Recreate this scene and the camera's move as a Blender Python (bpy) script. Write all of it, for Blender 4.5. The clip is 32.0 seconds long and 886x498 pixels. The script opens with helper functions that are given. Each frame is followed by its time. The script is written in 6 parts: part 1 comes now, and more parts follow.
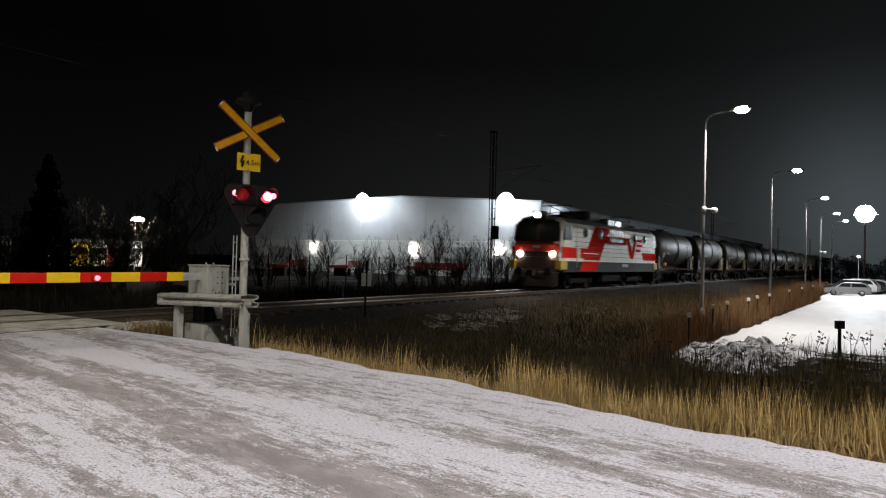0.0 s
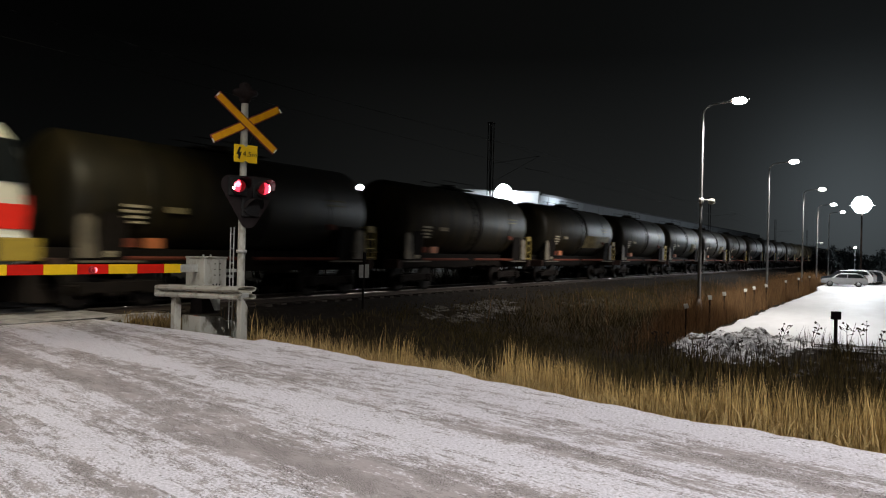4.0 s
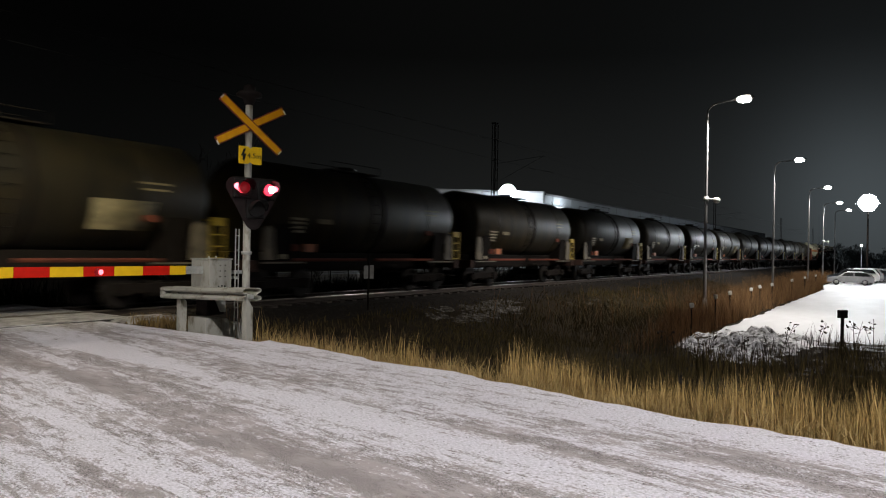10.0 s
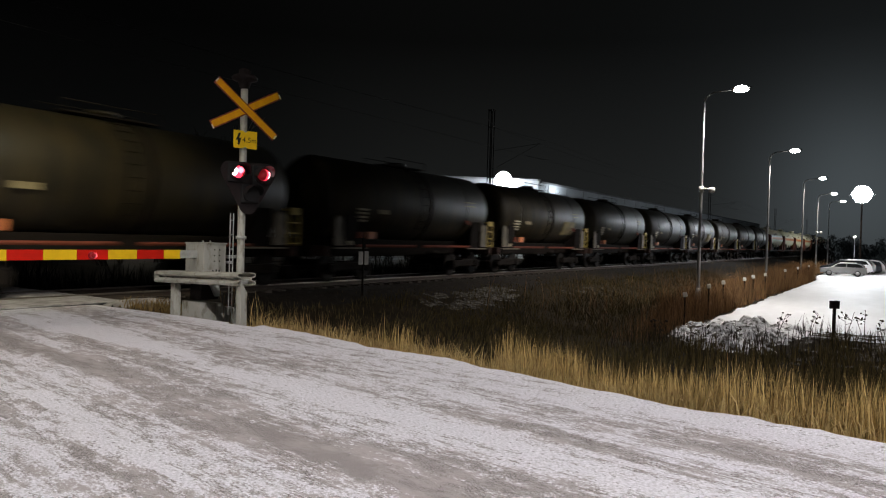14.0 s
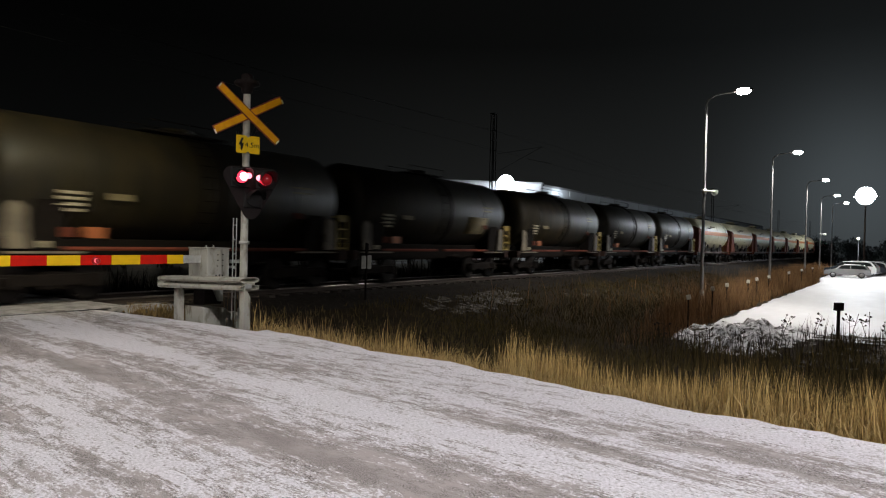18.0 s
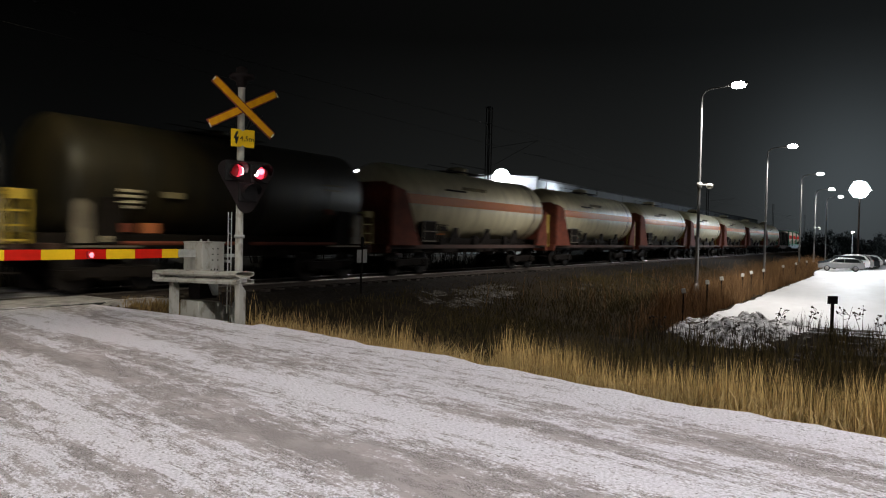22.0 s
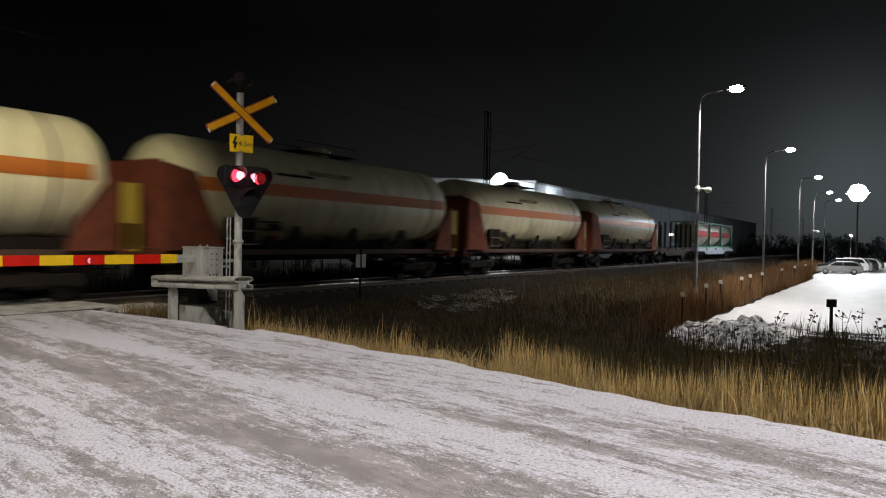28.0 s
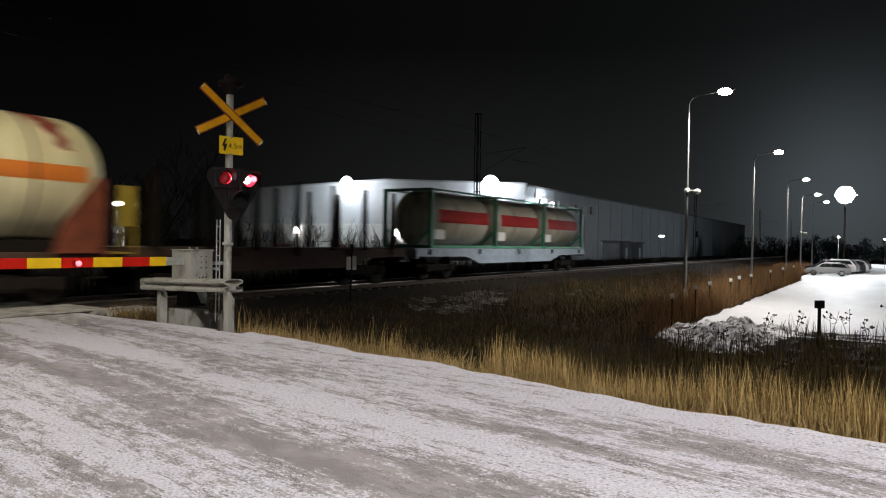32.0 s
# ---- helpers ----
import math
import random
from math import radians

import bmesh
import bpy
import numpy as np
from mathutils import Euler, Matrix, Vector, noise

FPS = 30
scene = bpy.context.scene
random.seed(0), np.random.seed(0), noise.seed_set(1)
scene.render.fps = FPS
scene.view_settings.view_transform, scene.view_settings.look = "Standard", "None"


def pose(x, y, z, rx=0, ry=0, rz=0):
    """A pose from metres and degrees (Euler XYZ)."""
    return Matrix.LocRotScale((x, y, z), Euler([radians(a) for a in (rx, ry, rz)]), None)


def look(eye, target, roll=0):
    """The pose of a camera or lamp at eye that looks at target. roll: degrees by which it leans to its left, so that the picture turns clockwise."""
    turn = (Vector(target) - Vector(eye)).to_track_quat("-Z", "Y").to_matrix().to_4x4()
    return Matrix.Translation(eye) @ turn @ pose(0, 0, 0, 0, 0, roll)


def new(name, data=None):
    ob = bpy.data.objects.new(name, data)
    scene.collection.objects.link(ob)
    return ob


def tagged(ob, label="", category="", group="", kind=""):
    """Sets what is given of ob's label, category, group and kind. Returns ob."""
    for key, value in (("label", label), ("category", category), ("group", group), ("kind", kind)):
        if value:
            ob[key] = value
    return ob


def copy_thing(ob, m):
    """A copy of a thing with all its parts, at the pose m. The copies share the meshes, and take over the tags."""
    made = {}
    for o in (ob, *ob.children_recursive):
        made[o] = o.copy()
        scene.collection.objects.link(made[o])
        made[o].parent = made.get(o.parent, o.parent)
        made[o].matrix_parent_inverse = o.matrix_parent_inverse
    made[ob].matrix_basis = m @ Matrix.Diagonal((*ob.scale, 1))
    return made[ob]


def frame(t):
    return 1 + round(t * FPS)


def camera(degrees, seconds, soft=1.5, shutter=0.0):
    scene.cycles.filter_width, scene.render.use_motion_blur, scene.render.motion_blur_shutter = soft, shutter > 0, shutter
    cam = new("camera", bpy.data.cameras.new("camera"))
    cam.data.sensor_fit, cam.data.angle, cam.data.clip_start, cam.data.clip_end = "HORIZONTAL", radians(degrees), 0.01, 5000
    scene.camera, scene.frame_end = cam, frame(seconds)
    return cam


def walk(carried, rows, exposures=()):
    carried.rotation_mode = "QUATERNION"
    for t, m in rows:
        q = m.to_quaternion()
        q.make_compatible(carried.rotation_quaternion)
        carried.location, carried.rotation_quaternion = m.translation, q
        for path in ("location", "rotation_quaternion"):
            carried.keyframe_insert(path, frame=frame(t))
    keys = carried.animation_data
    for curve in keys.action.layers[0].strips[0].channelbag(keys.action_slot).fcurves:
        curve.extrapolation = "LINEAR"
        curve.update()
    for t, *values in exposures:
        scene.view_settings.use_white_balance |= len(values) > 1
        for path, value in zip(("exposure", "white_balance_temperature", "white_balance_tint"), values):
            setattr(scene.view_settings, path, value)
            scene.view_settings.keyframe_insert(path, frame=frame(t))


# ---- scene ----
# World axes: x along the railway (trains run towards -x), y across it, z up from the rail tops.
TURN = -56.8
EYE_Z = 1.60
PATH = [
    (0, 0.129, 0.832, -1.378), (0.5, 0.385, 0.979, -1.421), (1, 0.208, 1.089, -1.541), (1.5, 0.425, 0.806, -1.167), (2, 0.273, 0.485, -1.235),
    (2.5, 0.297, 0.484, -1.111), (3, 0.160, 0.400, -1.272), (3.5, -0.097, 0.125, -1.333), (5.5, 0.100, 0.215, -1.218), (6, 0.158, 0.177, -1.258),
    (6.5, 0.233, -0.100, -1.292), (7, 0.320, -0.274, -1.205), (7.5, 0.324, -0.232, -1.127), (8, 0.403, -0.211, -1.132), (8.5, 0.409, -0.194, -1.022),
    (9, 0.507, -0.275, -0.991), (9.5, 0.268, -0.079, -1.077), (10, 0.311, 0.164, -1.005), (10.5, 0.397, 0.203, -1.111), (11, 0.535, 0.476, -1.095),
    (11.5, 0.343, 0.404, -1.128), (12, 0.166, 0.476, -1.287), (12.5, 0.167, 0.288, -1.353), (13, -0.331, -0.644, -1.450),
    (13.5, -0.141, -1.021, -1.507), (14, -0.103, -0.912, -1.610), (14.5, -0.093, -0.758, -1.691), (16.5, 0.499, -0.746, -1.301),
    (17, 0.560, -0.793, -1.138), (17.5, 0.591, -0.611, -1.057), (18, 0.127, -0.611, -1.325), (18.5, 0.088, -0.680, -1.381),
    (19, -0.001, -0.599, -1.450), (19.5, -0.108, -0.777, -1.402), (20, 0.023, -0.807, -1.331), (20.5, -0.201, -0.940, -1.375),
    (21, -0.130, -1.085, -1.356), (21.5, -0.257, -1.036, -1.362), (22, -0.242, -1.106, -1.283), (22.5, -0.306, -0.820, -1.287),
    (23, -0.201, -0.953, -1.371), (23.5, -0.434, -0.957, -1.278), (24, -0.423, -0.959, -1.285), (24.5, -0.289, -0.710, -1.199),
    (25, -0.265, -0.592, -1.249), (25.5, -0.121, -0.709, -1.269), (27.5, -0.297, -0.835, -1.023), (28, -0.333, -0.736, -1.105),
    (28.5, -0.574, -0.635, -1.190), (29, -0.403, -0.757, -1.291), (29.5, -0.988, -0.513, -1.311), (30, -1.262, -0.238, -1.432),
    (30.5, -1.222, -0.379, -1.439), (31, -1.302, -0.364, -1.334), (31.5, -1.182, -0.492, -1.224), (32, -1.105, -0.543, -1.029),
]
cam = camera(65.0, 32.0, soft=1.15, shutter=0.95)
walk(cam, [(t, pose(0, 0, EYE_Z, 90 + p, r, yw + TURN)) for t, yw, p, r in PATH])

# ---- world and light ----
world = bpy.data.worlds.new("night_sky")
scene.world = world
world.use_nodes = True
wn, wl = world.node_tree.nodes, world.node_tree.links
wn.clear()
w_out = wn.new("ShaderNodeOutputWorld")
w_bg = wn.new("ShaderNodeBackground")
w_co = wn.new("ShaderNodeTexCoord")
w_sep = wn.new("ShaderNodeSeparateXYZ")
w_ramp = wn.new("ShaderNodeValToRGB")
w_ramp.color_ramp.elements[0].position = 0.0
w_ramp.color_ramp.elements[0].color = (0.0124, 0.0131, 0.0128, 1)
w_ramp.color_ramp.elements[1].position = 0.27
w_ramp.color_ramp.elements[1].color = (0.0025, 0.0026, 0.0025, 1)
w_mul = wn.new("ShaderNodeFloatCurve")           # town glow: strongest beyond the lot
w_half = wn.new("ShaderNodeMapRange")
w_half.inputs["From Min"].default_value = -1.0
for at, v in ((0.36, 0.20), (0.46, 0.26), (0.52, 0.28), (0.58, 0.25), (0.65, 0.23), (0.73, 0.23), (0.80, 0.19), (0.90, 0.08)):
    w_mul.mapping.curves[0].points.new(at, v)
w_mul.mapping.curves[0].points[0].location = (0.0, 0.06)
w_mul.mapping.curves[0].points[-1].location = (1.0, 0.062)
w_mul.mapping.update()
w_gain = wn.new("ShaderNodeMath")
w_gain.operation = "MULTIPLY"
w_gain.inputs[1].default_value = 4.8
wl.new(w_co.outputs["Generated"], w_sep.inputs[0])
wl.new(w_sep.outputs["Z"], w_ramp.inputs[0])
wl.new(w_sep.outputs["Y"], w_half.inputs["Value"])
wl.new(w_half.outputs[0], w_mul.inputs["Value"])
wl.new(w_ramp.outputs[0], w_bg.inputs["Color"])
wl.new(w_mul.outputs[0], w_gain.inputs[0])
w_side = wn.new("ShaderNodeMapRange")
w_side.inputs["From Min"].default_value, w_side.inputs["From Max"].default_value = -0.5, 0.35
w_side.inputs["To Min"].default_value = 0.10
wl.new(w_sep.outputs["X"], w_side.inputs["Value"])
w_mix = wn.new("ShaderNodeMath")
w_mix.operation = "MULTIPLY"
wl.new(w_gain.outputs[0], w_mix.inputs[0])
wl.new(w_side.outputs[0], w_mix.inputs[1])
wl.new(w_mix.outputs[0], w_bg.inputs["Strength"])
w_halo = wn.new("ShaderNodeVectorMath")          # haze halo round the lot floodlight, painted into the sky
w_halo.operation = "DOT_PRODUCT"
w_halo.inputs[1].default_value = Vector((93.0, 3.4, 7.0)).normalized()
wl.new(w_co.outputs["Generated"], w_halo.inputs[0])
w_last = w_bg.outputs[0]
for sharp, strength in ((30.0, 0.0075), (170.0, 0.052)):
    w_pos = wn.new("ShaderNodeMath")
    w_pos.operation = "MAXIMUM"
    w_pos.inputs[1].default_value = 0.0
    w_pow = wn.new("ShaderNodeMath")
    w_pow.operation = "POWER"
    w_pow.inputs[1].default_value = sharp
    w_amp = wn.new("ShaderNodeMath")
    w_amp.operation = "MULTIPLY"
    w_amp.inputs[1].default_value = strength
    w_glow = wn.new("ShaderNodeBackground")
    w_glow.inputs["Color"].default_value = (0.74, 0.90, 1.0, 1)
    w_add = wn.new("ShaderNodeAddShader")
    wl.new(w_halo.outputs["Value"], w_pos.inputs[0])
    wl.new(w_pos.outputs[0], w_pow.inputs[0])
    wl.new(w_pow.outputs[0], w_amp.inputs[0])
    wl.new(w_amp.outputs[0], w_glow.inputs["Strength"])
    wl.new(w_last, w_add.inputs[0])
    wl.new(w_glow.outputs[0], w_add.inputs[1])
    w_last = w_add.outputs[0]
wl.new(w_last, w_out.inputs[0])
scene.view_settings.exposure = 0.0


def lamp(kind, name, at, watts, colour, aim=None, size=0.15, cone=160, blend=0.5):
    data = bpy.data.lights.new(name, kind)
    data.energy, data.color = watts, colour
    data.shadow_soft_size = size
    ob = new(name, data)
    if kind == "SPOT":
        data.spot_size, data.spot_blend = radians(cone), blend
        ob.matrix_world = look(at, aim)
    else:
        ob.location = at
    return ob


NEUTRAL, WARM, COLD = (1.0, 0.95, 0.90), (1.0, 0.91, 0.73), (0.86, 0.94, 1.0)
STREET = [(32.9, 8.60), (52.6, 8.25), (73.8, 8.2), (88.2, 7.75), (103.9, 7.85)]   # lot-side lamps: x, head height
lamp("SPOT", "crossing_light", (2.6, 8.6, 8.15), 1250, (1.0, 0.94, 0.86), (2.6, 8.6, 0.0), 1.7, 126, 0.15)
lamp("SPOT", "crossing_floodlight", (4.8, 9.4, 8.05), 2050, (1.0, 0.92, 0.64), (8.0, 16.0, 3.0), 0.25, 53, 0.7)
lamp("SPOT", "road_light", (0.5, -6.5, 9.0), 6700, (1.0, 0.965, 0.985), (0.9, -5.8, 0), 0.2, 142, 0.25)
for k, (lx, lz) in enumerate(STREET[:4]):
    lamp("SPOT", "street_light", (lx, 6.05, lz - 0.35), 5400 if k == 0 else 2900, NEUTRAL, (lx, 5.1, 0), 0.2, 151, 0.4)
lamp("SPOT", "lot_floodlight", (92.6, 3.4, 8.2), 10000, COLD, (45, -8, -1), 0.3, 140)
lamp("SPOT", "facade_light", (73.4, 66.6, 9.6), 3000, COLD, (78.8, 66.6, 3), 0.3, 172)
lamp("SPOT", "facade_light", (73.4, 42.6, 8.9), 2300, COLD, (78.8, 42.6, 3), 0.3, 172)


# ---- materials ----
def mat(name, colour, rough=0.6, metal=0.0, second=None, scale=4.0, mix=0.5, bump=0.0, bump_scale=40.0, stretch=(1, 1, 1),
        glow=None, glow_power=0.0, vary=0.0, spec=0.5, detail=6.0, lo=0.4, hi=0.65, world_space=False):
    """Principled surface with a second colour in noise patches, relief, and some change from piece to piece."""
    m = bpy.data.materials.new(name)
    m.use_nodes = True
    nt = m.node_tree
    b = nt.nodes["Principled BSDF"]
    b.inputs["Roughness"].default_value = rough
    b.inputs["Metallic"].default_value = metal
    b.inputs["Specular IOR Level"].default_value = spec
    b.inputs["Base Color"].default_value = (*colour, 1)
    co = nt.nodes.new("ShaderNodeTexCoord")
    mp = nt.nodes.new("ShaderNodeMapping")
    mp.inputs["Scale"].default_value = stretch
    if world_space:
        ge = nt.nodes.new("ShaderNodeNewGeometry")
        nt.links.new(ge.outputs["Position"], mp.inputs[0])
    else:
        nt.links.new(co.outputs["Object"], mp.inputs[0])
    last = None
    if second is not None:
        n = nt.nodes.new("ShaderNodeTexNoise")
        n.inputs["Scale"].default_value, n.inputs["Detail"].default_value = scale, detail
        n.inputs["Roughness"].default_value = 0.65
        nt.links.new(mp.outputs[0], n.inputs["Vector"])
        r = nt.nodes.new("ShaderNodeMapRange")
        r.inputs["From Min"].default_value, r.inputs["From Max"].default_value = lo, hi
        r.inputs["To Max"].default_value = mix
        nt.links.new(n.outputs[0], r.inputs["Value"])
        x = nt.nodes.new("ShaderNodeMix")
        x.data_type = "RGBA"
        x.inputs[6].default_value, x.inputs[7].default_value = (*colour, 1), (*second, 1)
        nt.links.new(r.outputs[0], x.inputs[0])
        last = x.outputs[2]
    if vary:
        oi = nt.nodes.new("ShaderNodeObjectInfo")
        r2 = nt.nodes.new("ShaderNodeMapRange")
        r2.inputs["To Min"].default_value, r2.inputs["To Max"].default_value = 1 - vary, 1 + vary
        nt.links.new(oi.outputs["Random"], r2.inputs["Value"])
        h = nt.nodes.new("ShaderNodeHueSaturation")
        h.inputs["Color"].default_value = (*colour, 1)
        if last:
            nt.links.new(last, h.inputs["Color"])
        nt.links.new(r2.outputs[0], h.inputs["Value"])
        last = h.outputs[0]
    if last:
        nt.links.new(last, b.inputs["Base Color"])
    if bump:
        n2 = nt.nodes.new("ShaderNodeTexNoise")
        n2.inputs["Scale"].default_value, n2.inputs["Detail"].default_value = bump_scale, 5.0
        nt.links.new(mp.outputs[0], n2.inputs["Vector"])
        bp = nt.nodes.new("ShaderNodeBump")
        bp.inputs["Strength"].default_value, bp.inputs["Distance"].default_value = bump, 0.02
        nt.links.new(n2.outputs[0], bp.inputs["Height"])
        nt.links.new(bp.outputs[0], b.inputs["Normal"])
    if glow is not None:
        b.inputs["Emission Color"].default_value = (*glow, 1)
        b.inputs["Emission Strength"].default_value = glow_power
    return m


def island_mat(name, a, c, rough=0.8):
    """Leaves and stalks: the colour changes from blade to blade."""
    m = bpy.data.materials.new(name)
    m.use_nodes = True
    nt = m.node_tree
    b = nt.nodes["Principled BSDF"]
    b.inputs["Roughness"].default_value = rough
    b.inputs["Specular IOR Level"].default_value = 0.12
    g = nt.nodes.new("ShaderNodeNewGeometry")
    x = nt.nodes.new("ShaderNodeMix")
    x.data_type = "RGBA"
    x.inputs[6].default_value, x.inputs[7].default_value = (*a, 1), (*c, 1)
    nt.links.new(g.outputs["Random Per Island"], x.inputs[0])
    nt.links.new(x.outputs[2], b.inputs["Base Color"])
    return m


def snow_road_mat():
    """Trodden snow over asphalt: wheel tracks run along y, grit and bare patches show through."""
    m = bpy.data.materials.new("snowy_asphalt")
    m.use_nodes = True
    nt = m.node_tree
    b = nt.nodes["Principled BSDF"]
    g = nt.nodes.new("ShaderNodeNewGeometry")
    turned = nt.nodes.new("ShaderNodeMapping")          # lines up with the way of the wheels
    turned.inputs["Rotation"].default_value = (0, 0, radians(8.8))
    nt.links.new(g.outputs["Position"], turned.inputs[0])

    def noise_at(scale, stretch, detail=6.0, rough=0.6):
        mp = nt.nodes.new("ShaderNodeMapping")
        mp.inputs["Scale"].default_value = stretch
        n = nt.nodes.new("ShaderNodeTexNoise")
        n.inputs["Scale"].default_value, n.inputs["Detail"].default_value, n.inputs["Roughness"].default_value = scale, detail, rough
        nt.links.new(turned.outputs[0], mp.inputs[0])
        nt.links.new(mp.outputs[0], n.inputs["Vector"])
        return n.outputs[0]

    def math_node(op, a, c):
        k = nt.nodes.new("ShaderNodeMath")
        k.operation = op
        for i, v in enumerate((a, c)):
            if isinstance(v, (int, float)):
                k.inputs[i].default_value = v
            else:
                nt.links.new(v, k.inputs[i])
        return k.outputs[0]

    def step_of(v, lo, hi):
        r = nt.nodes.new("ShaderNodeMapRange")
        r.interpolation_type = "SMOOTHSTEP"
        r.inputs["From Min"].default_value, r.inputs["From Max"].default_value = lo, hi
        nt.links.new(v, r.inputs["Value"])
        return r.outputs[0]

    def blend(f, c0, c1):
        x = nt.nodes.new("ShaderNodeMix")
        x.data_type = "RGBA"
        nt.links.new(f, x.inputs[0])
        for i, c in ((6, c0), (7, c1)):
            if isinstance(c, tuple):
                x.inputs[i].default_value = (*c, 1)
            else:
                nt.links.new(c, x.inputs[i])
        return x.outputs[2]

    broad = noise_at(1.0, (0.9, 0.07, 1), 3.0, 0.5)
    streak = noise_at(1.0, (2.3, 0.30, 1), 7.0, 0.70)
    thin = noise_at(1.0, (9.0, 3.4, 1), 6.0, 0.78)
    blotch = noise_at(1.0, (3.2, 1.1, 1), 7.0, 0.75)
    fine = noise_at(1.0, (46, 30, 1), 4.0, 0.8)
    grit = noise_at(120.0, (1, 0.8, 1), 2.0, 0.6)
    sp = nt.nodes.new("ShaderNodeSeparateXYZ")
    nt.links.new(turned.outputs[0], sp.inputs[0])
    lanes = nt.nodes.new("ShaderNodeFloatCurve")        # worn wheel lanes across the road
    for at, v in ((0.24, 0.44), (0.30, 0.58), (0.38, 0.40), (0.46, 0.24), (0.515, 0.46), (0.57, 0.70), (0.63, 0.46), (0.72, 0.40), (0.80, 0.60), (0.86, 0.86)):
        lanes.mapping.curves[0].points.new(at, v)
    lanes.mapping.curves[0].points[0].location = (0.0, 0.5)
    lanes.mapping.curves[0].points[-1].location = (1.0, 1.0)
    lanes.mapping.update()
    wob = math_node("ADD", math_node("MULTIPLY", sp.outputs["X"], 0.125), math_node("MULTIPLY", math_node("SUBTRACT", broad, 0.5), 0.10))
    nt.links.new(wob, lanes.inputs["Value"])
    cover = math_node("ADD", math_node("MULTIPLY", broad, 0.50), math_node("MULTIPLY", streak, 1.10))
    cover = math_node("ADD", cover, math_node("MULTIPLY", thin, 1.0))
    cover = math_node("ADD", cover, math_node("MULTIPLY", fine, 0.75))
    cover = math_node("ADD", cover, math_node("MULTIPLY", lanes.outputs[0], 0.62))
    scrape = step_of(noise_at(1.0, (20, 0.7, 1), 4.0, 0.6), 0.52, 0.66)      # thin scraped lines
    cover = math_node("SUBTRACT", cover, math_node("ADD", math_node("MULTIPLY", scrape, 0.10), 0.125))
    snow_part = step_of(cover, 1.73, 1.93)
    bare = blend(step_of(grit, 0.38, 0.58), (0.065, 0.055, 0.052), (0.50, 0.450, 0.432))
    bare = blend(step_of(blotch, 0.44, 0.62), bare, (0.46, 0.415, 0.405))
    white = blend(step_of(fine, 0.36, 0.66), (0.64, 0.620, 0.645), (0.96, 0.94, 0.985))
    specks = step_of(noise_at(1.0, (34, 22, 1), 1.0, 0.5), 0.66, 0.71)
    white = blend(specks, white, (0.30, 0.28, 0.28))
    v = math_node("ADD", cover, math_node("MULTIPLY", grit, 0.25))
    nt.links.new(blend(snow_part, bare, white), b.inputs["Base Color"])
    b.inputs["Roughness"].default_value = 0.75
    bp = nt.nodes.new("ShaderNodeBump")
    bp.inputs["Strength"].default_value, bp.inputs["Distance"].default_value = 0.45, 0.03
    nt.links.new(v, bp.inputs["Height"])
    nt.links.new(bp.outputs[0], b.inputs["Normal"])
    return m


M = {}
M["road"] = snow_road_mat()
M["snow"] = mat("fresh_snow", (0.74, 0.73, 0.77), 0.6, 0, (0.54, 0.52, 0.54), 2.6, 0.8, 0.6, 14.0, world_space=True)
M["snow_lot"] = mat("lot_snow", (0.62, 0.62, 0.63), 0.6, 0, (0.48, 0.475, 0.48), 0.5, 0.7, 0.35, 5.0, stretch=(0.3, 1, 1), world_space=True)
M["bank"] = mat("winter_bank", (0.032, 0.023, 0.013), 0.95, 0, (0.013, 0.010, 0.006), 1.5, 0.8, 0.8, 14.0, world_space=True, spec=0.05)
M["bank_snow"] = mat("thin_bank_snow", (0.20, 0.185, 0.165), 0.8, 0, (0.030, 0.023, 0.015), 6.0, 1.0, 0.8, 20.0, detail=9.0, lo=0.36, hi=0.54, world_space=True, spec=0.1)
M["ballast"] = mat("ballast", (0.017, 0.013, 0.010), 0.9, 0, (0.062, 0.052, 0.042), 8.0, 0.6, 1.0, 30.0, lo=0.52, hi=0.72, world_space=True, spec=0.1)
M["concrete"] = mat("concrete", (0.38, 0.37, 0.34), 0.85, 0, (0.24, 0.23, 0.2), 5.0, 0.8, 0.4, 60.0)
M["galv"] = mat("galvanised_steel", (0.50, 0.51, 0.48), 0.5, 0.35, (0.30, 0.31, 0.28), 9.0, 0.7, 0.15, 50.0)
M["galv_worn"] = mat("worn_painted_steel", (0.42, 0.415, 0.36), 0.6, 0.1, (0.13, 0.105, 0.06), 4.5, 0.9, 0.3, 40.0, stretch=(1, 1, 0.5), lo=0.50, hi=0.68)
M["deck"] = mat("dirty_deck_snow", (0.41, 0.388, 0.38), 0.8, 0, (0.15, 0.138, 0.134), 2.5, 0.9, 0.4, 30.0, stretch=(1, 3, 1), lo=0.42, hi=0.6)
M["marker_white"] = mat("pale_marker", (0.66, 0.65, 0.61), 0.6, 0, (0.5, 0.48, 0.43), 9.0, 0.6)
M["pole"] = mat("lamp_pole_steel", (0.33, 0.33, 0.33), 0.45, 0.5, (0.22, 0.22, 0.22), 12.0, 0.5)
M["rail"] = mat("rail_steel", (0.34, 0.30, 0.27), 0.3, 0.85, (0.20, 0.13, 0.09), 20.0, 0.4)
M["rail_side"] = mat("rusty_rail", (0.05, 0.035, 0.025), 0.8, 0.2, (0.03, 0.022, 0.017), 15.0, 0.7)
M["sleeper"] = mat("snowy_sleeper", (0.085, 0.073, 0.062), 0.9, 0, (0.030, 0.024, 0.020), 6.0, 0.8, 0.4, 30.0, vary=0.3, spec=0.1)
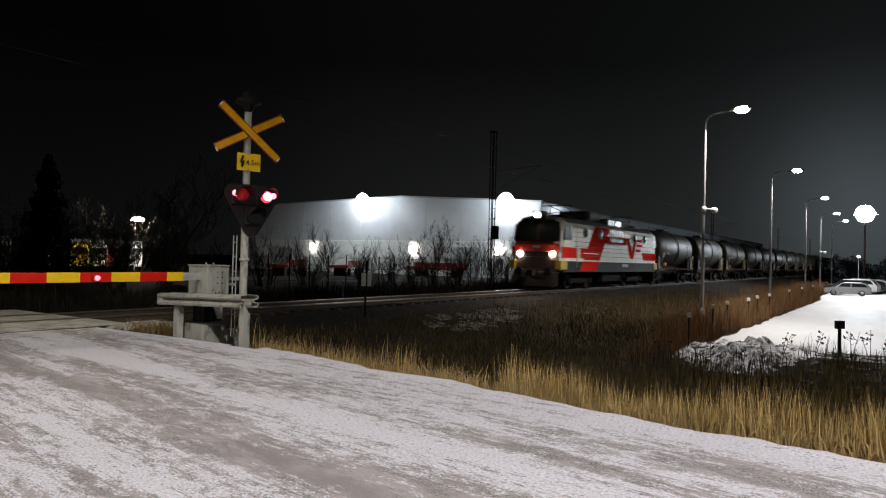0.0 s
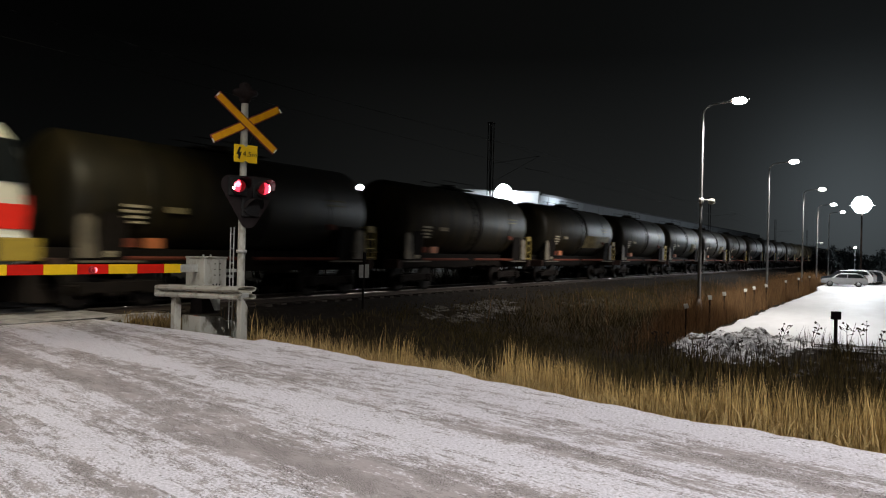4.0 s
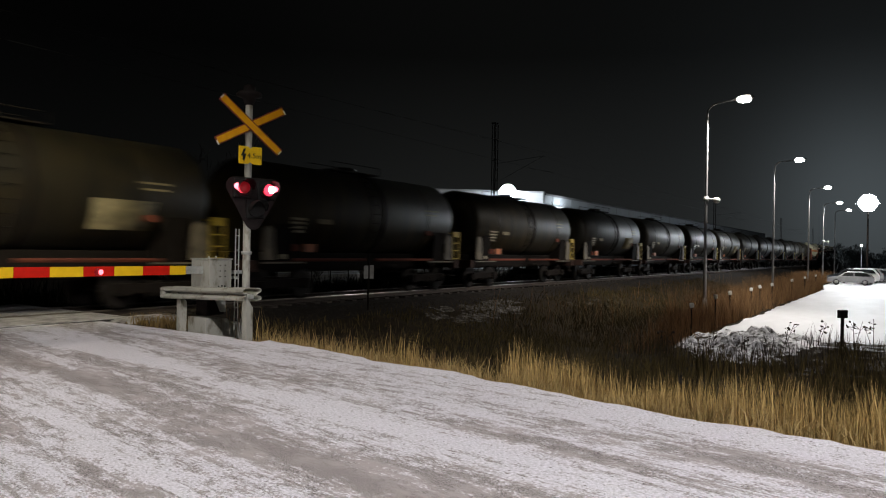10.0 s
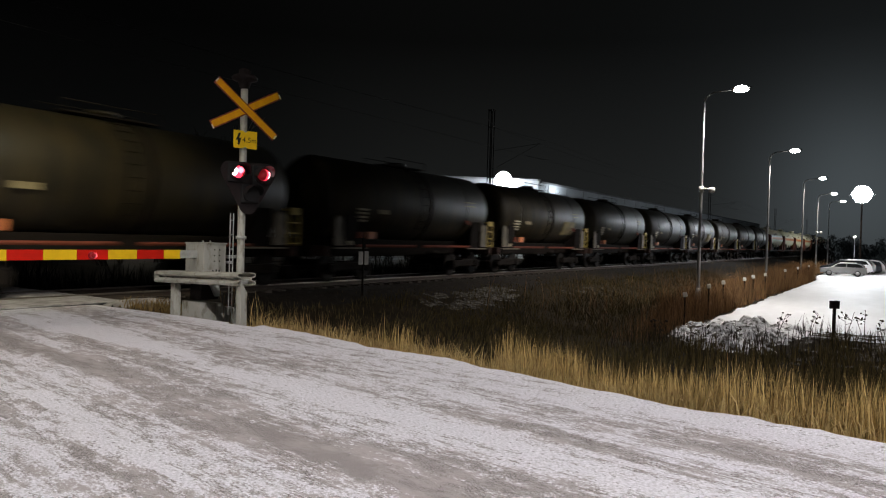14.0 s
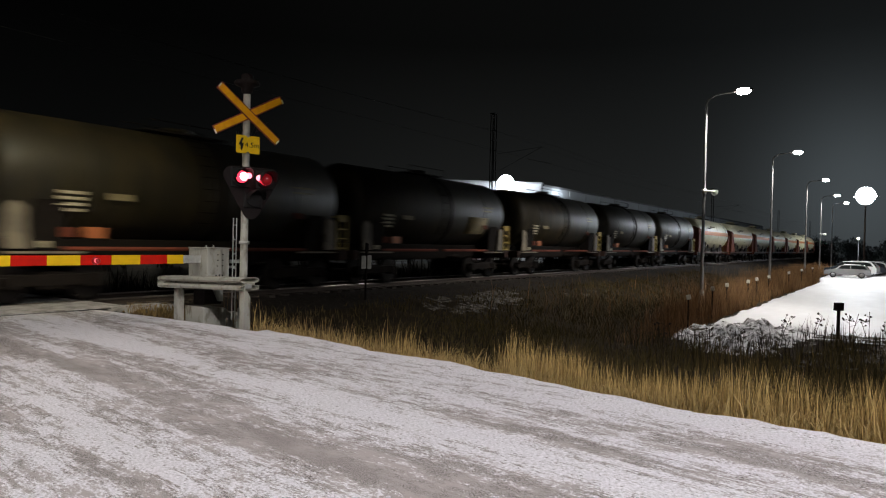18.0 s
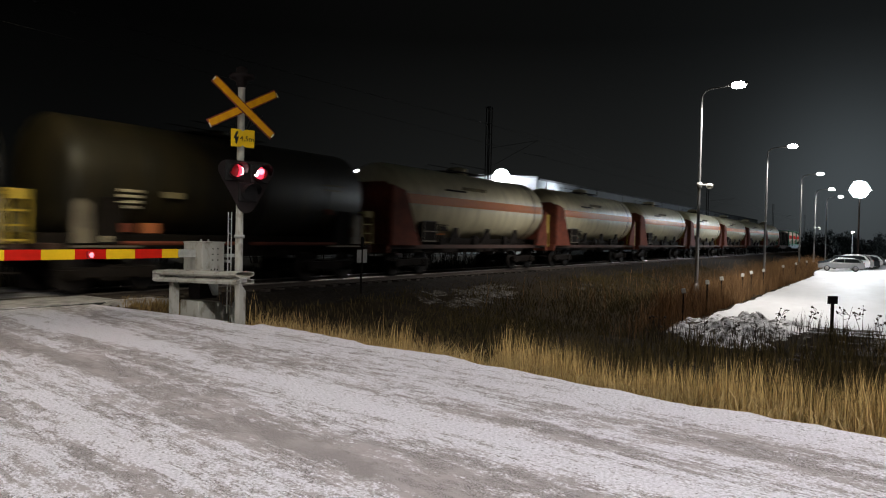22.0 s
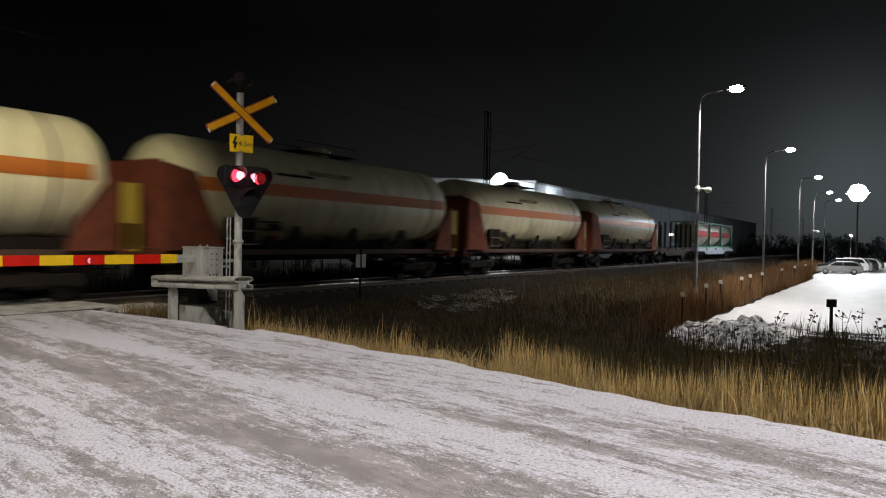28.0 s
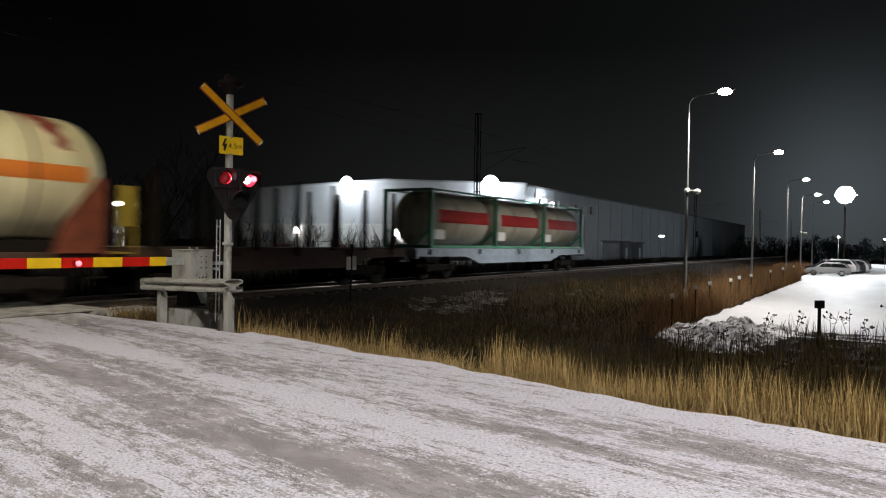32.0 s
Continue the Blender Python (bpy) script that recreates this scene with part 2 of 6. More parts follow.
M["yellow"] = mat("yellow_paint", (0.80, 0.52, 0.012), 0.6, 0, (0.68, 0.42, 0.012), 8.0, 0.5, spec=0.15)
M["orange_sign"] = mat("reflective_yellow", (0.74, 0.36, 0.008), 0.55, 0, (0.56, 0.25, 0.006), 7.0, 0.6, spec=0.15)
M["red"] = mat("red_paint", (0.58, 0.014, 0.006), 0.6, 0, (0.45, 0.014, 0.006), 8.0, 0.5, spec=0.12)
M["red_edge"] = mat("red_sign_edge", (0.17, 0.018, 0.010), 0.6, 0, (0.06, 0.012, 0.008), 9.0, 0.5)
M["white"] = mat("white_paint", (0.76, 0.76, 0.72), 0.5, 0, (0.60, 0.60, 0.55), 6.0, 0.6)
M["black"] = mat("black_paint", (0.012, 0.012, 0.012), 0.7, 0, (0.02, 0.02, 0.02), 12.0, 0.6, spec=0.15)
M["board"] = mat("signal_backboard", (0.014, 0.011, 0.011), 0.8, 0, (0.026, 0.021, 0.02), 9.0, 0.6, spec=0.1)
M["tank_dark"] = mat("oily_black_tank", (0.015, 0.013, 0.008), 0.5, 0.05, (0.042, 0.031, 0.013), 1.3, 0.9, 0.25, 8.0, stretch=(2.2, 1, 0.5), vary=0.35, spec=0.35)
M["tank_cream"] = mat("weathered_cream_tank", (0.74, 0.68, 0.46), 0.45, 0.02, (0.50, 0.44, 0.28), 1.2, 0.75, 0.12, 9.0, stretch=(2.5, 1, 0.35), vary=0.12)
M["stripe"] = mat("orange_stripe", (0.74, 0.24, 0.035), 0.5, 0, (0.60, 0.17, 0.04), 4.0, 0.7, stretch=(2, 1, 1), vary=0.15)
M["end_red"] = mat("rust_red_plate", (0.19, 0.050, 0.027), 0.85, 0, (0.085, 0.030, 0.020), 2.0, 0.8, 0.2, 20.0, vary=0.2, spec=0.2)
M["frame_dark"] = mat("dusty_underframe", (0.016, 0.012, 0.010), 0.9, 0, (0.008, 0.007, 0.006), 5.0, 0.8, 0.3, 30.0, spec=0.1)
M["frame_rust"] = mat("rust_brown_frame", (0.062, 0.028, 0.019), 0.85, 0, (0.03, 0.018, 0.013), 4.0, 0.8, 0.3, 25.0)
M["wheel"] = mat("wheel_steel", (0.018, 0.015, 0.013), 0.8, 0.1, (0.014, 0.011, 0.010), 9.0, 0.7, spec=0.15)
M["label_white"] = mat("stencil_white", (0.44, 0.42, 0.38), 0.6, 0, (0.28, 0.26, 0.22), 9.0, 0.6)
M["ladder_yellow"] = mat("faded_yellow_platform", (0.40, 0.28, 0.03), 0.6, 0, (0.24, 0.17, 0.03), 5.0, 0.6, vary=0.15)
M["loco_white"] = mat("locomotive_white", (0.70, 0.68, 0.59), 0.45, 0, (0.50, 0.47, 0.38), 2.0, 0.7, 0.05, 20.0, stretch=(2, 1, 0.5))
M["loco_red"] = mat("locomotive_red", (0.70, 0.030, 0.020), 0.9, 0, (0.54, 0.028, 0.02), 3.0, 0.6, spec=0.0)
M["loco_roof"] = mat("locomotive_grimy_pale_roof", (0.19, 0.18, 0.148), 0.7, 0, (0.065, 0.060, 0.048), 2.2, 0.8, stretch=(1, 1, 1.6), spec=0.2)
M["loco_grey"] = mat("locomotive_grey_skirt", (0.018, 0.024, 0.021), 0.7, 0, (0.035, 0.038, 0.034), 4.0, 0.6, spec=0.2)
M["loco_groove"] = mat("side_groove_shadow_paint", (0.10, 0.085, 0.07), 0.8, 0, (0.16, 0.14, 0.12), 5.0, 0.6)
M["glass_dark"] = mat("dark_window_glass", (0.010, 0.012, 0.013), 0.25, 0, spec=0.25)
M["headlight"] = mat("headlight_glow", (1, 0.9, 0.75), 0.3, 0, glow=(1.0, 0.84, 0.62), glow_power=160.0)
M["lamp_glow"] = mat("street_lamp_glow", (1, 1, 1), 0.3, 0, glow=(1.0, 0.95, 0.88), glow_power=30.0)
M["flood_glow"] = mat("floodlight_glow", (1, 1, 1), 0.3, 0, glow=(0.88, 0.95, 1.0), glow_power=60.0)
M["far_glow"] = mat("far_lamp_glow", (1, 1, 1), 0.3, 0, glow=(1.0, 0.90, 0.75), glow_power=14.0)
M["red_glow"] = mat("red_signal_glow", (0.9, 0.1, 0.1), 0.3, 0, glow=(1.0, 0.035, 0.075), glow_power=2.6)
M["red_core"] = mat("red_signal_core", (0.9, 0.5, 0.5), 0.3, 0, glow=(1.0, 0.62, 0.66), glow_power=9.0)
M["red_lobe"] = mat("red_signal_lobe", (0.9, 0.3, 0.3), 0.3, 0, glow=(1.0, 0.16, 0.22), glow_power=4.0)
M["boom_glow"] = mat("boom_lamp_glow", (0.9, 0.2, 0.2), 0.3, 0, glow=(1.0, 0.13, 0.17), glow_power=3.5)
M["red_dim"] = mat("red_lens_dim", (0.16, 0.006, 0.008), 0.3, 0, glow=(1.0, 0.02, 0.04), glow_power=0.10)
M["facade"] = mat("facade_sheet", (0.50, 0.52, 0.54), 0.5, 0.1, (0.42, 0.44, 0.46), 0.4, 0.6, 0.08, 3.0)
M["facade_low"] = mat("facade_plinth_panel", (0.62, 0.62, 0.60), 0.6, 0, (0.5, 0.5, 0.48), 0.5, 0.6)
M["facade_trim"] = mat("facade_trim", (0.30, 0.32, 0.33), 0.5, 0.2, (0.24, 0.25, 0.26), 2.0, 0.5)
M["side_wall"] = mat("side_wall_sheet", (0.36, 0.39, 0.42), 0.5, 0.1, (0.28, 0.30, 0.33), 0.3, 0.6)
M["roof"] = mat("roof_sheet", (0.10, 0.10, 0.11), 0.8, 0, (0.2, 0.2, 0.2), 0.3, 0.6)
M["bark"] = mat("bare_twigs", (0.055, 0.042, 0.032), 0.9, 0, (0.03, 0.024, 0.02), 6.0, 0.7)
M["conifer"] = island_mat("conifer_needles", (0.006, 0.010, 0.006), (0.014, 0.020, 0.012))
M["reed"] = island_mat("dry_reed", (0.72, 0.51, 0.20), (0.12, 0.073, 0.026))
M["grass"] = island_mat("brown_grass", (0.36, 0.205, 0.095), (0.080, 0.048, 0.023))
M["reed_dim"] = island_mat("dull_reed", (0.42, 0.285, 0.12), (0.12, 0.078, 0.034))
M["reed_mat"] = island_mat("matted_golden_grass", (0.56, 0.42, 0.19), (0.26, 0.17, 0.065))
M["corner_plate"] = mat("dusty_corner_plate", (0.20, 0.165, 0.115), 0.7, 0, (0.08, 0.07, 0.055), 3.0, 0.8, vary=0.3)
M["label_pale"] = mat("worn_pale_paint", (0.42, 0.37, 0.25), 0.7, 0, (0.12, 0.10, 0.06), 7.0, 0.9, lo=0.46, hi=0.66)
M["placard_orange"] = mat("orange_placard", (0.52, 0.16, 0.05), 0.6, 0, (0.34, 0.12, 0.06), 6.0, 0.6, vary=0.2)
M["panel_cream"] = mat("faded_cream_panel", (0.30, 0.25, 0.13), 0.7, 0, (0.12, 0.095, 0.05), 2.5, 0.9, lo=0.4, hi=0.6)
M["yard_ground"] = mat("dark_yard_gravel", (0.026, 0.023, 0.020), 0.9, 0, (0.05, 0.046, 0.042), 0.7, 0.7, 0.3, 6.0, world_space=True, spec=0.1)
M["loco_dark"] = mat("locomotive_dark_front", (0.075, 0.022, 0.018), 0.8, 0, (0.05, 0.02, 0.016), 3.0, 0.6, spec=0.1)
M["loco_front"] = mat("locomotive_red_front", (0.50, 0.042, 0.030), 0.9, 0, (0.20, 0.036, 0.030), 3.0, 0.6, spec=0.0)
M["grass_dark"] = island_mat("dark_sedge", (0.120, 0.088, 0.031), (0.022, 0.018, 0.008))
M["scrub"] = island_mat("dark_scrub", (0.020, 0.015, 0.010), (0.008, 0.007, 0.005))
M["weed"] = island_mat("dead_weed", (0.05, 0.036, 0.024), (0.028, 0.022, 0.016))
M["car_silver"] = mat("silver_car_paint", (0.45, 0.46, 0.47), 0.25, 0.7, (0.38, 0.39, 0.4), 3.0, 0.5, vary=0.25)
M["car_white"] = mat("white_car_paint", (0.75, 0.75, 0.75), 0.25, 0.0, (0.65, 0.65, 0.65), 3.0, 0.5)
M["car_dark"] = mat("dark_car_paint", (0.03, 0.035, 0.045), 0.2, 0.3, (0.04, 0.045, 0.05), 3.0, 0.5)
M["tyre"] = mat("tyre_rubber", (0.02, 0.02, 0.02), 0.9, 0, (0.035, 0.033, 0.03), 20.0, 0.6)
M["rim"] = mat("alloy_rim", (0.5, 0.5, 0.5), 0.35, 0.8, (0.4, 0.4, 0.4), 8.0, 0.4)
M["green_frame"] = mat("green_container_frame", (0.07, 0.30, 0.17), 0.5, 0, (0.05, 0.18, 0.11), 3.0, 0.7)
M["tank_grey"] = mat("grey_tank_container", (0.60, 0.56, 0.45), 0.4, 0.0, (0.34, 0.29, 0.21), 1.5, 0.85, stretch=(1.5, 1, 0.4))
M["flat_blue"] = mat("pale_blue_wagon_frame", (0.34, 0.42, 0.50), 0.6, 0, (0.22, 0.26, 0.3), 3.0, 0.7)
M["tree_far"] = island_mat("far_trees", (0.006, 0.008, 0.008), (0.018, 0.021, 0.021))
M["truck_red"] = mat("red_lorry_paint", (0.42, 0.035, 0.03), 0.4, 0, (0.3, 0.03, 0.03), 2.0, 0.5)
M["dirt_pile"] = mat("frozen_earth", (0.050, 0.042, 0.034), 0.95, 0, (0.74, 0.74, 0.75), 5.0, 1.0, 1.0, 14.0, detail=9.0, lo=0.42, hi=0.58, world_space=True)
M["spill"] = mat("dark_red_spill", (0.20, 0.035, 0.03), 0.6, 0, (0.34, 0.10, 0.07), 4.0, 0.7)
M["wire"] = mat("overhead_wire", (0.02, 0.02, 0.02), 0.6, 0.3)


# ---- mesh helpers ----
def bm_box(bm, c, s, bevel=0.0, rot=None):
    m = Matrix.Translation(c) @ (rot or Matrix.Identity(4)) @ Matrix.Diagonal((*s, 1))
    r = bmesh.ops.create_cube(bm, size=1.0, matrix=m)
    if bevel:
        edges = list({e for v in r["verts"] for e in v.link_edges})
        bmesh.ops.bevel(bm, geom=edges, offset=bevel, segments=2, affect="EDGES", profile=0.5)
    return bm


def box(c, s, bevel=0.0, rot=None):
    return bm_box(bmesh.new(), c, s, bevel, rot)


def bm_tube(bm, a, b, r, r2=None, n=10, cap=True):
    a, b = Vector(a), Vector(b)
    d = b - a
    m = Matrix.Translation((a + b) / 2) @ d.to_track_quat("Z", "Y").to_matrix().to_4x4()
    bmesh.ops.create_cone(bm, cap_ends=cap, segments=n, radius1=r, radius2=r if r2 is None else r2, depth=d.length, matrix=m)
    return bm


def tube(a, b, r, r2=None, n=10):
    return bm_tube(bmesh.new(), a, b, r, r2, n)


def bm_lathe(bm, prof, axis="x", c=(0, 0, 0), n=28):
    """Turns a profile of (along, radius) round the axis."""
    rings = []
    for a, r in prof:
        ring = []
        for i in range(n):
            t = 2 * math.pi * i / n
            u, v = r * math.cos(t), r * math.sin(t)
            p = {"x": (a, u, v), "y": (u, a, v), "z": (u, v, a)}[axis]
            ring.append(bm.verts.new((p[0] + c[0], p[1] + c[1], p[2] + c[2])))
        rings.append(ring)
    for q, w in zip(rings, rings[1:]):
        for i in range(n):
            f = bm.faces.new((q[i], q[(i + 1) % n], w[(i + 1) % n], w[i]))
            f.smooth = True
    bm.faces.new(rings[0])
    bm.faces.new(rings[-1])
    bmesh.ops.recalc_face_normals(bm, faces=bm.faces)
    return bm


def lathe(prof, axis="x", c=(0, 0, 0), n=28):
    return bm_lathe(bmesh.new(), prof, axis, c, n)


def prism(poly, axis, lo, hi, bevel=0.0):
    """A flat outline, drawn in the two other axes, made thick along axis."""
    bm = bmesh.new()

    def at(u, v, w):
        return {"x": (w, u, v), "y": (u, w, v), "z": (u, v, w)}[axis]
    a = [bm.verts.new(at(u, v, lo)) for u, v in poly]
    b = [bm.verts.new(at(u, v, hi)) for u, v in poly]
    bm.faces.new(a)
    bm.faces.new(b)
    for i in range(len(poly)):
        j = (i + 1) % len(poly)
        bm.faces.new((a[i], a[j], b[j], b[i]))
    bmesh.ops.recalc_face_normals(bm, faces=bm.faces)
    if bevel:
        bmesh.ops.bevel(bm, geom=list(bm.edges), offset=bevel, segments=1, affect="EDGES")
    return bm


def part(name, bm, material, parent=None, label="", smooth=False):
    me = bpy.data.meshes.new(name)
    if smooth:
        for f in bm.faces:
            f.smooth = True
    bm.to_mesh(me)
    bm.free()
    me.materials.append(material)
    ob = new(name, me)
    if parent is not None:
        ob.parent = parent
    if label:
        ob["label"] = label
    return ob


def thing(name, label, category, at=(0, 0, 0), rz=0.0, group="", kind=""):
    ob = new(name)
    ob.empty_display_size = 0.3
    ob.matrix_world = pose(*at, 0, 0, rz)
    return tagged(ob, label, category, group, kind)


def again(name, src, parent, m):
    """One more part on the same mesh."""
    ob = new(name, src.data)
    ob.parent = parent
    ob.matrix_basis = m
    return ob


def sheet(name, verts, faces, material, smooth=True):
    me = bpy.data.meshes.new(name)
    me.from_pydata(verts, [], faces)
    me.materials.append(material)
    if smooth:
        me.polygons.foreach_set("use_smooth", [True] * len(me.polygons))
    me.update()
    return new(name, me)


def sstep(a, b, x):
    t = min(1.0, max(0.0, (x - a) / (b - a)))
    return t * t * (3 - 2 * t)


# ---- ground ----
TRACK_Y = 17.15
ROAD_Z, LOT_Z = -0.05, -1.2


def road_edge(y):
    return 7.0 + 0.155 * max(0.0, min(y, 14.0)) + 0.10 * noise.noise((y * 0.9, 3.1, 0)) + 0.05 * noise.noise((y * 3.1, 1.7, 0))


def height(x, y):
    near = -1.60 + 0.25 * noise.noise((x * 0.12, y * 0.12, 0.3))
    far = -0.75
    z = near if y < TRACK_Y else far
    if y < TRACK_Y:
        lot = sstep(21.0, 24.5, x) * (1 - sstep(5.7, 6.8, y))
        z = z + (LOT_Z - 0.03 - z) * lot
        z += (-1.2 - z) * sstep(22, 30, x) * sstep(5.7, 6.8, y) * (1 - sstep(9, 11, y))
        e = sstep(8.6, 15.3, y)
        z += (-0.42 - z) * e
    else:
        e = 1 - sstep(TRACK_Y + 2.4, TRACK_Y + 5.5, y)
        z += (-0.42 - z) * e
    rough = 0.10 * noise.noise((x * 0.6, y * 0.6, 1.7)) + 0.05 * noise.noise((x * 1.9, y * 1.9, 4.2))
    flat = 1.0
    edge = 7.0 + 0.155 * max(0.0, min(y, 14.0))
    on_road = (1 - sstep(edge + 0.1, edge + 2.6, x)) * sstep(-9.5, -7.0, x)
    if x > 21 and y < 6.0:
        flat = 0.15
    if abs(y - TRACK_Y) < 2.6:
        flat = 0.2
    z += rough * flat * (1 - on_road)
    z += (ROAD_Z - 0.09 - z) * on_road
    return z


def axis_steps(spans):
    out = []
    for lo, hi, step in spans:
        out += list(np.arange(lo, hi, step))
    out.append(spans[-1][1])
    return [float(v) for v in out]


def grid_sheet(name, xs, ys, fn, material, keep=None):
    verts = [(x, y, fn(x, y)) for y in ys for x in xs]
    w = len(xs)
    faces = []
    for j in range(len(ys) - 1):
        for i in range(w - 1):
            if keep is None or keep((xs[i] + xs[i + 1]) / 2, (ys[j] + ys[j + 1]) / 2):
                a = j * w + i
                faces.append((a, a + 1, a + w + 1, a + w))
    return sheet(name, verts, faces, material)


gx = axis_steps([(-900, -100, 100), (-100, -12, 8), (-12, 4, 1.0), (4, 40, 0.3), (40, 90, 1.0), (90, 200, 8), (200, 1500, 100)])
gy = axis_steps([(-900, -100, 100), (-100, -12, 8), (-12, 0, 1.0), (0, 22, 0.3), (22, 60, 2.0), (60, 200, 10), (200, 1200, 100)])
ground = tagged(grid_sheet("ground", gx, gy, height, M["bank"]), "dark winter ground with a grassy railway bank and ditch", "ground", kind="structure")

road = tagged(grid_sheet("road", axis_steps([(-8.0, 5.0, 0.5), (5.0, 8.5, 0.2)]), axis_steps([(-60, -4, 4), (-4, 14.92, 0.3)]),
              lambda x, y: ROAD_Z + 0.012 * noise.noise((x * 0.8, y * 0.3, 0)), M["road"],
              lambda x, y: x < road_edge(y) - 0.1), "asphalt road under trodden snow with wheel tracks", "road", kind="structure")


def ribbon(name, y0, y1, step, left, right, z_of, material, across=5):
    """A strip that follows the road side, rounded across."""
    ys = axis_steps([(y0, y1, step)])
    verts, faces = [], []
    for y in ys:
        a, b = left(y), right(y)
        for k in range(across + 1):
            u = k / across
            x = a + (b - a) * u
            verts.append((x, y, z_of(x, y, u)))
    w = across + 1
    for j in range(len(ys) - 1):
        for i in range(across):
            q = j * w + i
            faces.append((q, q + 1, q + w + 1, q + w))
    return sheet(name, verts, faces, material)


tagged(ribbon("snow_verge", -8, 9.3, 0.12, lambda y: road_edge(y) - 0.30 - 0.15 * noise.noise((y * 0.7, 8, 0)),
              lambda y: road_edge(y) + 0.14 + 0.20 * sstep(2.0, 6.0, y) + 0.20 * noise.noise((y * 1.3, 2, 0)) + 0.10 * noise.noise((y * 5.0, 6, 0)),
              lambda x, y, u: ROAD_Z - 0.004 + (0.030 + 0.016 * noise.noise((y * 1.1, 5, 0)) + 0.016 * noise.noise((y * 4.1, x * 4, 0))) * math.sin(math.pi * min(1, u * 1.15)) - 0.26 * max(0, u - 0.62),
              M["road"], 9), "narrow band of untouched snow along the road edge", "snow", kind="structure")



def lot_edge(x):
    return 5.85 + 0.22 * noise.noise((x * 0.5, 0, 0)) + 0.12 * noise.noise((x * 1.9, 0, 4)) - 0.5 * max(0.0, 27.2 - x) ** 2 + 1.0 * sstep(68, 82, x)


def lot_sheet():
    xs = axis_steps([(24.6, 60, 0.2), (60, 160, 5)])
    back = [0, 0.15, 0.4, 0.8, 1.4, 2.2, 3.2, 4.5, 6, 8, 11, 16, 24, 40, 75]
    verts = []
    for x in xs:
        for k, d in enumerate(back):
            y = lot_edge(x) - d
            verts.append((x, y, LOT_Z + 0.02 + 0.02 * noise.noise((x * 0.4, y * 0.8, 0)) - (0.10 if k == 0 else 0.0)))
    n = len(back)
    faces = [(i * n + k, i * n + k + 1, (i + 1) * n + k + 1, (i + 1) * n + k) for i in range(len(xs) - 1) for k in range(n - 1)]
    return sheet("parking_lot", verts, faces, M["snow_lot"])


lot = tagged(lot_sheet(),
             "snow-covered parking lot below the road", "parking lot", kind="structure")

# thin snow lying on the railway bank
def on_bank(x, y):
    v = 0.6 * noise.noise((x * 0.7, y * 1.3, 9.0)) + 0.55 * noise.noise((x * 1.6, y * 3.0, 2.0)) + 0.3 * noise.noise((x * 4.5, y * 5.0, 5.0))
    near = max(0.0, 1 - ((x - 23.6 - 0.8 * (y - 13.8)) / 4.2) ** 2 - ((y - 13.6) / 1.5) ** 2)
    far = max(0.0, 1 - ((x - 33.0) / 3.2) ** 2 - ((y - 12.6) / 0.9) ** 2)
    return v > 0.50 - 0.85 * near ** 0.6 - 0.5 * far ** 0.6 and 11.4 < y < 14.9 and near + far > 0
tagged(grid_sheet("bank_snow", axis_steps([(16, 44, 0.12)]), axis_steps([(11.4, 14.9, 0.09)]), lambda x, y: height(x, y) + 0.03, M["bank_snow"], on_bank),
       "thin patchy snow on the railway bank", "snow", kind="structure")

# ---- railway ----
prof = [(-3.3, -0.60), (-2.1, -0.22), (-0.9, -0.17), (0.9, -0.17), (2.1, -0.20), (3.3, -0.55)]
xs = axis_steps([(-60, 8, 4), (8, 70, 0.4), (70, 420, 6)])
verts, faces = [], []
for x in xs:
    for k, (yy, zz) in enumerate(prof):
        j = 0.05 * noise.noise((x * 2.2, yy * 3, 0.5))
        verts.append((x, TRACK_Y + yy + j, zz + j))
for j in range(len(xs) - 1):
    for i in range(5):
        q = j * 6 + i
        faces.append((q, q + 6, q + 7, q + 1))
ballast = tagged(sheet("ballast_bed", verts, faces, M["ballast"]), "grey stone ballast bed with traces of snow", "ballast", kind="structure")

for side in (-1, 1):
    ob = thing("rail", "worn steel running rail on sleepers", "rail", (0, TRACK_Y + side * 0.762, 0), kind="structure")
    part("rail_head", box((170, 0, -0.02), (500, 0.07, 0.04), 0.008), M["rail"], ob, "polished rail head")
    part("rail_web", box((170, 0, -0.09), (500, 0.02, 0.10)), M["rail_side"], ob)
    part("rail_foot", box((170, 0, -0.15), (500, 0.14, 0.02)), M["rail_side"], ob)
track = thing("railway_track", "row of concrete sleepers in ballast", "sleepers", (0, TRACK_Y, 0), kind="structure")
first = None
for k in range(150):
    x = 8.6 + k * 0.61
    if first is None:
        first = part("sleeper", prism([(-1.35, -0.30), (1.35, -0.30), (1.35, -0.135), (0.5, -0.16), (-0.5, -0.16), (-1.35, -0.135)], "x", -0.12, 0.12), M["sleeper"], track)
        first.location.x = x
    else:
        again("sleeper", first, track, pose(x, 0.02 * math.sin(k * 2.3), 0))

